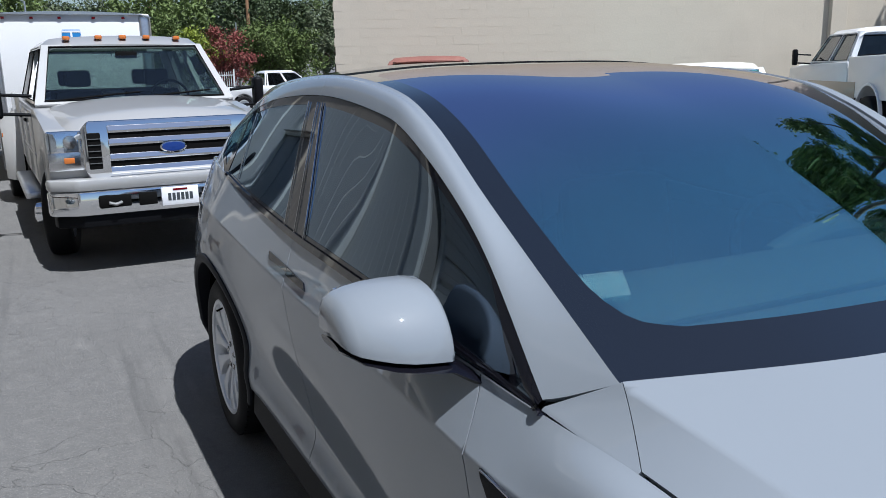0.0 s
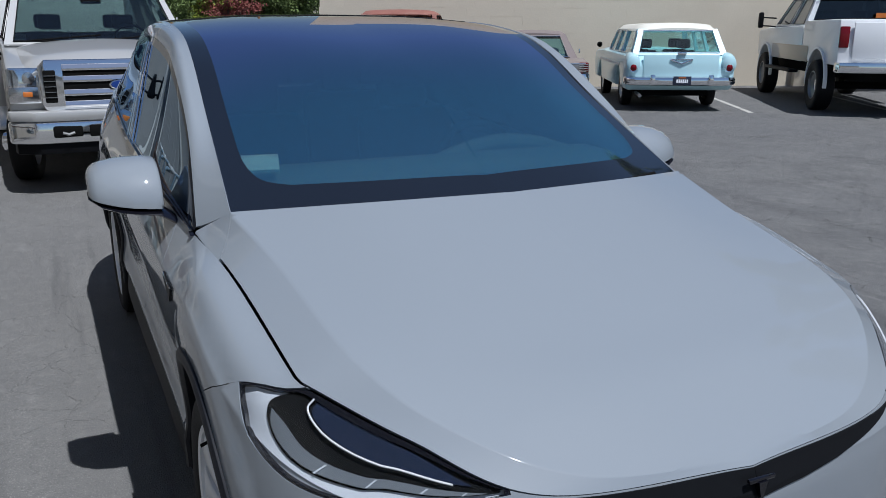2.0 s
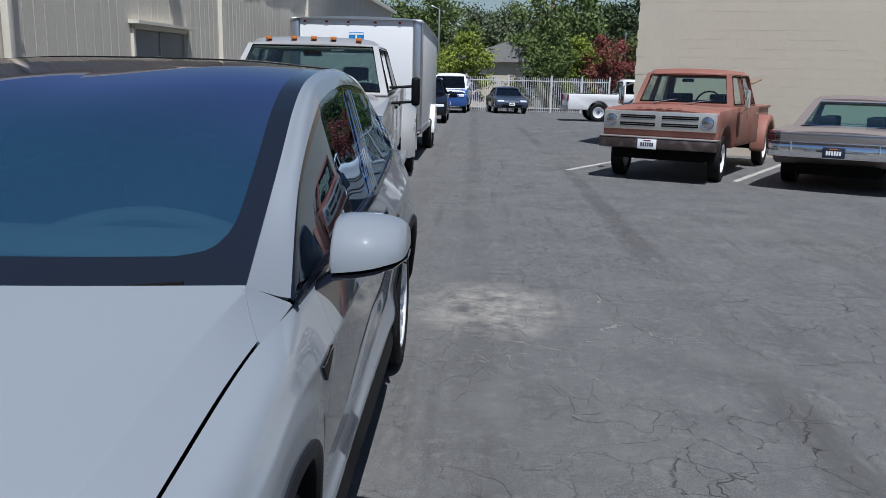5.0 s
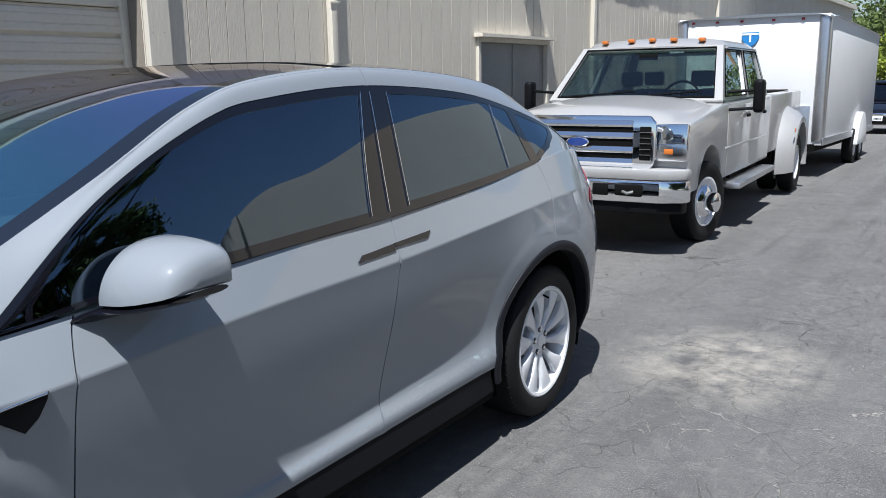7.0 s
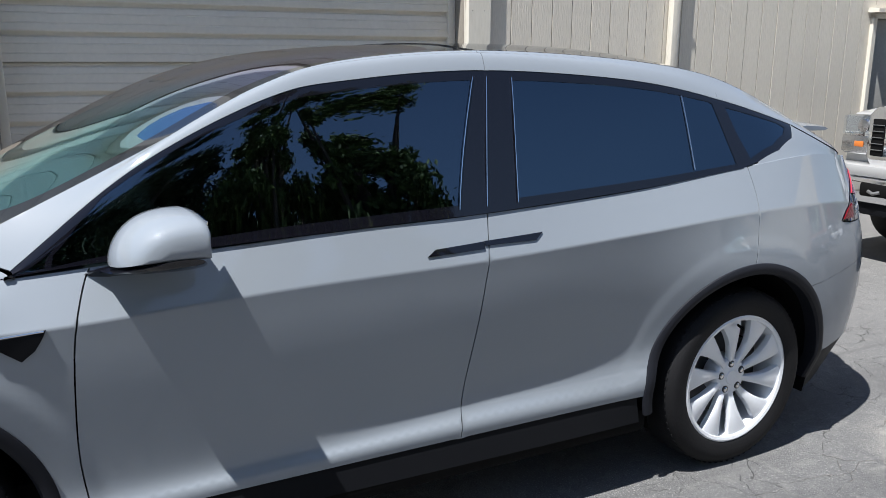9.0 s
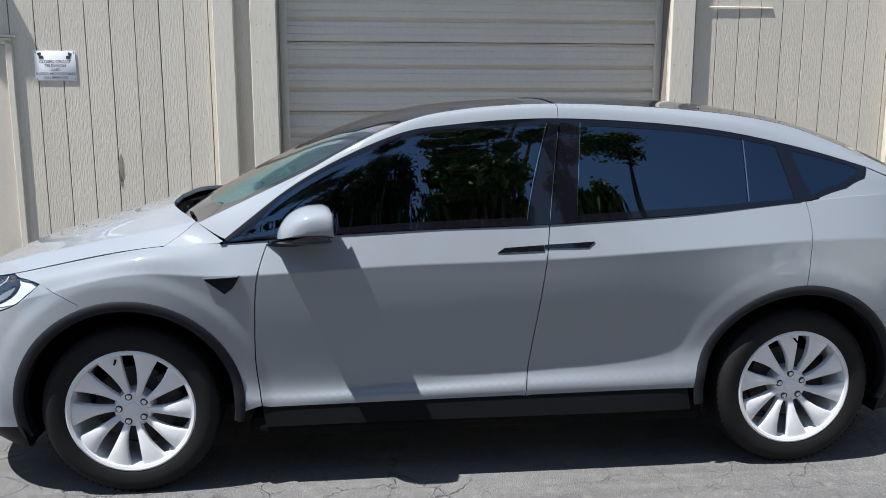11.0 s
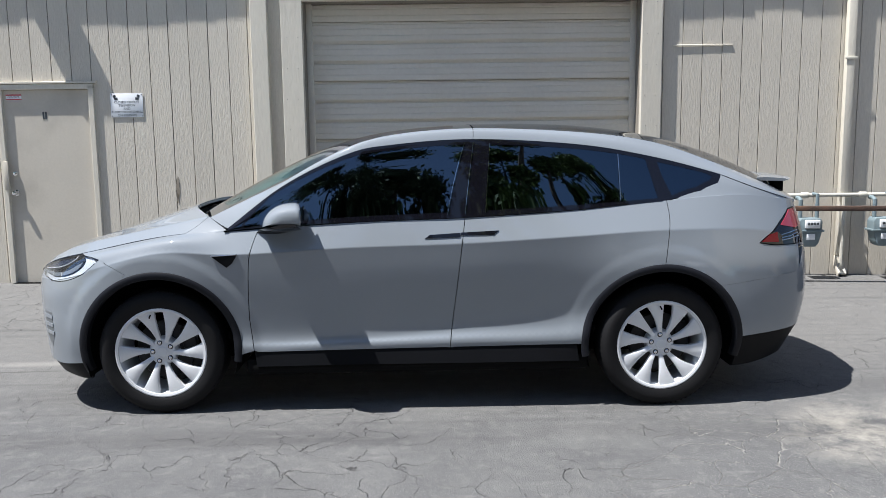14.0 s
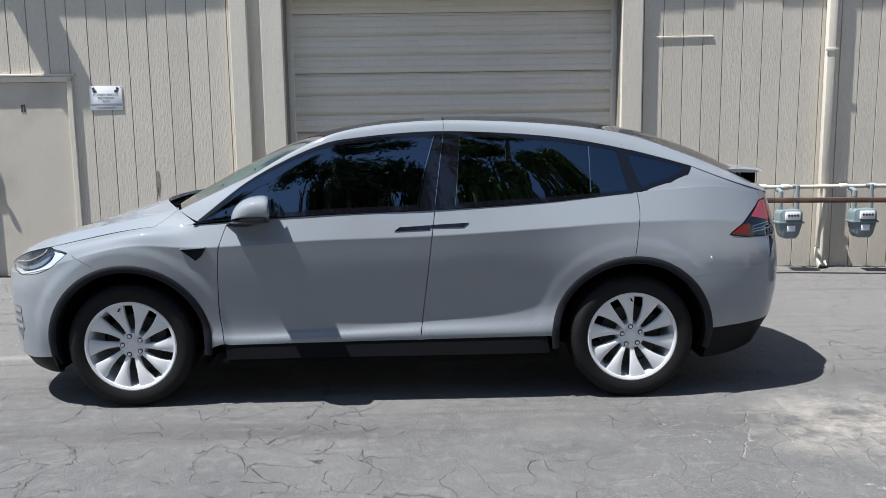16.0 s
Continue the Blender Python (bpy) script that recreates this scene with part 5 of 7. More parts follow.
        part("belt_strip", panel(top, belt, 0.006, lift=0.006, step=0.02, **side), BLACK_TRIM, car, "gloss black belt strip")
        part("roof_rail", panel(top, rail_f, 0.02, inset=0.0015, step=0.015, **side), PAINT, car)
        part("door_roof_rail", panel(top, rail_r, 0.02, inset=0.0015, step=0.02, **side), PAINT, car)
        seam = [top(q, 0.0) for q in np.linspace(q_low + .15, top.ns - .3, 24)]
        part("quarter_seam", tube([((-1 if mir else 1) * (p[0] - .005), p[1], p[2] - .001) for p in seam], .0065, 8), PAINT, car)
        gap = [top(q, v) for q, v in zip(np.linspace(q_tip, top.ns - .05, 24), np.linspace(.97, .22, 24))]
        part("hatch_gap", tube([((-1 if mir else 1) * (p[0] + .0005), p[1], p[2] + .0005) for p in gap], .0022, 6), DARK, car)
        part("rear_pillar", panel(top, rail_c, 0.02, inset=0.0015, step=0.02, **side), PAINT, car)
        # pillar foot between bonnet corner and window
        foot = [(q, v) for q, v in corner] + [(s_k, v) for v in np.linspace(2, 1, 12)][1:] + [(q, .94) for q in np.linspace(s_k, s_c, 14)]
        part("pillar_foot", panel(hood, foot, 0.02, step=0.02, inset=0.0012, **side), PAINT, car)
    # windscreen reaching over the front seats: glass, dark band round it, dark roof behind
    ws_in = [(.32, 4.0)] + [(.32 - .10 * ((4 - v) / 2) ** 2, v) for v in np.linspace(3.9, 2.50, 12)] + [(.275, 2.40), (.29, 2.32), (.33, 2.26), (.40, 2.215), (.48, 2.19)] + [(s, 2.18) for s in np.linspace(.6, q_b - .4, 24)] + [(q_b - .25, 2.3), (q_b - .2, 2.5)] + [(q_b - .2, 4.0)]
    ws_edge = [(0, v) for v in np.linspace(4, 2, 30)] + [(s, 2.0) for s in np.linspace(0, q_b, 40)][1:] + [(q_b, v) for v in np.linspace(2, 4, 20)][1:]
    band = ws_edge + [(s, v) for s, v in ws_in[::-1]]
    part("windscreen_band", panel(top, band, 0.005, lift=-0.004, step=0.03, both=True), BAND, car, "black band round the windscreen")
    part("windscreen", panel(top, ws_in, 0.005, lift=-0.004, step=0.05, both=True), SCREEN_GLASS, car, "large tinted panoramic windscreen")
    q_r = top.s_at(1.45, 3)
    rf = [(q_b + .01, v) for v in np.linspace(4, 2, 20)] + [(s, 2.0) for s in np.linspace(q_b + .01, q_r, 30)][1:] + [(q_r, v) for v in np.linspace(2, 4, 20)][1:]
    part("roof_glass", panel(top, rf, 0.01, step=0.05, both=True), ROOF_GLASS, car, "black glass roof")
    hg = [(q_r + .01, v) for v in np.linspace(4, 2, 20)] + [(s, 2.0) for s in np.linspace(q_r + .01, top.ns, 30)][1:] + [(top.ns, v) for v in np.linspace(2, 4, 20)][1:]
    part("hatch", panel(top, hg, 0.01, step=0.05, both=True), ROOF_GLASS, car, "dark rear hatch glass")
    # raised spoiler on two stalks
    sp = smooth_line([(-.55, 2.26, 1.322), (-.40, 2.33, 1.328), (0, 2.365, 1.332), (.40, 2.33, 1.328), (.55, 2.26, 1.322)], 25)
    bm = bmesh.new()
    rows = []
    for x, y, z in sp:
        rows.append([bm.verts.new((x, y + d, z + h)) for d, h in ((-.11, .012), (-.03, .017), (.09, .008), (.115, -.002), (.09, -.009), (-.03, -.006), (-.10, .001))])
    for A, B in zip(rows, rows[1:]):
        for j in range(7):
            bm.faces.new((A[j], B[j], B[(j + 1) % 7], A[(j + 1) % 7]))
    bm.faces.new(rows[0])
    bm.faces.new(rows[-1])
    bmesh.ops.recalc_face_normals(bm, faces=bm.faces)
    spoiler = part("spoiler", bm, PAINT, car, "raised grey rear spoiler")
    for x in (-.38, .38):
        part("stalk", box(.10, .07, .10, x, 2.365, 1.268, bevel=.012), DARK, spoiler)

    # door mirrors
    for mir in (False, True):
        sg = -1 if mir else 1
        bm = bmesh.new()
        rows = []
        # sections from the inboard end outwards: flat back and bottom, domed front and top
        for x, yb, hy, zb, zt in [(.932, -.640, .182, 1.114, 1.246), (.934, -.637, .190, 1.111, 1.258), (.942, -.634, .196, 1.110, 1.264), (.975, -.628, .202, 1.113, 1.268), (1.02, -.622, .206, 1.118, 1.268), (1.06, -.616, .202, 1.124, 1.264), (1.095, -.612, .190, 1.131, 1.257), (1.120, -.610, .178, 1.137, 1.248), (1.134, -.610, .162, 1.142, 1.236), (1.142, -.612, .140, 1.147, 1.220), (1.145, -.616, .11, 1.151, 1.200)]:
            h, hy = zt - zb - .015, hy * 1.07
            ring = [(yb - hy * k / 7, zb) for k in range(7)]
            for a in np.linspace(0, math.pi / 2, 13):
                ring.append((yb - hy * (.14 + .86 * math.cos(a) ** .78), zb + h * math.sin(a) ** 1.1))
            ring += [(yb - hy * k, zb + h * q) for k, q in ((.04, .955), (0, .80), (0, .50), (0, .22))]
            ring = [bm.verts.new((sg * x, y, z)) for y, z in ring]
            rows.append(ring)
        for A, B in zip(rows, rows[1:]):
            for j in range(24):
                bm.faces.new((A[j], A[(j + 1) % 24], B[(j + 1) % 24], B[j]))
        bm.faces.new(rows[0])
        bm.faces.new(rows[-1])
        bmesh.ops.recalc_face_normals(bm, faces=bm.faces)
        mr = part("door_mirror", bm, PAINT, car, "grey door mirror on a black foot", sharp=60)
        bm = bmesh.new()
        rows = []
        for x, y, z, hy, hz in [(.870, -.85, 1.058, .07, .022), (.905, -.81, 1.076, .09, .018), (.945, -.735, 1.094, .130, .013), (1.00, -.712, 1.100, .148, .012), (1.06, -.700, 1.109, .146, .011), (1.11, -.690, 1.121, .122, .011), (1.146, -.670, 1.137, .07, .009)]:
            ring = []
            for k in range(12):
                a = 2 * math.pi * k / 12
                yy = hy * math.cos(a)
                ring.append(bm.verts.new((sg * x, y + yy * (.6 if yy > 0 else 1), z + hz * math.sin(a))))
            rows.append(ring)
        for A, B in zip(rows, rows[1:]):
            for j in range(12):
                bm.faces.new((A[j], A[(j + 1) % 12], B[(j + 1) % 12], B[j]))
        bm.faces.new(rows[0])
        bm.faces.new(rows[-1])
        bmesh.ops.recalc_face_normals(bm, faces=bm.faces)
        part("mirror_foot", bm, BLACK_TRIM, mr, "gloss black mirror foot", sharp=60)
        part("mirror_glass", box(.15, .004, .085, sg * 1.035, -.612, 1.190, bevel=.0015), CHROME, mr, "mirror glass")

    # wheels and their wells, floor pan
    proto = suv_wheel()
    proto.parent = car
    first = True
    for ax, x in ((FRONT_AXLE, .815), (REAR_AXLE, .83)):
        for sg in (1, -1):
            m = Matrix.Translation((sg * x, ax, .372)) @ pose(0, 0, 0, 13 if ax < 0 else 3, 0, 0 if sg > 0 else 180)
            if first:
                proto.matrix_basis = m
                first = False
            else:
                copy_thing(proto, m)
            bm = bmesh.new()
            A, B = [], []
            for y, z in arc(ax, .385, .452, 200, -20, 20):
                A.append(bm.verts.new((sg * .93, y, z)))
                B.append(bm.verts.new((sg * .50, y, z)))
            for i in range(19):
                bm.faces.new((A[i], A[i + 1], B[i + 1], B[i]))
            bm.faces.new(B)
            part("wheel_well", bm, DARK, car)
    bm = bmesh.new()
    box(1.86, 2.04, .10, 0, 0.03, .275, bm=bm, bevel=.03)
    box(.96, 4.3, .12, 0, 0.02, .30, bm=bm, bevel=.03)
    part("floor_pan", bm, DARK, car)

    # cabin
    bm = prism([(-1.27, 1.02), (-1.22, 1.085), (-1.08, 1.150), (-.92, 1.205), (-.74, 1.208), (-.63, 1.15), (-.66, .86), (-1.2, .70)], -.72, .72, "x", bevel=.02)
    dash = part("dashboard", bm, DASH, car, "dark dashboard")
    bm = bmesh.new()
    hood_pts = smooth_line([(.10, -.70, 1.17), (.22, -.69, 1.205), (.37, -.685, 1.222), (.52, -.69, 1.205), (.64, -.70, 1.17)], 17)
    tube(hood_pts, 0.035, 10, bm=bm)
    part("instrument_hood", bm, DASH, dash)
    part("defrost_strip", box(1.30, .016, .012, 0, -1.02, 1.172, bevel=.002), STEEL, dash)
    part("centre_screen", box(.30, .03, .44, 0, -.60, .93, bevel=.008, m=Matrix.Translation((0, 0, 0))), BLACK_TRIM, dash, "tall dark touch screen")
    wheel = [(.37 + .185 * math.cos(a), -.50 + .07 * math.sin(a), 1.10 + .17 * math.sin(a)) for a in np.linspace(0, 2 * math.pi, 33)[:-1]]
    sw = part("steering_wheel", tube(wheel, .017, 10, closed=True), SEAT, car, "dark steering wheel")
    bm = box(.15, .05, .11, .37, -.51, 1.10, bevel=.02)
    box(.34, .02, .035, .37, -.505, 1.10, bm=bm, bevel=.008)
    part("steering_hub", bm, SEAT, sw)
    for x in (-.38, .38):
        for y0, row in ((0.0, 0), (.95, 1)):
            seat = prism([(y0 - .28, .52), (y0 - .30, .68), (y0 - .10, .70), (y0 + .18, .66), (y0 + .30, 1.24), (y0 + .38, 1.26), (y0 + .40, 1.1), (y0 + .30, .55)], x - .25, x + .25, "x", bevel=.05)
            box(.27, .10, .22, x, y0 + .385, 1.36, bm=seat, bevel=.045)
            part("seat", seat, SEAT, car, "dark seat with a headrest")
    part("inner_mirror", box(.25, .035, .07, 0, -.40, 1.47, bevel=.02), DARK, car, "rear-view mirror")
    bm = box(.12, .14, .03, 0, -.53, 1.455, bevel=.012, m=Matrix())
    part("camera_pod", bm, DARK, car)
    part("cabin_floor", box(1.62, 2.9, .05, 0, .25, .44), DARK, car)
    part("rear_shelf", box(1.5, .5, .05, 0, 1.75, .95, bevel=.02), DARK, car)
    part("rear_trim", box(1.5, .05, .6, 0, 1.98, .72, bevel=.02), DARK, car)
    for sg in (-1, 1):
        part("door_trim", box(.05, 1.85, .62, sg * .86, .02, .78, bevel=.02), DASH, car)
    return car


suv = grey_suv()
# a folded paper lying on the dashboard, tilted to the glass
bm = box(.112, .003, .056, 0, 0, .028)
box(.112, .028, .002, 0, .015, .0565, bm=bm)
note = solo("paper_note", bm, PAPER, "folded white paper note behind the windscreen", "paper", at=pose(-.650, -.962, 1.232, -42, 0, -8), smooth=False)
for k in range(3):
    part("print_line", box(.092 - .010 * k, .0010, .0018, -.002, -.0018, .013 + .013 * k), LAMP_SILVER, note, smooth=False)


# ---- parked vehicles: shared tools (front towards -y, y = 0 at the front axle) ----
def bilinear(q, u, v):
    a, b, c, d = (Vector(p) for p in q)
    return (a * (1 - u) + b * u) * (1 - v) + (d * (1 - u) + c * u) * v


def quad_frame(q, hole, t=.04, bm=None):
    """A wall with an opening: q is bottom left, bottom right, top right, top left seen from outside; hole is four (u, v)."""
    b = bm or bmesh.new()
    n = (Vector(q[1]) - Vector(q[0])).cross(Vector(q[3]) - Vector(q[0])).normalized()
    out = [Vector(p) for p in q]
    inn = [bilinear(q, u, v) for u, v in hole]
    O, I = [b.verts.new(p) for p in out], [b.verts.new(p) for p in inn]
    O2, I2 = [b.verts.new(p - n * t) for p in out], [b.verts.new(p - n * t) for p in inn]
    for i in range(4):
        j = (i + 1) % 4
        b.faces.new((O[i], O[j], I[j], I[i]))
        b.faces.new((O2[j], O2[i], I2[i], I2[j]))
        b.faces.new((I[i], I[j], I2[j], I2[i]))
        b.faces.new((O[j], O[i], O2[i], O2[j]))
    return b


def pane(q, hole, depth=.02, t=.005, grow=.012):
    """The glass in that opening, set back a little."""
    n = (Vector(q[1]) - Vector(q[0])).cross(Vector(q[3]) - Vector(q[0])).normalized()
    cu, cv = sum(h[0] for h in hole) / 4, sum(h[1] for h in hole) / 4
    P = [bilinear(q, u + math.copysign(grow, u - cu), v + math.copysign(grow, v - cv)) - n * depth for u, v in hole]
    b = bmesh.new()
    A, B = [b.verts.new(p) for p in P], [b.verts.new(p - n * t) for p in P]
    b.faces.new(A)
    b.faces.new(B[::-1])
    for i in range(4):
        j = (i + 1) % 4
        b.faces.new((A[j], A[i], B[i], B[j]))
    return b


def surround(q, hole, w=.02, lift=.006):
    """A thin bright or dark frame round an opening."""
    b = bmesh.new()
    n = (Vector(q[1]) - Vector(q[0])).cross(Vector(q[3]) - Vector(q[0])).normalized()
    P = [bilinear(q, u, v) + n * lift for u, v in hole]
    tube(P, w / 2, 6, bm=b, closed=True)
    return b


def rect(u0, v0, u1, v1, lean0=0.0, lean1=0.0):
    return [(u0, v0), (u1, v0), (u1 + lean1, v1), (u0 + lean0, v1)]


def slab(y0, y1, w, z, crown, t, nose=.06, bm=None, taper=0.0, n=10, m=8):
    """A crowned sheet such as a roof or a deck, seen from above a rounded oblong."""
    b = bm or bmesh.new()
    rows = []
    for i in range(n + 1):
        f = i / n
        y = y0 + (y1 - y0) * f
        e = min(f, 1 - f) * (y1 - y0)
        drop = nose * max(0, 1 - e / (nose * 2.2)) ** 2
        row = []
        for j in range(-m, m + 1):
            a = j / m
            ww = w - taper * (1 - f)
            edge = max(0, (abs(a) - .82) / .18) ** 2
            row.append(b.verts.new((a * ww, y, z + crown * (1 - a * a) - drop - edge * nose * .8)))
        rows.append(row)
    low = [[b.verts.new((v.co.x * .985, v.co.y, min(v.co.z - .01, z - t))) for v in r] for r in rows]
    for A, B in zip(rows, rows[1:]):
        for j in range(2 * m):
            b.faces.new((A[j], A[j + 1], B[j + 1], B[j]))
    for A, B in zip(low, low[1:]):
        for j in range(2 * m):
            b.faces.new((B[j], B[j + 1], A[j + 1], A[j]))
    for k in (0, n):
        for j in range(2 * m):
            f = (rows[k][j], low[k][j], low[k][j + 1], rows[k][j + 1])
            b.faces.new(f if k == 0 else f[::-1])
    for i in range(n):
        for k in (0, 2 * m):
            f = (rows[i][k], rows[i + 1][k], low[i + 1][k], low[i][k])
            b.faces.new(f if k == 0 else f[::-1])
    bmesh.ops.recalc_face_normals(b, faces=b.faces)
    return b


def cab(car, paint, z0, z1, front, back, w0, w1, splits, glass, roof_paint, roof_h=.10, crown=.03, chrome=None, ws=(.05, .06, .95, .94), rear=(.08, .10, .92, .90), side_v=(.06, .92), lean=True):
    """Pillars, panes and roof of a greenhouse. front and back: y at the belt and at the top."""
    c = {}
    for k, z, w, f, b in (("b", z0, w0, front[0], back[0]), ("t", z1, w1, front[1], back[1])):
        c[k] = dict(fl=(w, f, z), fr=(-w, f, z), bl=(w, b, z), br=(-w, b, z))
    q = (c["b"]["fr"], c["b"]["fl"], c["t"]["fl"], c["t"]["fr"])
    h = rect(*ws)
    part("windscreen_frame", quad_frame(q, h, .05), paint, car, smooth=False)
    part("windscreen", pane(q, h), glass, car, "clear windscreen")
    part("screen_seal", surround(q, h, .022), chrome or DARK, car)
    wq = q
    q = (c["b"]["bl"], c["b"]["br"], c["t"]["br"], c["t"]["bl"])
    h = rect(*rear)
    part("rear_frame", quad_frame(q, h, .05), paint, car, smooth=False)
    part("rear_window", pane(q, h), glass, car, "rear window")
    part("screen_seal", surround(q, h, .022), chrome or DARK, car)
    for sg in (1, -1):
        for a, b in zip(splits, splits[1:]):
            def at(f, k):
                y0, y1 = c[k]["fl"][1], c[k]["bl"][1]
                w = c[k]["fl"][0]
                return (sg * w, y0 + (y1 - y0) * f, c[k]["fl"][2])
            if sg > 0:
                q = (at(a, "b"), at(b, "b"), at(b, "t"), at(a, "t"))
                h = rect(.07, side_v[0], .94, side_v[1])
            else:
                q = (at(b, "b"), at(a, "b"), at(a, "t"), at(b, "t"))
                h = rect(.06, side_v[0], .93, side_v[1])
            part("side_frame", quad_frame(q, h, .05), paint, car, smooth=False)
            part("side_window", pane(q, h), glass, car, "side window")
            part("window_seal", surround(q, h, .016), chrome or DARK, car)
    part("roof", slab(front[1] - .03, back[1] + .03, w1 + .015, z1 + roof_h * .45, crown, roof_h * .5 + .02, nose=roof_h * .7), roof_paint, car, sharp=50)
    return wq


def road_wheel(parent, x, y, r, width, face, hub=None, dish=.02, side=1, steer=0, rim=.62, white=None):
    """A tyre with its rim; hub: a list of (radius, out) for a hub cap, in metres."""
    w = new("wheel")
    w.parent = parent
    w.matrix_basis = Matrix.Translation((x, y, r)) @ pose(0, 0, 0, 0, 0, (0 if side > 0 else 180) + steer)
    h = width / 2
    prof = smooth_line([(r * rim, -h * .8), (r * .8, -h), (r * .95, -h * .92), (r, -h * .6), (r, h * .6), (r * .95, h * .92), (r * .8, h), (r * rim, h * .85)], 26)
    part("tyre", lathe(prof, 40), RUBBER, w)
    if white:
        part("white_band", lathe([(r * .70, h * .96), (r * .70, h * 1.02), (r * .76, h * 1.02), (r * .76, h * .96)], 40), white, w)
    part("rim", lathe([(r * rim, -h * .8), (r * rim * .95, 0), (r * rim, h * .86), (r * rim * .93, h * .88), (r * rim * .88, h * .6), (r * rim * .6, h * .5 - dish), (0, h * .5 - dish)], 36), face, w)
    if hub:
        part("hub_cap", lathe([(a, h * .5 - dish + o) for a, o in hub], 28), CHROME, w, "bright hub cap")
    return w


def plate(parent, x, y, z, facing, dark=False, w=.305, h=.155):
    """A number plate whose number is only plain bars. facing: -1 forward, 1 rearward."""
    p = part("number_plate", box(w, .006, h, x, y, z, bevel=.002), PLATE_DARK if dark else PLATE_WHITE, parent, "dark number plate" if dark else "white number plate")
    for k in range(6):
        part("plate_bar", box(.026, .003, .062, x - .09 + .036 * k, y + facing * .004, z - .005), PLATE_WHITE if dark else INK, p, smooth=False)
    part("plate_bar", box(.12, .003, .016, x, y + facing * .004, z + .055), AMBER if dark else RED_LENS, p, smooth=False)
    return p


def arch_outline(points, axles, cz, r):
    """A closed side outline whose lower edge is cut by wheel arches: points run over the top from front to rear; the lower edge lies at the first and last z."""
    z = points[-1][1]
    out = list(points)
    for ay in sorted(axles, reverse=True):
        dz = z - cz
        a = math.degrees(math.asin(max(-.99, min(.99, dz / r))))
        out += arc(ay, cz, r, a, 180 - a, 16)
    return out


def seats(car, material, rows, x=.42, z=.75, top=1.30):
    for y in rows:
        for sx in (-x, x):
            s = prism([(y - .25, z), (y - .27, z + .16), (y + .15, z + .14), (y + .24, top - .12), (y + .34, top - .1), (y + .30, z)], sx - .24, sx + .24, "x", bevel=.04)
            box(.26, .09, .18, sx, y + .32, top + .02, bm=s, bevel=.035)
            part("seat", s, material, car)


def steering(car, x, y, z, r=.19, lean=.35):
    p = [(x + r * math.cos(a), y + lean * r * math.sin(a), z + .9 * r * math.sin(a)) for a in np.linspace(0, 2 * math.pi, 25)[:-1]]
    sw = part("steering_wheel", tube(p, .014, 8, closed=True), DARK, car)
    part("spoke", tube([p[0], (x, y, z), p[12]], .012, 6), DARK, sw)


TRUCK_SILVER = mat("silver_truck_paint", (0.40, 0.40, 0.398), rough=0.35, metal=0.25, coat=0.7, vary=0.03, scale=3)
WHITE_PAINT = mat("white_truck_paint", (0.76, 0.77, 0.78), rough=0.35, coat=0.7, vary=0.03, scale=3)
TAN_PAINT = mat("tan_two_tone_paint", (0.33, 0.27, 0.20), rough=0.35, coat=0.6)
FADED_RED = mat("faded_red_paint", (0.24, 0.095, 0.07), rough=0.62, coat=0.1, vary=0.16, scale=2.5, fine=30, stain=(0.30, 0.16, 0.125), stain_amount=0.7, stain_scale=2.2)
MAUVE = mat("dusty_mauve_paint", (0.20, 0.165, 0.155), rough=0.38, coat=0.4, vary=0.05, scale=2)
PALE_BLUE = mat("pale_blue_paint", (0.44, 0.66, 0.72), rough=0.35, coat=0.7, vary=0.02)
CREAM = mat("cream_roof_paint", (0.76, 0.74, 0.66), rough=0.45, coat=0.4, vary=0.03)
BLUE_EMBLEM = mat("blue_enamel", (0.02, 0.05, 0.22), rough=0.2, coat=0.6)
TRAILER_WHITE = mat("white_trailer_skin", (0.72, 0.73, 0.74), rough=0.4, vary=0.04, scale=1.5)
ALUMINIUM = mat("aluminium_trim", (0.55, 0.56, 0.58), rough=0.3, metal=0.9, vary=0.1, scale=20)
NAVY = mat("navy_car_paint", (0.035, 0.05, 0.085), rough=0.3, coat=0.8)
GREEN_GLASS = tinted_glass("green_clear_glass", (0.80, 0.92, 0.90), 1.6)
SMOKE_GLASS = tinted_glass("smoked_glass", (0.28, 0.32, 0.34), 1.6)


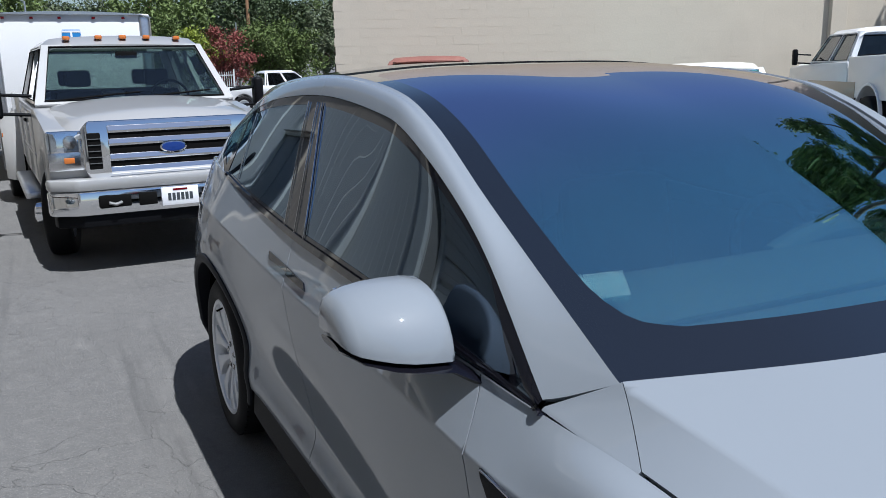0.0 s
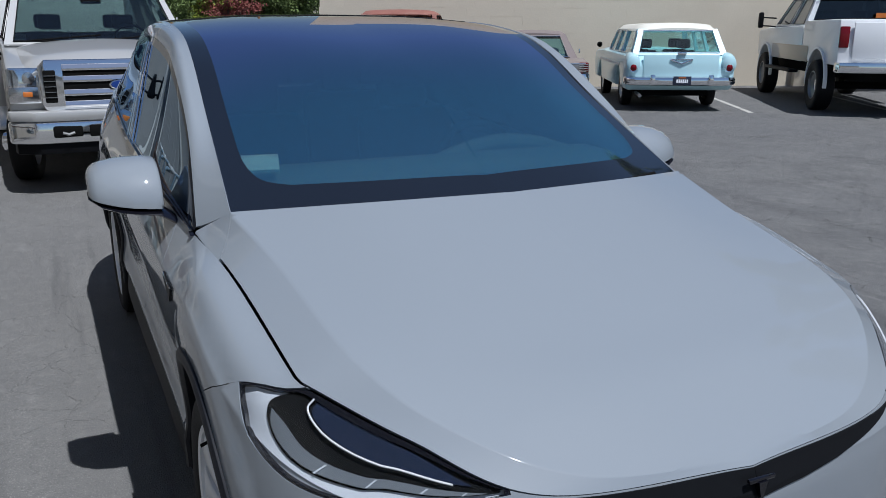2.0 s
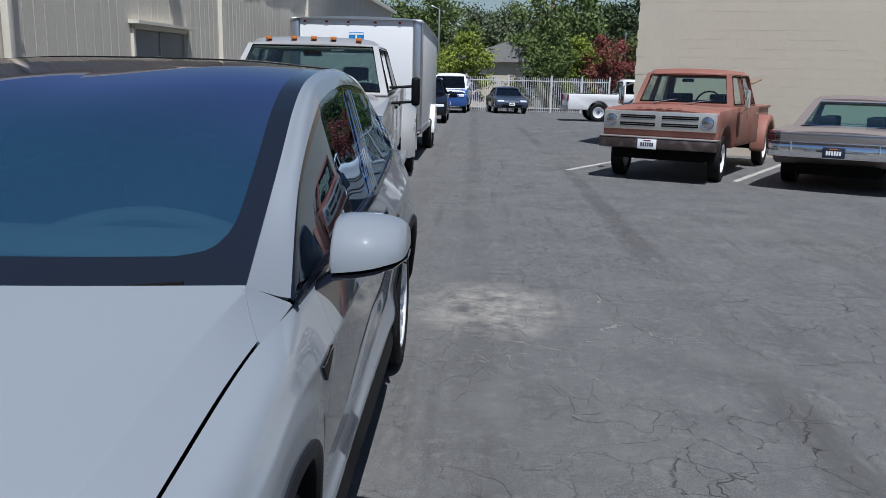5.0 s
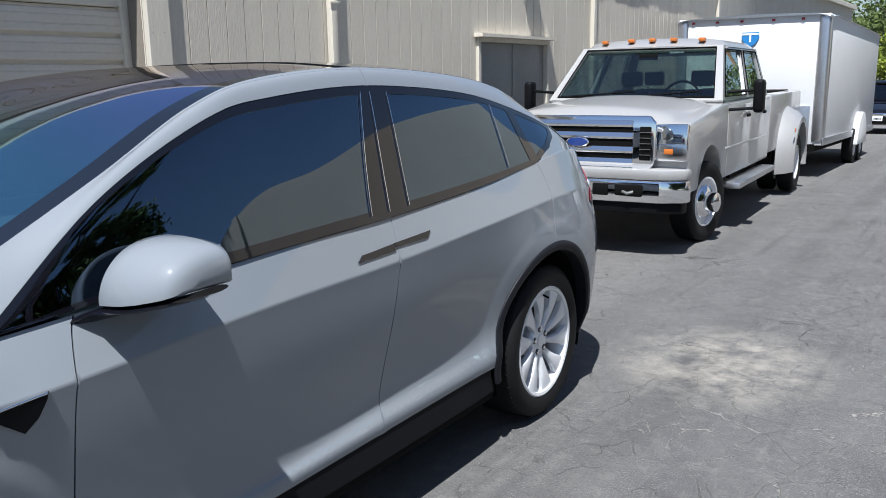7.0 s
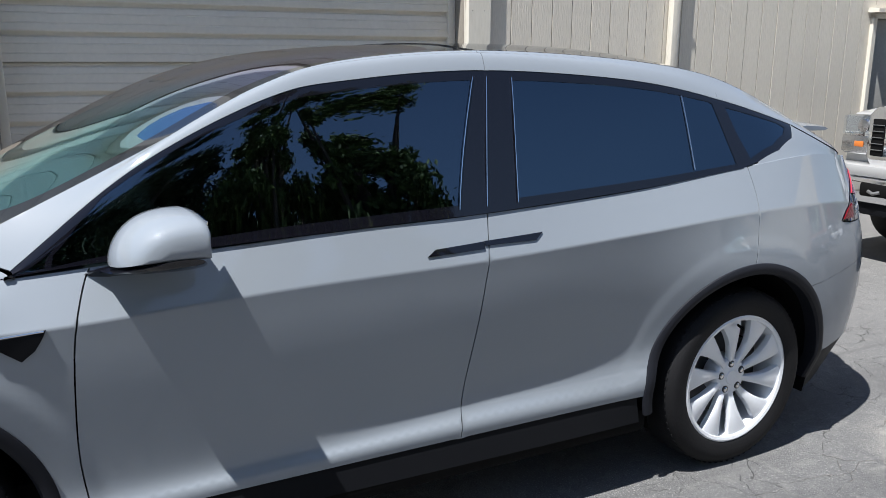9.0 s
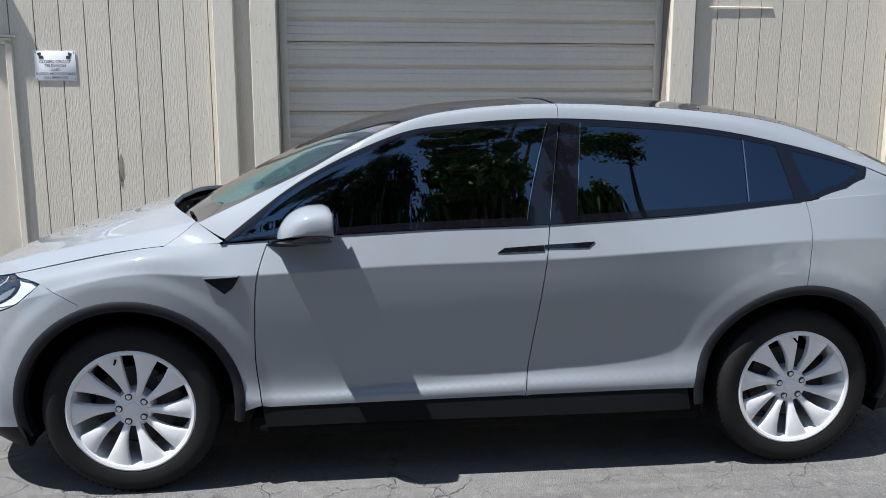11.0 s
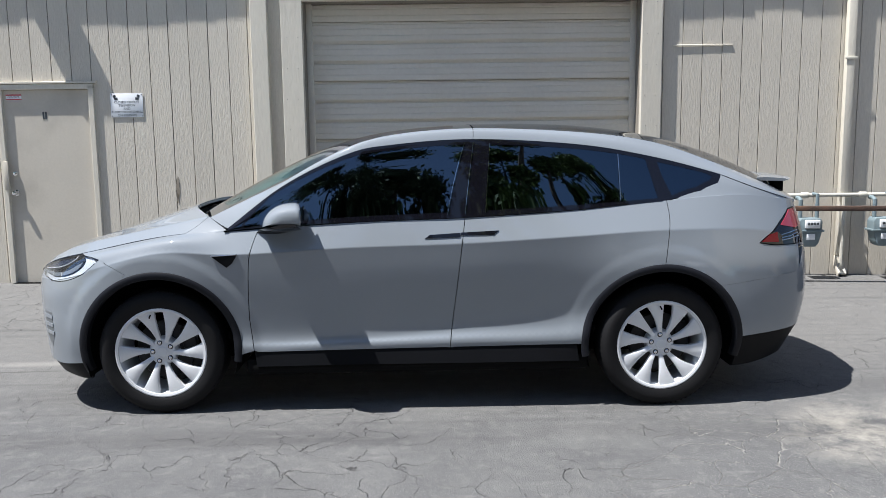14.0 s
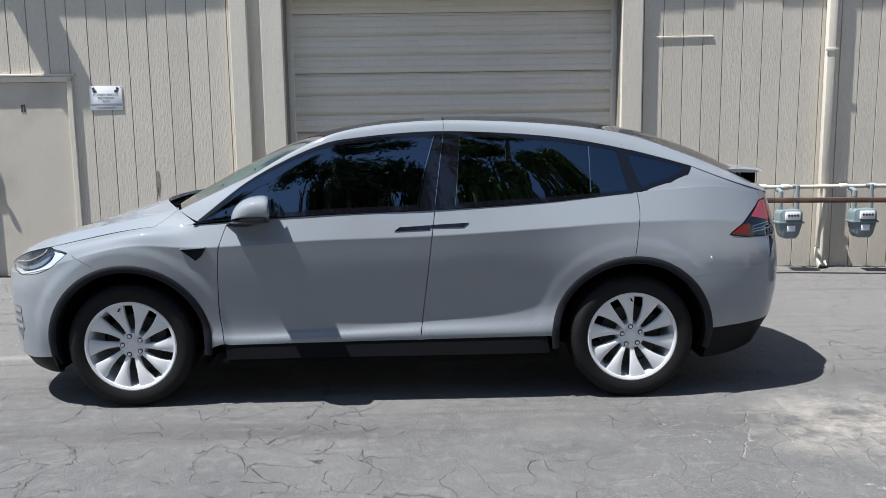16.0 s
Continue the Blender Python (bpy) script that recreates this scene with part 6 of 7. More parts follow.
def silver_dually():
    car = thing("dually_pickup", "silver crew-cab dually pickup with a chrome grille", "pickup truck", at=place(-.60, 6.18, 2.5))
    P = TRUCK_SILVER
    WB = 4.33
    # lower body of cab and front wings
    side = arch_outline([(-.80, .56), (-.86, .70), (-.87, 1.14), (-.80, 1.20), (.40, 1.33), (2.98, 1.35), (3.0, 1.29), (3.0, .56)], [0], .44, .50)
    part("cab_body", prism(side, -.985, .985, "x", bevel=.035), P, car)
    # bonnet with raised centre
    bm = slab(-.93, .50, .93, 1.225, .085, .10, nose=.09, taper=.08)
    for v in bm.verts:
        v.co.z += .125 * max(0, (v.co.y + .93) / 1.43) ** .8
    part("bonnet", bm, P, car, sharp=50)
    wq = cab(car, P, 1.36, 1.93, (.48, 1.10), (2.93, 2.86), .95, .79, [0, .50, .96], TRUCK_GLASS, P, roof_h=.13, crown=.035, ws=(.045, .05, .955, .95))
    # marker lamps along the roof edge
    for x in (-.55, -.24, 0, .24, .55):
        part("marker_lamp", box(.07, .08, .04, x, 1.16, 2.006 - .035 * x * x, bevel=.012), AMBER, car, "amber marker lamp")
    # door lines and handles
    for sg in (1, -1):
        for y0, y1 in ((.62, 1.72), (1.74, 2.66)):
            d = part("door", box(.012, y1 - y0, .70, sg * .984, (y0 + y1) / 2, .95, bevel=.005), P, car)
            part("door_handle", box(.03, .13, .035, sg * 1.0, y1 - .14, 1.17, bevel=.01), DARK, d, "dark handle")
        part("side_crease", box(.02, 2.2, .03, sg * .985, 1.65, .87, bevel=.009), P, car)
        part("running_board", box(.20, 2.05, .07, sg * 1.02, 1.75, .47, bevel=.02), ALUMINIUM, car, "bright running board")
        # towing mirrors
        m = part("door_mirror", box(.10, .16, .33, sg * 1.27, .66, 1.40, bevel=.035, segments=3), CLADDING, car, "large black towing mirror")
        for z in (1.28, 1.46):
            part("mirror_arm", tube([(sg * .96, .62, z - .02), (sg * 1.24, .66, z)], .016, 8), CLADDING, m)
        # headlamps
        hl = part("headlamp", box(.30, .10, .33, sg * .83, -.865, 1.025, bevel=.02), CHROME, car, "clear two-storey headlamp")
        part("lens", box(.29, .012, .15, sg * .835, -.925, 1.105, bevel=.004), LAMP_GLASS, hl)
        part("bulb", lathe([(0, .02), (.05, .015), (.06, -.02)], 16, m=Matrix.Translation((sg * .80, -.918, 1.10)) @ pose(0, 0, 0, 0, 0, -90)), DULL_CHROME, hl)
        part("turn_lens", box(.29, .012, .13, sg * .835, -.925, .95, bevel=.004), DULL_CHROME, hl)
        part("turn_bulb", box(.08, .01, .045, sg * .82, -.934, .95, bevel=.003), AMBER, hl, "amber turn lens")
    # grille: heavy chrome frame, side vents, three double bars
    g = part("grille", prism([(-.68, .80), (-.72, .88), (-.72, 1.20), (-.66, 1.265), (.66, 1.265), (.72, 1.20), (.72, .88), (.68, .80), (.60, .775), (-.60, .775)], -.985, -.93, "y", bevel=.018), CHROME, car, "chrome grille with three broad bars")
    part("opening", box(1.02, .02, .40, 0, -.985, 1.025, bevel=.008), DARK, g)
    for sg in (1, -1):
        v = part("side_vent", box(.105, .02, .30, sg * .625, -.985, 1.02, bevel=.01), DARK, g, "dark meshed side vent")
        for k in range(5):
            part("vent_bar", box(.10, .012, .006, sg * .625, -.997, .92 + .05 * k), STEEL, v, smooth=False)
    for z in (1.195, 1.088, .962, .855):
        part("grille_bar", prism([(-.972, z - .032), (-1.004, z - .030), (-1.014, z - .010), (-.996, z + .028), (-.972, z + .032)], -.515, .515, "x", bevel=.003), CHROME, g, smooth=False)
    badge = bmesh.new()
    lathe([(0, .014), (.098, .012), (.112, .004), (.112, -.01)], 32, bm=badge, m=Matrix.Translation((0, -1.025, 1.025)) @ pose(0, 0, 0, 0, 0, -90))
    for v in badge.verts:
        v.co.z = 1.025 + (v.co.z - 1.025) * .42
    bd = part("badge", badge, CHROME, g, "oval blue badge, plain")
    inner = bmesh.new()
    lathe([(0, .018), (.094, .016), (.098, .012)], 32, bm=inner, m=Matrix.Translation((0, -1.025, 1.025)) @ pose(0, 0, 0, 0, 0, -90))
    for v in inner.verts:
        v.co.z = 1.025 + (v.co.z - 1.025) * .40
    part("badge_field", inner, BLUE_EMBLEM, bd)
    # bumper: painted top, chrome face with dark openings
    outline = [(-1.02, -.86), (-1.0, -.98), (-.80, -1.09), (0, -1.12), (.80, -1.09), (1.0, -.98), (1.02, -.86)]
    b = part("front_bumper", prism(outline, .50, .70, "z", bevel=.02), CHROME, car, "wide chrome bumper")
    part("bumper_cap", prism([(x * 1.002, y + .01) for x, y in outline], .703, .80, "z", bevel=.025), P, b, "silver bumper top")
    for x, w in ((-.52, .26), (.52, .26)):
        s = part("tow_opening", box(w, .03, .11, x, -1.098, .61, bevel=.02), DARK, b)
        part("tow_hook", tube([(x - .05, -1.115, .60), (x, -1.13, .585), (x + .05, -1.115, .60)], .014, 8), STEEL, s)
    for x in (-.26, .26):
        part("air_opening", box(.15, .03, .11, x, -1.105, .61, bevel=.012), DARK, b)
    plate(b, 0.0, -1.135, .615, -1)
    part("air_dam", prism([(x * .96, y + .03) for x, y in outline], .40, .50, "z", bevel=.01), CLADDING, car)
    # bed with dually flares
    bed = arch_outline([(3.05, .62), (3.05, 1.36), (5.50, 1.38), (5.52, .62)], [WB], .44, .50)
    part("bed", prism(bed, -.985, .985, "x", bevel=.03), P, car)
    part("bed_liner", box(1.62, 2.30, .03, 0, 4.28, 1.375, bevel=.005), DARK, car)
    for sg in (1, -1):
        rings = []
        bm = bmesh.new()
        for k, (y, z) in enumerate(arc(WB, .44, .74, -12, 192, 22)):
            yi, zi = WB + (y - WB) * .70, .44 + (z - .44) * .70
            ym, zm = WB + (y - WB) * .93, .44 + (z - .44) * .90
            rings.append([bm.verts.new(p) for p in ((sg * .98, y, z), (sg * 1.12, ym, zm), (sg * 1.20, WB + (y - WB) * .80, .44 + (z - .44) * .80), (sg * 1.20, yi, zi), (sg * .98, yi, zi))])
        for A, B in zip(rings, rings[1:]):
            for j in range(5):
                bm.faces.new((A[j], A[(j + 1) % 5], B[(j + 1) % 5], B[j]))
        bm.faces.new(rings[0])
        bm.faces.new(rings[-1])
        bmesh.ops.recalc_face_normals(bm, faces=bm.faces)
        fl = part("wheel_flare", bm, P, car, "wide dually wing")
        part("side_marker", box(.012, .07, .05, sg * 1.195, WB - .60, .88, bevel=.004), AMBER, fl)
        road_wheel(car, sg * .86, 0, .395, .23, SILVER, [(.17, 0), (.15, .03), (.10, .05), (.095, .13), (.06, .145), (0, .15)], dish=-.02, side=sg, steer=-12)
        road_wheel(car, sg * 1.05, WB, .395, .22, SILVER, [(.14, 0), (.11, .02), (.09, .05), (0, .06)], dish=.09, side=sg)
        road_wheel(car, sg * .78, WB, .395, .22, SILVER, None, side=sg)
    part("chassis", box(1.0, 6.0, .25, 0, 2.2, .58, bevel=.03), DARK, car)
    part("engine_block", box(1.3, 1.3, .5, 0, -.2, .85), DARK, car)
    seats(car, SEAT, (1.45, 2.35), z=.85, top=1.56)
    steering(car, .40, .95, 1.38)
    part("dashboard", box(1.7, .35, .20, 0, .70, 1.29, bevel=.05), DASH, car)
    part("inner_mirror", box(.22, .03, .07, 0, 1.02, 1.82, bevel=.015), DARK, car)
    for a, c in (((-.70, .45, 1.40), (.02, .53, 1.45)), ((.02, .45, 1.40), (.72, .53, 1.45))):
        part("wiper", tube([a, c], .010, 6), DARK, car)
    st = part("screen_sticker", box(.16, .004, .022, .30, 1.075, 1.865, m=Matrix()), PLATE_WHITE, car, "small red and blue windscreen sticker")
    return car


def box_trailer():
    t = thing("box_trailer", "white enclosed box trailer with aluminium corners", "trailer", at=place(-.86, 15.6, 0))
    w, h, y0, y1 = 1.22, 2.62, -3.05, 3.3
    part("shell", prism([(y0 + .02, .52), (y0 + .02, h - .03), (y1, h - .03), (y1, .52)], -w + .01, w - .01, "x", bevel=.02), TRAILER_WHITE, t)
    part("roof_cap", slab(y0 - .03, y1 + .02, w + .02, h, .05, .05, nose=.05), ALUMINIUM, t)
    for sg in (1, -1):
        part("corner_post", box(.20, .20, h - .60, sg * (w - .09), y0 + .09, (h + .52) / 2, bevel=.06, segments=3), ALUMINIUM, t, "bright rounded corner")
        part("side_rail", box(.03, y1 - y0, .12, sg * w, (y0 + y1) / 2, .58, bevel=.01), ALUMINIUM, t)
        f = part("mudguard", prism(arc(.9, .36, .62, 0, 180, 16), sg * (w - .02), sg * (w + .10), "x", bevel=.01), TRAILER_WHITE, t)
        for y in (.45, 1.3):
            road_wheel(t, sg * (w - .06), y, .34, .20, WHITE_PAINT, [(.10, 0), (.06, .03), (0, .04)], side=sg)
    part("gravel_guard", box(2.0, .02, .62, 0, y0 - .0, .84, bevel=.004), ALUMINIUM, t, "diamond plate gravel guard")
    for x in (-.95, -.55, -.15, .35, .8):
        part("marker_lamp", box(.05, .02, .035, x, y0 + .0, h - .10, bevel=.006), RED_LENS, t)
    e = part("emblem", prism([(-.13, 2.34), (.13, 2.34), (.14, 2.26), (.09, 2.16), (0, 2.10), (-.09, 2.16), (-.14, 2.26)], y0 - .004, y0 + .03, "y"), BLUE_EMBLEM, t, "plain blue shield emblem", smooth=False)
    e.active_material = EMBLEM_BLUE
    part("emblem_bar", box(.03, .004, .12, 0, y0 - .006, 2.24), PLATE_WHITE, e, smooth=False)
    part("emblem_bar", box(.26, .004, .03, 0, y0 - .006, 2.31), PLATE_WHITE, e, smooth=False)
    part("drawbar", prism([(-.6, y0), (.6, y0), (.05, y0 - 1.2), (-.05, y0 - 1.2)], .42, .52, "z", bevel=.01), DARK, t)
    part("jack", tube([(0, y0 - .9, .02), (0, y0 - .9, .8)], .03, 10), DARK, t)
    part("floor_frame", box(2.2, y1 - y0, .12, 0, (y0 + y1) / 2, .48), DARK, t)
    return t


EMBLEM_BLUE = mat("bright_blue_print", (0.03, 0.22, 0.55), rough=0.4)


def red_truck():
    car = thing("vintage_crew_pickup", "faded red vintage crew-cab pickup with a chrome grille", "pickup truck", at=place(4.62, 10.98, -28.5))
    P = FADED_RED
    WB = 3.75
    side = arch_outline([(-.62, .56), (-.66, .75), (-.66, 1.10), (-.60, 1.15), (.55, 1.19), (2.62, 1.19), (2.64, 1.12), (2.64, .52)], [0], .42, .47)
    part("cab_body", prism(side, -.93, .93, "x", bevel=.035), P, car)
    bm = slab(-.70, .62, .88, 1.155, .055, .08, nose=.06)
    part("bonnet", bm, P, car, sharp=50)
    cab(car, P, 1.20, 1.74, (.62, .90), (2.58, 2.40), .86, .72, [0, .50, .97], CLEAR_GLASS, P, roof_h=.12, crown=.03, ws=(.06, .10, .94, .95))
    for sg in (1, -1):
        for y0, y1 in ((.66, 1.58), (1.60, 2.40)):
            d = part("door", box(.012, y1 - y0, .62, sg * .929, (y0 + y1) / 2, .88, bevel=.005), P, car)
            part("door_handle", box(.025, .10, .025, sg * .945, y1 - .10, 1.06, bevel=.008), CHROME, d)
        m = part("door_mirror", box(.05, .20, .30, sg * 1.08, .62, 1.33, bevel=.02), CHROME, car, "tall chrome mirror")
        part("mirror_arm", tube([(sg * .93, .70, 1.05), (sg * 1.08, .63, 1.18), (sg * 1.08, .63, 1.48), (sg * .90, .75, 1.56)], .009, 6), CHROME, m)
        road_wheel(car, sg * .80, 0, .375, .20, WHITE_PAINT, [(.13, 0), (.11, .03), (.05, .05), (0, .055)], side=sg, steer=4)
        road_wheel(car, sg * .80, WB, .375, .20, WHITE_PAINT, [(.13, 0), (.11, .03), (.05, .05), (0, .055)], side=sg)
    # grille: bright frame, four dark quarters, round lamps
    g = part("grille", box(1.82, .05, .30, 0, -.685, .965, bevel=.02), mat("bright_grille_metal", (0.62, 0.61, 0.58), rough=0.38, metal=0.7, vary=0.15, scale=14), car, "bright grille with four dark openings")
    for x in (-.34, .34):
        for z in (.905, 1.025):
            o = part("opening", box(.58, .03, .055, x, -.705, z, bevel=.012), DARK, g)
            part("bar", box(.56, .02, .008, x, -.718, z), STEEL, o, smooth=False)
    for sg in (1, -1):
        l = part("headlamp", lathe([(0, .02), (.07, .016), (.085, .006), (.10, .014), (.10, -.03)], 24, m=Matrix.Translation((sg * .77, -.715, .965)) @ pose(0, 0, 0, 0, 0, -90)), DULL_CHROME, g, "round headlamp")
        part("lens", lathe([(0, .028), (.05, .025), (.08, .012)], 20, m=Matrix.Translation((sg * .77, -.717, .965)) @ pose(0, 0, 0, 0, 0, -90)), LAMP_GLASS, l)
    for k in range(5):
        part("bonnet_letter", box(.09, .008, .010, -.32 + .16 * k, -.706, 1.165), P, car, smooth=False)
    b = part("front_bumper", prism([(-.98, -.62), (-.95, -.78), (0, -.84), (.95, -.78), (.98, -.62)], .52, .69, "z", bevel=.025), mat("worn_dark_bumper", (0.045, 0.030, 0.028), rough=.4, coat=.4, vary=.4, scale=6, stain=(.20, .18, .17), stain_amount=.5, stain_scale=5), car, "worn dark bumper")
    part("bumper_lip", prism([(-.975, -.63), (-.945, -.785), (0, -.845), (.945, -.785), (.975, -.63), (.90, -.60), (-.90, -.60)], .690, .712, "z", bevel=.006), mat("dull_bumper_edge", (0.42, 0.38, 0.36), rough=.4, metal=.5, vary=.3, scale=9), b, "dull pale top edge")
    # added dark block standing in for the black shade under the truck's nose
    part("front_apron", box(1.5, .9, .20, 0, -.15, .44, bevel=.03), DARK, car)
    part("axle", tube([(-.75, 3.75, .375), (.75, 3.75, .375)], .06, 8), DARK, car)
    plate(b, -.12, -.85, .60, -1)
    # step-side bed with rounded rear wings
    bed = [(2.72, .62), (2.72, 1.12), (4.85, 1.14), (4.87, .62)]
    part("bed", prism(bed, -.72, .72, "x", bevel=.02), P, car)
    part("bed_rail", box(1.52, 2.10, .05, 0, 3.78, 1.15, bevel=.015), P, car)
    for sg in (1, -1):
        pts = arc(WB, .40, .60, -10, 190, 20) + arc(WB, .40, .45, 190, -10, 16)
        part("rear_wing", prism(pts, sg * .70, sg * .98, "x", bevel=.04), P, car, "rounded rear wing")
    part("rear_bumper", box(1.9, .10, .14, 0, 4.95, .60, bevel=.02), DARK, car)
    part("wood_board", box(.25, .9, .03, .45, 4.3, 1.20, bevel=.005, m=pose(0, 0, 0, 6)), mat("grey_wood", (.22, .16, .11), rough=.8, vary=.3, scale=9), car)
    part("chassis", box(.9, 5.3, .22, 0, 2.0, .55), DARK, car)
    part("engine_block", box(1.2, 1.0, .4, 0, -.05, .85), DARK, car)
    seats(car, SEAT, (1.2, 2.0), x=.38, z=.75, top=1.28)
    steering(car, .38, .85, 1.26, r=.20, lean=.5)
    part("dashboard", box(1.6, .22, .16, 0, .72, 1.16, bevel=.03), P, car)
    part("inner_mirror", box(.20, .03, .06, 0, .90, 1.62, bevel=.015), DARK, car)
    for a, c in (((-.55, .58, 1.225), (-.10, .66, 1.30)), ((.05, .58, 1.225), (.50, .66, 1.30))):
        part("wiper", tube([a, c], .008, 6), CHROME, car)
    return car


def mauve_coupe():
    car = thing("vintage_coupe", "dusty mauve vintage two-door coupe with chrome bumper", "car", at=place(8.75, 12.97, 150))
    P = MAUVE
    WB = 2.92
    side = arch_outline([(-.80, .34), (-.90, .50), (-.92, .76), (-.80, .84), (.7, .88), (2.3, .90), (3.0, .93), (4.05, .90), (4.12, .78), (4.13, .56), (3.70, .50), (3.60, .36)], [0, WB], .34, .39)
    part("body", prism(side, -.955, .955, "x", bevel=.055), P, car)
    part("bonnet", slab(-.88, .80, .86, .86, .05, .08, nose=.05), P, car)
    # boot deck falling to the tail
    bm = slab(2.55, 4.10, .86, .905, .045, .08, nose=.05)
    part("boot_lid", bm, P, car, sharp=50)
    cab(car, P, .88, 1.36, (.70, 1.30), (3.05, 2.25), .84, .62, [.0, .60, .93], GREEN_GLASS, P, roof_h=.09, crown=.035, chrome=CHROME, rear=(.10, .12, .90, .90))
    # tail panel, ribbed lamps, bumper
    t = part("tail_panel", box(1.74, .03, .15, 0, 4.135, .80, bevel=.01), mat("ribbed_bright_panel", (.38, .35, .34), rough=.3, metal=.8), car, "brushed tail panel")
    for z in (.735, .865):
        part("chrome_strip", box(1.78, .035, .016, 0, 4.14, z, bevel=.004), CHROME, t)
    for sg in (1, -1):
        l = part("tail_lamp", box(.17, .05, .17, sg * .855, 4.125, .80, bevel=.015), RED_LENS, car, "dark red ribbed tail lamp")
        for k in range(4):
            part("rib", box(.175, .03, .010, sg * .855, 4.145, .742 + .038 * k), CHROME, l, smooth=False)
        road_wheel(car, sg * .78, 0, .335, .19, STEEL, [(.19, .01), (.12, .03), (0, .04)], side=sg)
        road_wheel(car, sg * .78, WB, .335, .22, STEEL, [(.19, .01), (.12, .03), (0, .04)], side=sg)
        part("door_mirror", box(.03, .08, .10, sg * 1.0, 1.0, 1.0, bevel=.012), CHROME, car)
        part("sill_strip", box(.012, 2.0, .03, sg * .957, 1.5, .40), CHROME, car, smooth=False)
    b = part("rear_bumper", prism([(-.97, 3.95), (-.96, 4.14), (-.80, 4.20), (0, 4.23), (.80, 4.20), (.96, 4.14), (.97, 3.95)], .50, .70, "z", bevel=.035), CHROME, car, "broad chrome rear bumper")
    for x in (-.60, .60):
        part("overrider", box(.03, .04, .24, x, 4.225, .62, bevel=.012), CHROME, b)
    for x in (-.33, .33):
        part("reverse_lamp", box(.16, .012, .04, x, 4.235, .615, bevel=.006), DULL_CHROME, b)
    plate(b, 0, 4.245, .60, 1, dark=True)
    part("chassis", box(1.2, 4.3, .16, 0, 1.6, .30), DARK, car)
    seats(car, SEAT, (1.5, 2.2), x=.36, z=.55, top=.98)
    part("parcel_shelf", box(1.35, .5, .03, 0, 2.75, .93), DARK, car)
    return car


def blue_wagon():
    car = thing("vintage_wagon", "pale blue vintage station wagon with a cream roof", "car", at=place(11.35, 12.30, 151))
    P = PALE_BLUE
    WB = 2.98
    side = arch_outline([(-.85, .36), (-.95, .55), (-.96, .85), (-.80, .98), (.6, 1.02), (2.4, 1.00), (3.6, 1.00), (4.12, .98), (4.22, .84), (4.22, .50), (4.10, .36)], [0, WB], .35, .40)
    part("body", prism(side, -.975, .975, "x", bevel=.07), P, car)
    part("bonnet", slab(-.92, .75, .86, 1.0, .06, .08, nose=.06), P, car)
    cab(car, P, 1.0, 1.46, (.65, .95), (4.02, 3.72), .86, .72, [0, .30, .58, .97], GREEN_GLASS, CREAM, roof_h=.14, crown=.05, chrome=CHROME, rear=(.07, .08, .93, .92))
    # tailgate with a bright V, rounded lamp pods
    tg = part("tailgate", box(1.36, .04, .44, 0, 4.215, .79, bevel=.02), P, car)
    v = bmesh.new()
    for sg in (1, -1):
        tube([(sg * .20, 4.245, .92), (0, 4.252, .845)], .013, 6, bm=v)
    part("tail_chevron", v, CHROME, tg, "chrome chevron ornament")
    part("tail_chevron", tube([(-.20, 4.245, .925), (.20, 4.245, .925)], .008, 6), CHROME, tg)
    part("handle", box(.16, .05, .05, 0, 4.24, 1.03, bevel=.015), CHROME, tg, "chrome tailgate handle")
    for sg in (1, -1):
        bm = bmesh.new()
        rows = []
        for y, z, r in ((3.2, .93, .05), (3.6, .93, .10), (3.95, .90, .15), (4.15, .86, .17), (4.24, .84, .155), (4.27, .84, .10)):
            rows.append([bm.verts.new((sg * .86 + r * .8 * math.cos(2 * math.pi * k / 16), y, z + r * math.sin(2 * math.pi * k / 16))) for k in range(16)])
        for A, B in zip(rows, rows[1:]):
            for k in range(16):
                bm.faces.new((A[k], A[(k + 1) % 16], B[(k + 1) % 16], B[k]))
        bm.faces.new(rows[0])
        bm.faces.new(rows[-1])
        bmesh.ops.recalc_face_normals(bm, faces=bm.faces)
        part("lamp_pod", bm, P, car, "rounded rear wing end")
        l = part("tail_lamp", lathe([(0, .05), (.03, .045), (.062, .02), (.068, .0), (.068, -.04)], 20, m=Matrix.Translation((sg * .86, 4.245, .78)) @ pose(0, 0, 0, 0, 0, 90)), RED_LENS, car, "round red tail lamp")
        part("lamp_ring", lathe([(.066, .01), (.078, .012), (.084, .0), (.084, -.04)], 20, m=Matrix.Translation((sg * .86, 4.25, .78)) @ pose(0, 0, 0, 0, 0, 90)), CHROME, l)
        part("side_strip", box(.012, 3.2, .05, sg * .977, 1.6, .80, bevel=.004), mat("white_side_strip", (.75, .76, .74), rough=.4) if sg > 0 else bpy.data.materials["white_side_strip"], car)
        road_wheel(car, sg * .80, 0, .345, .19, CREAM, [(.17, .0), (.14, .03), (0, .05)], side=sg)
        road_wheel(car, sg * .80, WB, .345, .19, CREAM, [(.17, .0), (.14, .03), (0, .05)], side=sg)
        part("door_mirror", lathe([(0, .03), (.05, .02), (.06, -.02), (.03, -.06)], 14, m=Matrix.Translation((sg * 1.08, .75, 1.12)) @ pose(0, 0, 0, 0, 0, -90)), DARK, car)
    b = part("rear_bumper", prism([(-1.0, 3.95), (-1.0, 4.22), (-.86, 4.33), (0, 4.38), (.86, 4.33), (1.0, 4.22), (1.0, 3.95)], .46, .62, "z", bevel=.05), CHROME, car, "heavy chrome rear bumper")
    for x in (-.52, .52):
        part("overrider", box(.10, .08, .20, x, 4.36, .56, bevel=.03), CHROME, b)
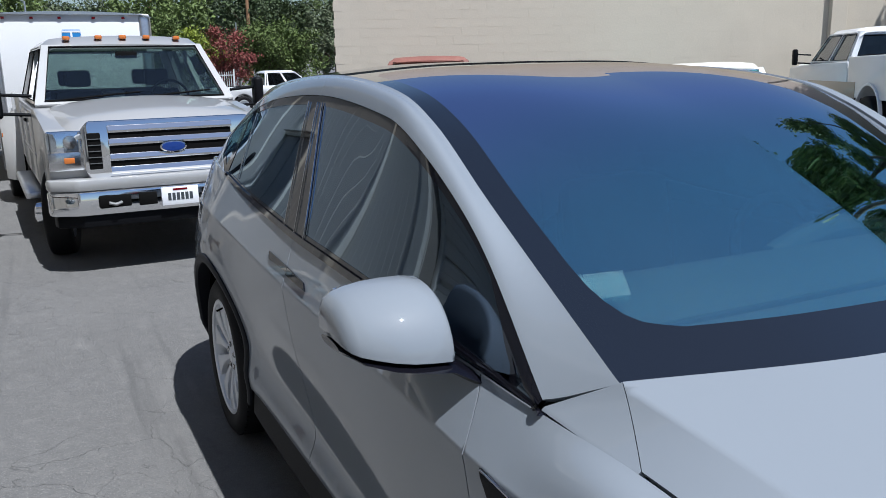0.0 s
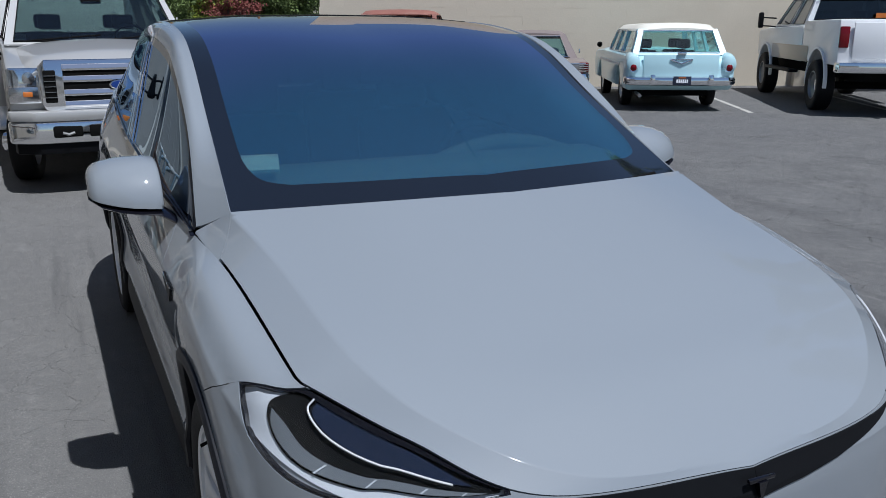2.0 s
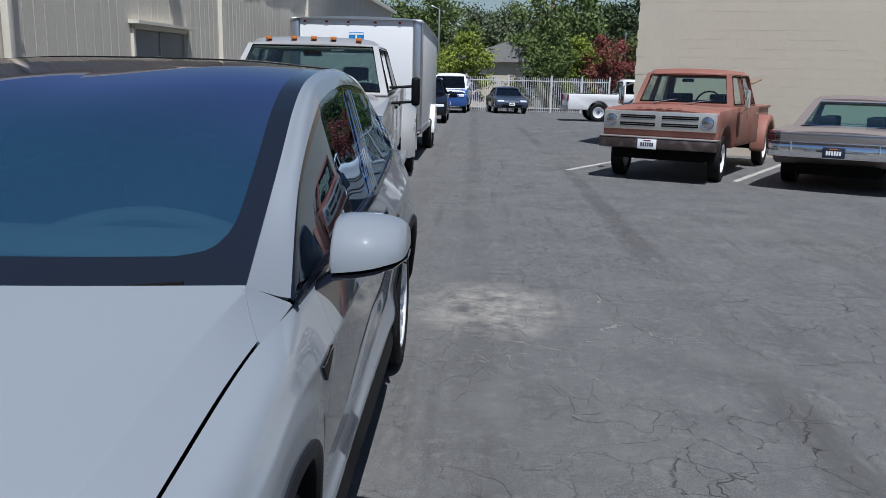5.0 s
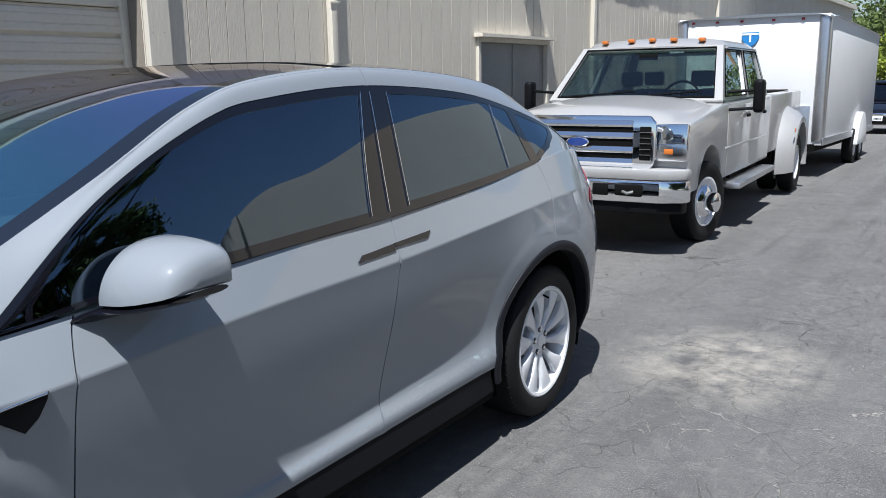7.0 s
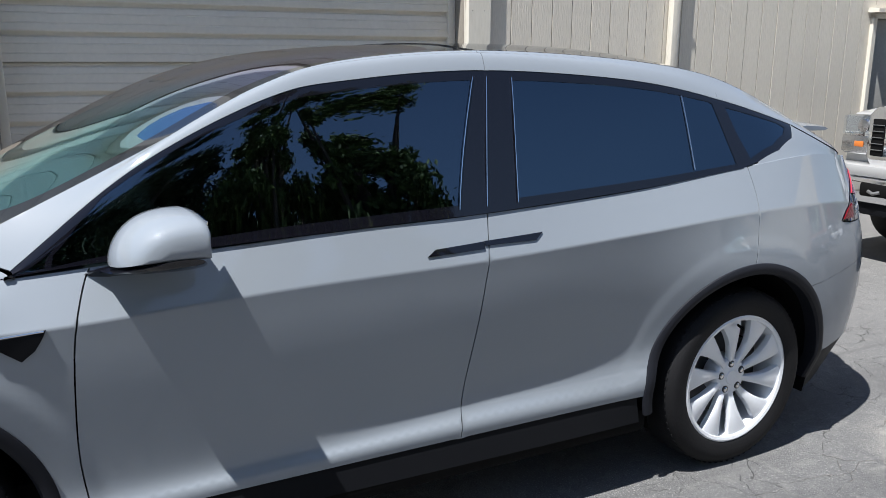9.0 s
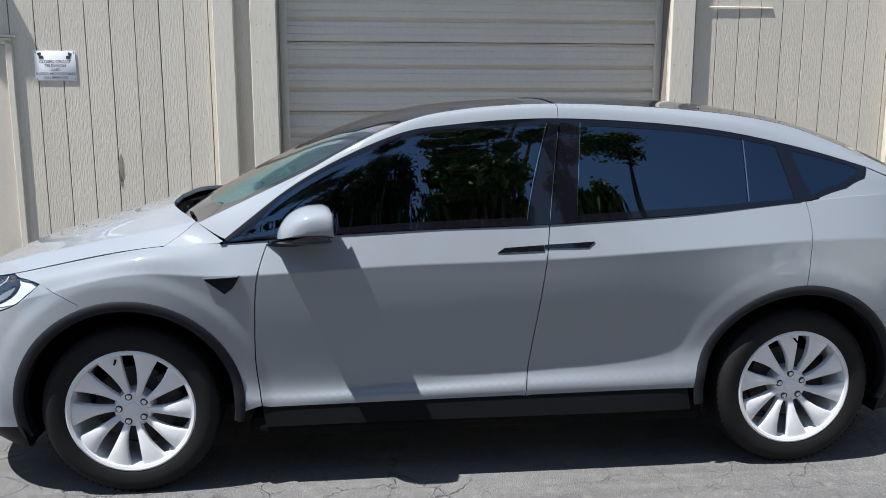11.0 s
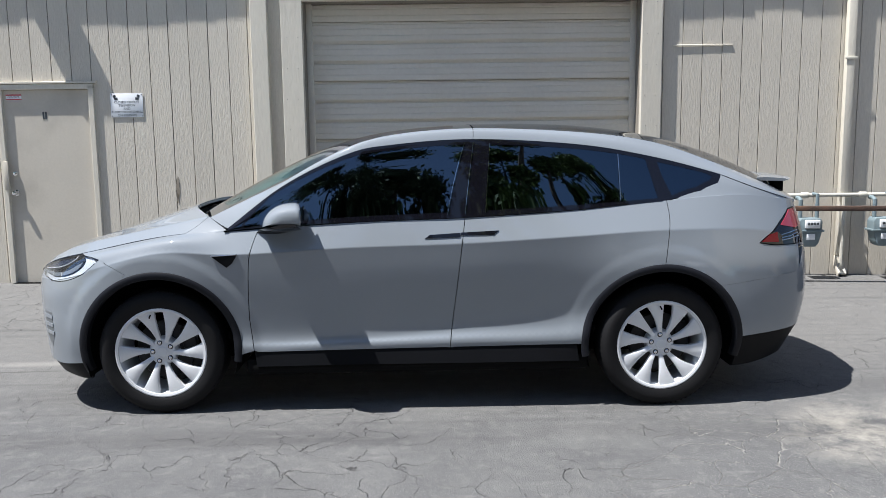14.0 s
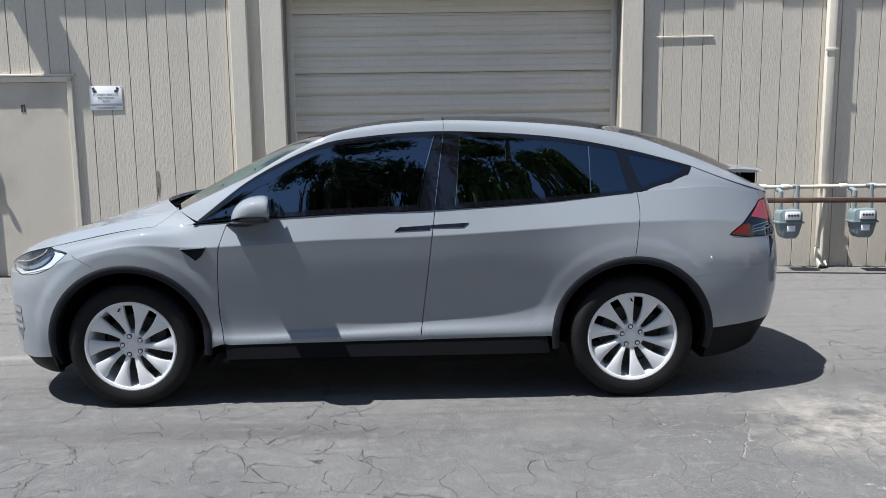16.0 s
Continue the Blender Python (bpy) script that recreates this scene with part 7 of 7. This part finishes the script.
    plate(b, 0, 4.41, .55, 1, dark=True, w=.32, h=.16)
    part("exhaust", tube([(.72, 3.8, .30), (.74, 4.4, .28)], .03, 10), STEEL, car)
    part("chassis", box(1.2, 4.4, .16, 0, 1.6, .32), DARK, car)
    seats(car, SEAT, (1.3, 2.2), x=.38, z=.6, top=1.15)
    steering(car, .38, .95, 1.08)
    return car


def lifted_pickup():
    car = thing("lifted_pickup", "lifted white and tan crew-cab pickup seen from behind", "pickup truck", at=place(14.95, 10.75, 146.5))
    P = WHITE_PAINT
    WB, up = 4.2, .22
    z = lambda v: v + up
    side = arch_outline([(-.80, z(.62)), (-.88, z(.72)), (-.87, z(1.14)), (-.80, z(1.20)), (.45, z(1.27)), (2.98, z(1.31)), (3.0, z(1.25)), (3.0, z(.62))], [0], .52, .60)
    part("cab_body", prism(side, -.985, .985, "x", bevel=.035), P, car)
    part("bonnet", slab(-.93, .50, .90, z(1.26), .075, .10, nose=.10), P, car)
    cab(car, P, z(1.30), z(1.87), (.50, 1.13), (2.93, 2.86), .93, .74, [0, .50, .96], SMOKE_GLASS, P, roof_h=.13, crown=.035, rear=(.06, .12, .94, .86))
    part("bed", prism(arch_outline([(3.05, z(.64)), (3.05, z(1.40)), (5.30, z(1.42)), (5.34, z(.64))], [WB], .52, .60), -.985, .985, "x", bevel=.03), P, car)
    part("bed_liner", box(1.62, 2.10, .03, 0, 4.2, z(1.415)), DARK, car)
    part("tailgate", box(1.52, .04, .62, 0, 5.35, z(1.06), bevel=.02), P, car)
    part("tailgate_badge", box(.22, .012, .07, -.45, 5.375, z(1.0), bevel=.01), DULL_CHROME, car, "plain bright badge")
    part("tailgate_handle", box(.20, .02, .08, 0, 5.375, z(1.25), bevel=.015), DARK, car)
    b = part("rear_bumper", prism([(-1.0, 5.25), (-.98, 5.48), (-.4, 5.54), (.4, 5.54), (.98, 5.48), (1.0, 5.25)], z(.52), z(.70), "z", bevel=.02), CHROME, car, "chrome step bumper")
    plate(b, 0, 5.55, z(.60), 1)
    for sg in (1, -1):
        part("tail_lamp", box(.16, .06, .36, sg * .90, 5.33, z(1.12), bevel=.02), RED_LENS, car, "tall red tail lamp")
        part("tan_band", box(.012, 2.9, .30, sg * .985, 2.05, z(.78), bevel=.005), TAN_PAINT, car, "tan lower body band")
        part("running_board", box(.18, 2.2, .06, sg * 1.03, 1.7, z(.42), bevel=.02), CLADDING, car)
        m = part("door_mirror", box(.10, .16, .34, sg * 1.30, .66, z(1.42), bevel=.035), CLADDING, car, "large black towing mirror")
        for zz in (1.30, 1.48):
            part("mirror_arm", tube([(sg * .96, .62, z(zz - .02)), (sg * 1.26, .66, z(zz))], .016, 8), CLADDING, m)
        for ay in (0, WB):
            ring = arc(ay, .52, .628, -8, 188, 20) + arc(ay, .52, .585, 188, -8, 20)
            part("arch_flare", prism(ring, sg * .95, sg * 1.015, "x", bevel=.008), P, car)
            road_wheel(car, sg * .90, ay, .46, .31, STEEL, [(.12, 0), (.10, .02), (0, .03)], side=sg, rim=.56)
    st = part("window_sticker", box(.34, .004, .09, -.52, 2.975, z(1.50)), AMBER, car, "orange window sticker", smooth=False)
    part("chassis", box(1.0, 6.0, .25, 0, 2.2, .70), DARK, car)
    part("axle", tube([(-.85, WB, .46), (.85, WB, .46)], .07, 10), DARK, car)
    part("hitch", box(.08, .45, .08, 0, 5.45, .60), STEEL, car)
    seats(car, SEAT, (1.45, 2.35), z=z(.85), top=z(1.50))
    return car


silver_dually()
box_trailer()
red_truck()
mauve_coupe()
blue_wagon()
lifted_pickup()

# painted stall lines
LINE = mat("worn_white_line", (0.40, 0.39, 0.36), rough=0.8, vary=0.2, scale=6, stain=(0.14, 0.14, 0.14), stain_amount=0.8, stain_scale=5)
for x, y in ((3.05, 11.75), (5.66, 10.62), (7.98, 9.22), (10.36, 7.86), (12.7, 6.45)):
    d = Vector((.5, .866, 0))
    bm = bmesh.new()
    rows = []
    for i in range(13):
        p = Vector((x, y, 0)) + d * (i * 4.9 / 12)
        s = Vector((d.y, -d.x, 0)) * .052
        rows.append([bm.verts.new(((p + s * k).x, (p + s * k).y, gz(p.x, p.y) + .005)) for k in (-1, 1)])
    for A, B in zip(rows, rows[1:]):
        bm.faces.new((A[0], A[1], B[1], B[0]))
    bmesh.ops.recalc_face_normals(bm, faces=bm.faces)
    solo("stall_line", bm, LINE, "worn white painted stall line on the asphalt", "road marking", "stall lines", kind="structure")


# ---- far end of the lot: fence, parked cars, trees, poles ----
FENCE_PAINT = mat("pale_fence_paint", (0.62, 0.62, 0.60), rough=0.5)


def picket_fence():
    f = thing("picket_fence", "pale steel picket fence across the end of the lot", "fence")
    x0, x1, y = .9, 9.2, 46.2
    g = gz(4, y)
    for x in (.9, 3.35, 5.85, 7.6, 9.2):
        part("post", box(.07, .07, 2.15, x, y, g + 1.05), FENCE_PAINT, f, smooth=False)
    for z in (.25, 1.80):
        part("rail", box(x1 - x0, .04, .05, (x0 + x1) / 2, y, g + z), FENCE_PAINT, f, smooth=False)
    me = None
    for k in range(66):
        x = x0 + .125 * (k + 1)
        ob = part("picket", box(.026, .026, 1.95, 0, 0, 1.02), FENCE_PAINT, f, smooth=False) if me is None else new("picket", me)
        me = ob.data
        ob.parent = f
        ob.location = (x, y - .03, g)


def small_car(name, label, x, y, heading, paint, tall=0.0):
    c = thing(name, label, "car", at=place(x, y, heading))
    side = arch_outline([(-.80, .30), (-.88, .45), (-.86, .66), (-.70, .78), (.45, .92 + tall * .5), (2.9, .96 + tall * .5), (3.55, .92), (3.62, .55), (3.52, .30)], [0, 2.7], .33, .37)
    part("body", prism(side, -.90, .90, "x", bevel=.07), paint, c)
    cab(c, paint, .92 + tall * .5, 1.36 + tall, (.40, 1.25), (3.35, 2.75), .80, .60, [0.06, .5, .92], SMOKE_GLASS, paint, roof_h=.10, crown=.03)
    for sg in (1, -1):
        part("headlamp", box(.36, .08, .12, sg * .62, -.82, .66, bevel=.03), WHITE_PLASTIC, c)
        part("door_mirror", box(.14, .08, .10, sg * .98, .75, 1.0 + tall * .5, bevel=.03), paint, c)
        for y0 in (0, 2.7):
            road_wheel(c, sg * .78, y0, .325, .20, SILVER, [(.10, 0), (.05, .02), (0, .02)], side=sg)
    part("grille", box(.70, .04, .10, 0, -.875, .62, bevel=.015), CHROME, c)
    part("lower_grille", box(1.1, .04, .14, 0, -.885, .42, bevel=.02), DARK, c)
    plate(c, 0, -.905, .50, -1)
    return c


def far_pickup():
    c = thing("far_white_pickup", "white crew-cab pickup parked across the lot", "pickup truck", at=place(10.5, 35.4, 92))
    P = WHITE_PAINT
    side = arch_outline([(-.85, .45), (-.92, .70), (-.90, 1.05), (-.8, 1.12), (.5, 1.18), (2.7, 1.22), (2.72, 1.2), (5.0, 1.2), (5.03, .5)], [0, 3.65], .42, .47)
    part("body", prism(side, -.98, .98, "x", bevel=.05), P, c)
    cab(c, P, 1.2, 1.80, (.5, 1.2), (2.65, 2.55), .92, .72, [0, .5, .95], SMOKE_GLASS, P, roof_h=.12)
    part("bed_liner", box(1.6, 2.1, .03, 0, 3.88, 1.205), DARK, c)
    part("rear_bumper", box(1.9, .14, .16, 0, 5.10, .58, bevel=.03), DULL_CHROME, c)
    for sg in (1, -1):
        part("tail_lamp", box(.10, .06, .28, sg * .92, 5.02, 1.02, bevel=.02), RED_LENS, c)
        for y0 in (0, 3.65):
            road_wheel(c, sg * .84, y0, .40, .26, SILVER, [(.09, 0), (.05, .02), (0, .02)], side=sg)
    return c


def white_van():
    c = thing("delivery_van", "white and blue van parked by the fence", "van", at=place(.05, 42.0, -3))
    side = arch_outline([(-.95, .35), (-1.0, .95), (-.75, 1.15), (-.1, 1.25), (3.9, 1.25), (3.9, .40)], [0, 2.9], .36, .42)
    part("body", prism(side, -.98, .98, "x", bevel=.06), BLUE_PAINT, c)
    cab(c, WHITE_PAINT, 1.25, 1.95, (-.15, .55), (3.85, 3.75), .94, .80, [0, .25, .6, .97], SMOKE_GLASS, WHITE_PAINT, roof_h=.2, crown=.05)
    part("bonnet", slab(-1.0, .0, .90, 1.15, .06, .06, nose=.05), WHITE_PAINT, c)
    for sg in (1, -1):
        part("headlamp", box(.26, .05, .16, sg * .72, -1.0, .92, bevel=.02), WHITE_PLASTIC, c)
        for y0 in (0, 2.9):
            road_wheel(c, sg * .84, y0, .36, .22, STEEL, None, side=sg)
    part("grille", box(1.0, .04, .16, 0, -1.0, .92, bevel=.01), DARK, c)
    plate(c, 0, -1.03, .5, -1)


BLUE_PAINT = mat("blue_van_paint", (0.03, 0.10, 0.34), rough=0.35, coat=0.6)
small_car("blue_sedan", "dark blue sedan parked before the picket fence", 3.35, 43.3, 6, NAVY)
small_car("navy_car", "dark blue car parked beside the warehouse corner", 10.8, 29.8, 62, NAVY)
small_car("black_suv", "black SUV parked behind the trailer", -.55, 29.2, 0, BLACK_TRIM, tall=.30)
far_pickup()
white_van()
picket_fence()

BARK = mat("bark", (0.10, 0.075, 0.055), rough=0.9, vary=0.3, scale=6, fine=40, bump=0.5)
POLE_WOOD = mat("pole_wood", (0.30, 0.17, 0.09), rough=0.85, vary=0.2, scale=5, stretch=(1, 1, .2))


def leaf_mat(name, color, spread=0.35):
    m = bpy.data.materials.new(name)
    nt, b = nodes_of(m)
    ge = nt.nodes.new("ShaderNodeNewGeometry")
    mr = nt.nodes.new("ShaderNodeMapRange")
    mr.inputs["To Min"].default_value, mr.inputs["To Max"].default_value = 1 - spread, 1 + spread
    nt.links.new(ge.outputs["Random Per Island"], mr.inputs["Value"])
    rgb = nt.nodes.new("ShaderNodeRGB")
    rgb.outputs[0].default_value = (*color, 1)
    sc = nt.nodes.new("ShaderNodeVectorMath")
    sc.operation = "SCALE"
    nt.links.new(rgb.outputs[0], sc.inputs[0])
    nt.links.new(mr.outputs[0], sc.inputs["Scale"])
    nt.links.new(sc.outputs[0], b.inputs["Base Color"])
    b.inputs["Roughness"].default_value = 0.6
    b.inputs["Specular IOR Level"].default_value = 0.25
    return m


LEAF_GREEN = leaf_mat("green_leaves", (0.105, 0.145, 0.042))
LEAF_DARK = leaf_mat("dark_green_leaves", (0.058, 0.082, 0.036))
LEAF_LIME = leaf_mat("yellow_green_leaves", (0.20, 0.245, 0.035))
LEAF_GREY = leaf_mat("grey_green_leaves", (0.115, 0.14, 0.078))
LEAF_RED = leaf_mat("dark_red_leaves", (0.20, 0.06, 0.05))


def tree(seed, height, spread, leaves, label, leaf_size=.22, count=2600, low=.28, at=None):
    """A trunk with limbs, and a crown of many small leaf blades in clumps with gaps between them."""
    rng = random.Random(seed)
    t = thing("tree", label, "tree", at=at)
    bm = bmesh.new()
    trunk = [(0, 0, -.3)]
    for k in range(1, 6):
        trunk.append((trunk[-1][0] + rng.uniform(-.1, .1), trunk[-1][1] + rng.uniform(-.1, .1), height * .12 * k))
    r0 = .028 * height
    tube(trunk, [r0 * (1 - .13 * k) for k in range(6)], 8, bm=bm)
    ends = []
    for k in range(11):
        z0 = height * rng.uniform(.22, .58)
        a = rng.uniform(0, 2 * math.pi)
        L = spread * rng.uniform(.45, 1.0)
        x0, y0 = trunk[3][0], trunk[3][1]
        mid = (x0 + .5 * L * math.cos(a), y0 + .5 * L * math.sin(a), z0 + .14 * height)
        end = (x0 + L * math.cos(a), y0 + L * math.sin(a), z0 + height * rng.uniform(.15, .38))
        tube([(x0, y0, z0), mid, end], [r0 * .42, r0 * .28, r0 * .1], 6, bm=bm)
        ends += [mid, end]
    part("trunk", bm, BARK, t)
    clumps = [(Vector(e), rng.uniform(.5, 1.0)) for e in ends]
    for k in range(26):
        a, rr = rng.uniform(0, 2 * math.pi), spread * math.sqrt(rng.random())
        h = low + (1 - low) * rng.random()
        w = math.sin(math.pi * min(1, max(.06, (h - low) / (1 - low) * .85 + .12))) ** .7
        clumps.append((Vector((rr * w * math.cos(a), rr * w * math.sin(a), height * h)), rng.uniform(.45, 1.0)))
    verts, faces = [], []
    for k in range(count):
        c, s = clumps[rng.randrange(len(clumps))]
        d = Vector((rng.gauss(0, 1), rng.gauss(0, 1), rng.gauss(0, .75)))
        p = c + d * (spread * .17 * s)
        n = (Vector((rng.gauss(0, 1), rng.gauss(0, 1), rng.gauss(.6, 1)))).normalized()
        u = n.orthogonal().normalized()
        u = (Matrix.Rotation(rng.uniform(0, 6.28), 3, n) @ u)
        w = n.cross(u)
        z = leaf_size * rng.uniform(.6, 1.3)
        i = len(verts)
        verts += [tuple(p - u * z), tuple(p + w * z * .45 + n * z * .12), tuple(p + u * z), tuple(p - w * z * .45 + n * z * .12)]
        faces.append((i, i + 1, i + 2, i + 3))
    me = bpy.data.meshes.new("crown")
    me.from_pydata(verts, [], faces)
    ob = part("crown", me, leaves, t, smooth=False)
    return t


def ground_at(x, y, turn=0):
    return pose(x, y, gz(x, y), 0, 0, turn)


far_tree = tree(1, 8.3, 3.6, LEAF_GREEN, "tall green tree behind the fence", leaf_size=.17, count=9000)
far_tree.matrix_world = ground_at(-2, 62)
dark_tree = tree(2, 8.8, 3.9, LEAF_DARK, "tall dark evergreen oak behind the fence", leaf_size=.17, count=9500)
dark_tree.matrix_world = ground_at(11.5, 70)
grey_tree = tree(3, 7.8, 3.3, LEAF_GREY, "grey-green tree behind the fence", leaf_size=.16, count=8500)
grey_tree.matrix_world = ground_at(4.2, 66)
for src, spots in ((far_tree, ((-9, 66, 40), (7.6, 58, 80), (17, 66, 200), (24, 74, 10), (-16, 70, 120))), (dark_tree, ((-5, 78, 70), (15.5, 62, 140), (20.5, 78, 260), (2, 84, 20), (27, 66, 300))), (grey_tree, ((-12, 82, 30), (8.5, 80, 90), (13, 86, 170), (0.5, 74, 230), (21, 62, 320)))):
    for x, y, a in spots:
        copy_thing(src, ground_at(x, y, a))
lime = tree(4, 4.4, 2.1, LEAF_LIME, "yellow-green shrubby tree behind the fence", leaf_size=.11, count=7000, low=.12)
lime.matrix_world = ground_at(.6, 50.5)
copy_thing(lime, ground_at(-2.6, 52, 90))
copy_thing(lime, ground_at(8.2, 52, 200))
bush = tree(6, 5.0, 2.3, LEAF_GREEN, "broad green bush behind the fence", leaf_size=.11, count=7500, low=.10)
bush.matrix_world = ground_at(5.9, 50.5)
copy_thing(bush, ground_at(12.6, 53.5, 70))
copy_thing(bush, ground_at(14.5, 53, 130))
redt = tree(7, 4.6, 1.9, LEAF_RED, "dark red-leaved plum tree behind the fence", leaf_size=.10, count=6500, low=.18)
redt.matrix_world = ground_at(9.7, 51.0)

# trees and a low wall on the open side of the lot, seen in the glass
big = tree(11, 18.3, 2.3, LEAF_GREEN, "large leafy tree on the open side of the lot", leaf_size=.15, count=34000, low=.34)
big.matrix_world = ground_at(20.0, 3.2)
over = tree(12, 17.2, 2.6, LEAF_DARK, "tall leafy tree on the open side of the lot", leaf_size=.15, count=34000, low=.30)
over.matrix_world = ground_at(20.5, -2.4)
# unseen extra copy, added only to darken the front window's reflection
copy_thing(over, pose(20.0, -11.3, gz(20, -11) - 3.0, 0, 0, 200))
copy_thing(over, pose(21.0, -6.9, gz(21, -7) - 2.4, 0, 0, 70))
copy_thing(big, pose(21.0, 8.0, gz(21, 8) - 1.6, 0, 0, 130))
low_tree = tree(13, 12.0, 3.4, LEAF_DARK, "dark dense tree on the open side of the lot", leaf_size=.19, count=22000, low=.12)
low_tree.matrix_world = ground_at(26, -7)
for x, y, a in ((27, -1.5, 40), (26, 3.6, 160), (23.5, 0.6, 300), (23, -4.6, 75), (30, -14, 220), (31, -22, 10)):
    copy_thing(low_tree, ground_at(x, y, a))
copy_thing(low_tree, pose(25.5, 7.2, gz(25, 7) - 3.0, 0, 0, 250))

for x, y, h, r in ((6.9, 60, 11, .15), (13.6, 60, 11, .14)):
    solo("utility_pole", tube([(0, 0, -.5), (0, 0, h * .5), (0, 0, h)], [r, r * .9, r * .75], 10), POLE_WOOD, "brown wooden utility pole behind the fence", "utility pole", at=ground_at(x, y))
solo("lamp_post", tube([(0, 0, -.3), (0, 0, 6.2), (-.5, 0, 6.4)], [.07, .05, .04], 8), ALUMINIUM, "thin grey lamp post behind the fence", "lamp post", at=ground_at(-1.0, 52))
solo("lamp_post", tube([(0, 0, -.3), (0, 0, 5.2)], [.07, .05], 8), ALUMINIUM, "thin grey lamp post behind the fence", "lamp post", at=ground_at(11.3, 54))


def far_house():
    h = thing("far_house", "low tan house behind the trees", "house", at=ground_at(3.6, 60))
    part("wall", box(7, 6, 3.4, 0, 0, 1.7), BLOCK, h, smooth=False)
    part("roof", prism([(-3.9, 3.3), (0, 4.6), (3.9, 3.3), (3.9, 3.2), (-3.9, 3.2)], -3.4, 3.4, "y"), GREY_DOOR, h, smooth=False)
    for x in (-1.8, 1.8):
        w = part("window", box(1.1, .06, 1.0, x, -3.0, 1.9), TRIM_PAINT, h, smooth=False)
        part("glass", box(.95, .02, .85, x, -3.04, 1.9), ROOF_GLASS, w, smooth=False)


far_house()


# ---- planks of the siding and blocks of the warehouse wall ----
def siding():
    rng = random.Random(5)
    pitch = .2032
    full = None
    y = -13.9
    count = 0
    near_cache = {}
    while y < 33.8:
        y1 = y + pitch
        spans = [(-.15, WALL_TOP - .005)]
        for o0, o1, z0, z1 in OPENINGS:
            lo, hi = max(y, o0), min(y1, o1)
            if hi - lo > .004:
                if lo <= y + .004 and hi >= y1 - .004:
                    spans = [(z1, WALL_TOP - .005)]
                else:
                    spans = ["split", o0, o1, z1]
        pieces = []
        if spans[0] == "split":
            _, o0, o1, z1 = spans
            pieces.append((y, y1, z1, WALL_TOP - .005))
            if o0 > y:
                pieces.append((y, min(y1, o0), -.15, z1))
            if o1 < y1:
                pieces.append((max(y, o1), y1, -.15, z1))
        else:
            pieces.append((y, y1, spans[0][0], spans[0][1]))
        for a, b, z0, z1 in pieces:
            w = b - a
            if w < .02:
                continue
            key = (round(w, 3), round(z0, 3), round(z1, 3))
            if key not in near_cache:
                e = .0038
                outline = [(-.011, -w / 2 + e), (-.001, -w / 2 + e), (.0, -w / 2 + e + .002), (.0, w / 2 - e - .002), (-.001, w / 2 - e), (-.011, w / 2 - e)]
                bm = prism(outline, z0, z1, "z")
                me = bpy.data.meshes.new("siding_board")
                bm.to_mesh(me)
                bm.free()
                me.materials.append(BEIGE)
                near_cache[key] = me
            ob = new("siding_board", near_cache[key])
            ob.parent = west
            ob.location = (rng.uniform(-.001, .0015), (a + b) / 2, 0)
            count += 1
        y = y1


def blocks():
    rng = random.Random(8)
    course, length = .2032, .4064
    single = []
    verts, faces = [], []
    e, ev = .0013, .0006

    def brick_mesh(w):
        bm = prism([(-w / 2 + ev, -.02), (-w / 2 + ev, -.001), (-w / 2 + ev + .002, 0.0), (w / 2 - ev - .002, 0.0), (w / 2 - ev, -.001), (w / 2 - ev, -.02)], e, course - e, "z")
        me = bpy.data.meshes.new("wall_block")
        bm.to_mesh(me)
        bm.free()
        me.materials.append(BLOCK)
        return me

    whole = brick_mesh(length)
    n = 0
    for r in range(-3, 31):
        for c in range(0, 70):
            x = length * (c + (.5 if r % 2 else 0)) + length / 2
            z = course * r
            off = rng.uniform(-.001, .0003)
            if 0 <= r < 15 and 1 <= c < 21:
                ob = new("wall_block", whole)
                ob.parent = north
                ob.matrix_basis = Matrix.Translation((x, off, z)) @ pose(0, 0, 0, 0, 0, 180)
                n += 1
            else:
                k = len(verts)
                for dx in (-length / 2 + ev, length / 2 - ev):
                    for dy in (.02, off):
                        for dz in (e, course - e):
                            verts.append((x + dx, dy, z + dz))
                faces += [tuple(k + i for i in f) for f in ((2, 6, 7, 3), (0, 2, 3, 1), (4, 5, 7, 6), (1, 3, 7, 5), (0, 4, 6, 2))]
    me = bpy.data.meshes.new("wall_block_field")
    me.from_pydata(verts, [], faces)
    ob = part("wall_block_field", me, BLOCK, north, smooth=False)
    ob["kind"] = "stuff"


siding()
blocks()
